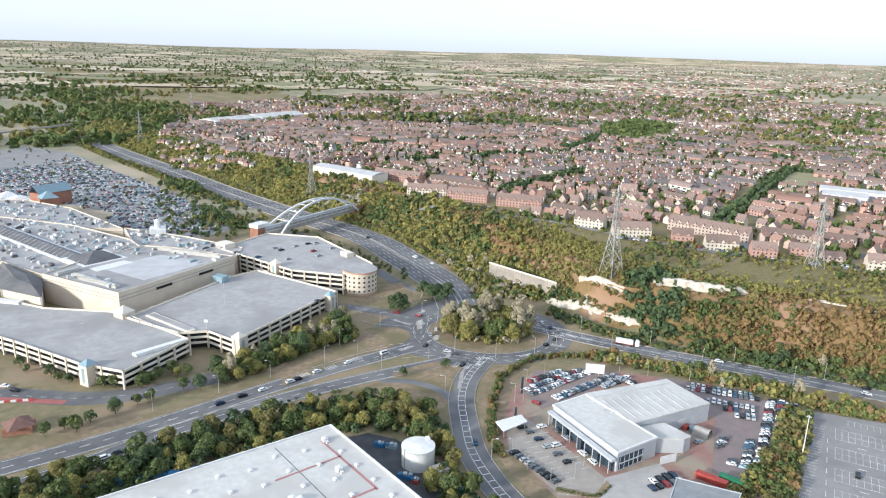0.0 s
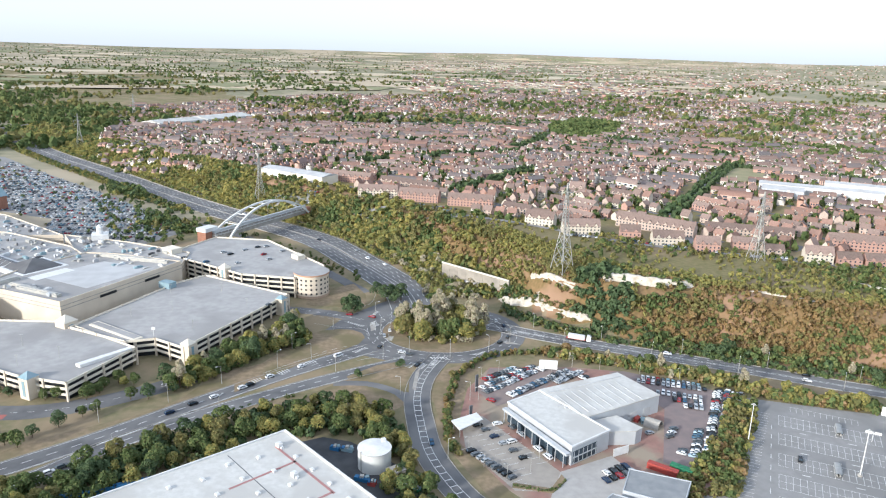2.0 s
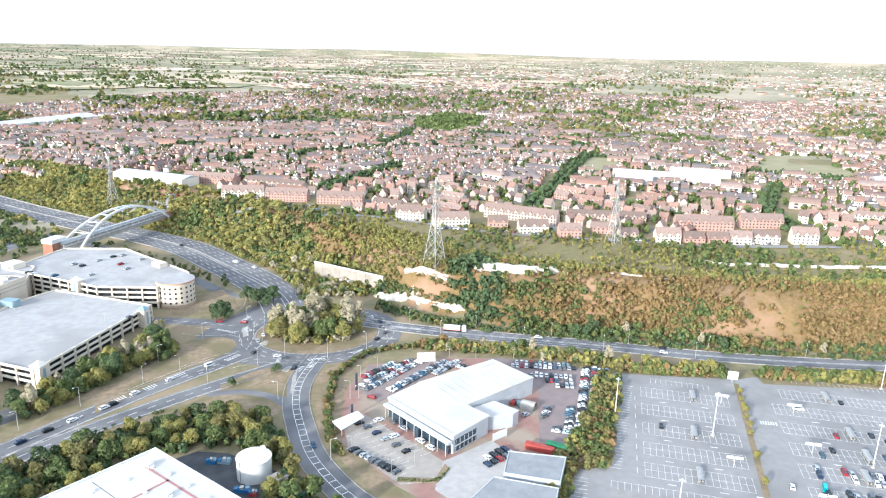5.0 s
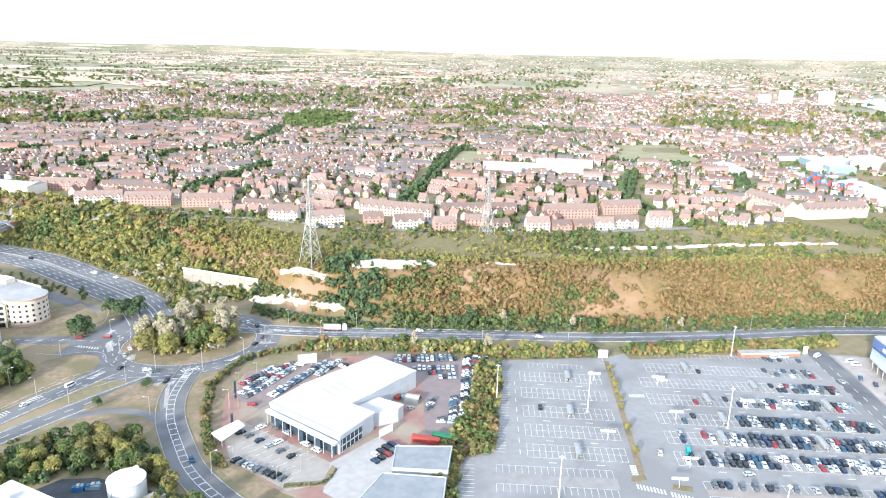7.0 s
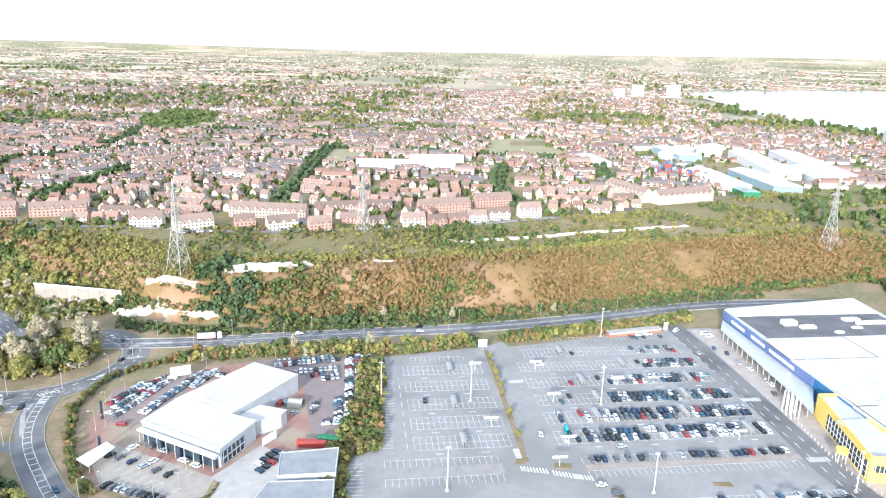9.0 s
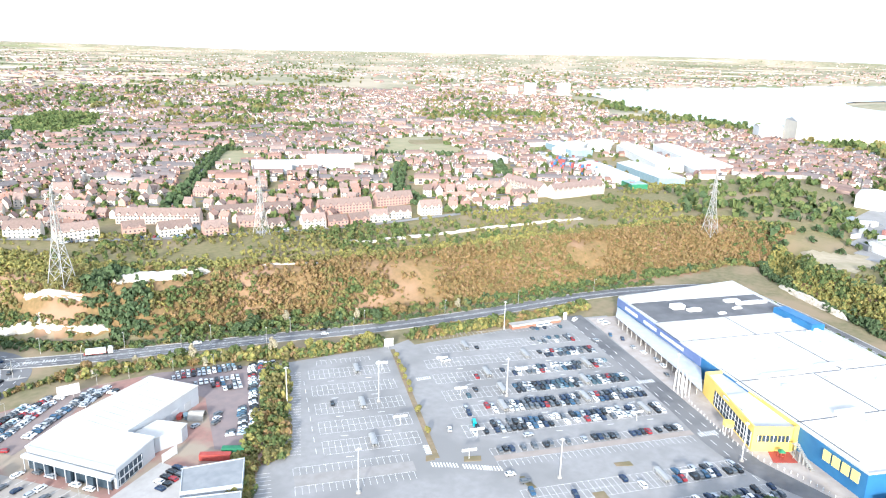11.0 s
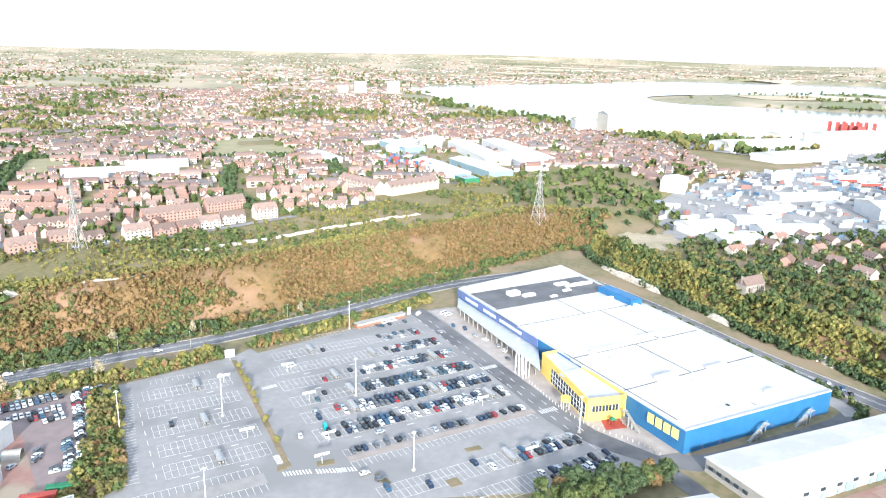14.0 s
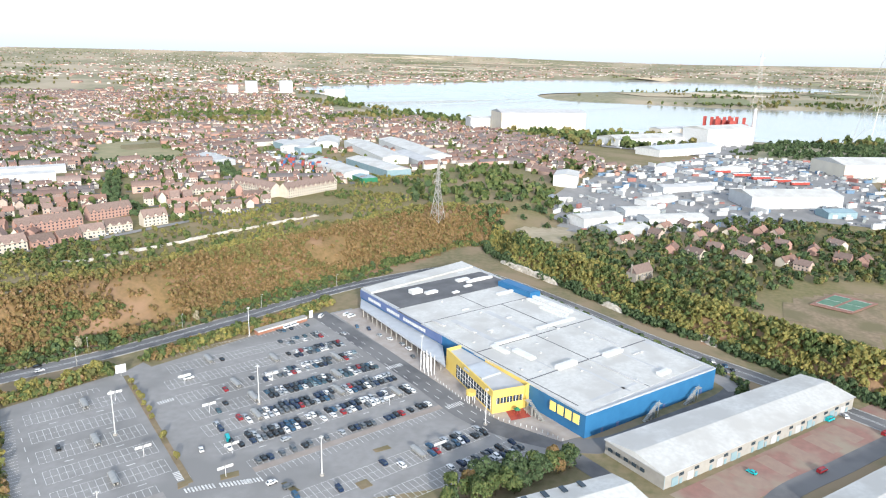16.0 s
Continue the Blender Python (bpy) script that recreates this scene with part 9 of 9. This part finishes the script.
for u0, u1 in ((0.06, 0.46), (0.54, 0.94)):
    q = [CT[0] + (CT[1] - CT[0]) * v + ((CT[3] - CT[0]) * (1 - v) + (CT[2] - CT[1]) * v) * u for u, v in ((u0, 0.14), (u1, 0.14), (u1, 0.86), (u0, 0.86))]
    part("playing_surface", Shape().prism(ccw(q), 0.1, 0.16), green_, ct, "green court surface")
    for v in (0.14, 0.5, 0.86):
        e0, e1 = [CT[0] + (CT[1] - CT[0]) * v + ((CT[3] - CT[0]) * (1 - v) + (CT[2] - CT[1]) * v) * u for u in (u0, u1)]
        part("court_line", Shape().beam((*e0, 0.17), (*e1, 0.17), 0.15), M["paint"], ct)
ch = tagged(new("stone_church"), "small grey stone church with a steep roof", "church")
ch.matrix_basis = pose(472, 65, float(land(472, 65)), 0, 0, -28)
part("nave", Shape().box((0, 0, -1), (18, 8, 6)), weathered, ch)
for sx in (-6, -2, 2, 6):
    for sy in (-1, 1):
        part("window", Shape().box((sx, sy * 4.0, 1.2), (1.0, 0.15, 2.6)), M["glass"], ch)
        part("buttress", Shape().box((sx + 2, sy * 4.4, -1), (0.7, 0.9, 4.6)), weathered, ch)
part("porch", Shape().box((-4, -5.2, -1), (3.2, 2.6, 4.2)).prism([(-5.8, -6.7), (-2.2, -6.7), (-2.2, -4.0), (-5.8, -4.0)], 3.2, 3.5), weathered, ch)
nv_ = Shape()
for sy in (-1, 1):
    q = [(-9.3, sy * 4.4, 5), (9.3, sy * 4.4, 5), (9.3, 0, 10), (-9.3, 0, 10)]
    nv_.face(q if sy < 0 else q[::-1])
for sx in (-1, 1):
    nv_.face([(sx * 9, -sx * 4, 5), (sx * 9, sx * 4, 5), (sx * 9, 0, 9.8)])
part("roof", nv_, TILES["brown"], ch)
part("gable_coping", Shape().box((9.1, 0, 5), (0.6, 1.0, 6)).box((-9.1, 0, 5), (0.6, 1.0, 6)), weathered, ch)
yard_ = scatter([(478, 112), (500, 140), (530, 118), (520, 60), (500, 10), (470, -10), (440, -10), (440, 14), (462, 60)], 7, 96, 0.72)
yard_ = yard_[(np.hypot(yard_[:, 0] - 472, yard_[:, 1] - 65) > 14) & ~inside(FIELD, yard_[:, 0], yard_[:, 1])]
for k_, (lf_, lab_) in enumerate((("dark", "dark trees round the churchyard"), ("green", "green trees round the churchyard"), ("olive", "olive trees round the churchyard"))):
    thicket("churchyard_trees", yard_[k_::3], (2.4, 4.6), LEAF[lf_], lab_, BUSH, 97 + k_)
for t_ in TREES:
    for o_ in list(t_.children):
        bpy.data.objects.remove(o_)
    bpy.data.objects.remove(t_)
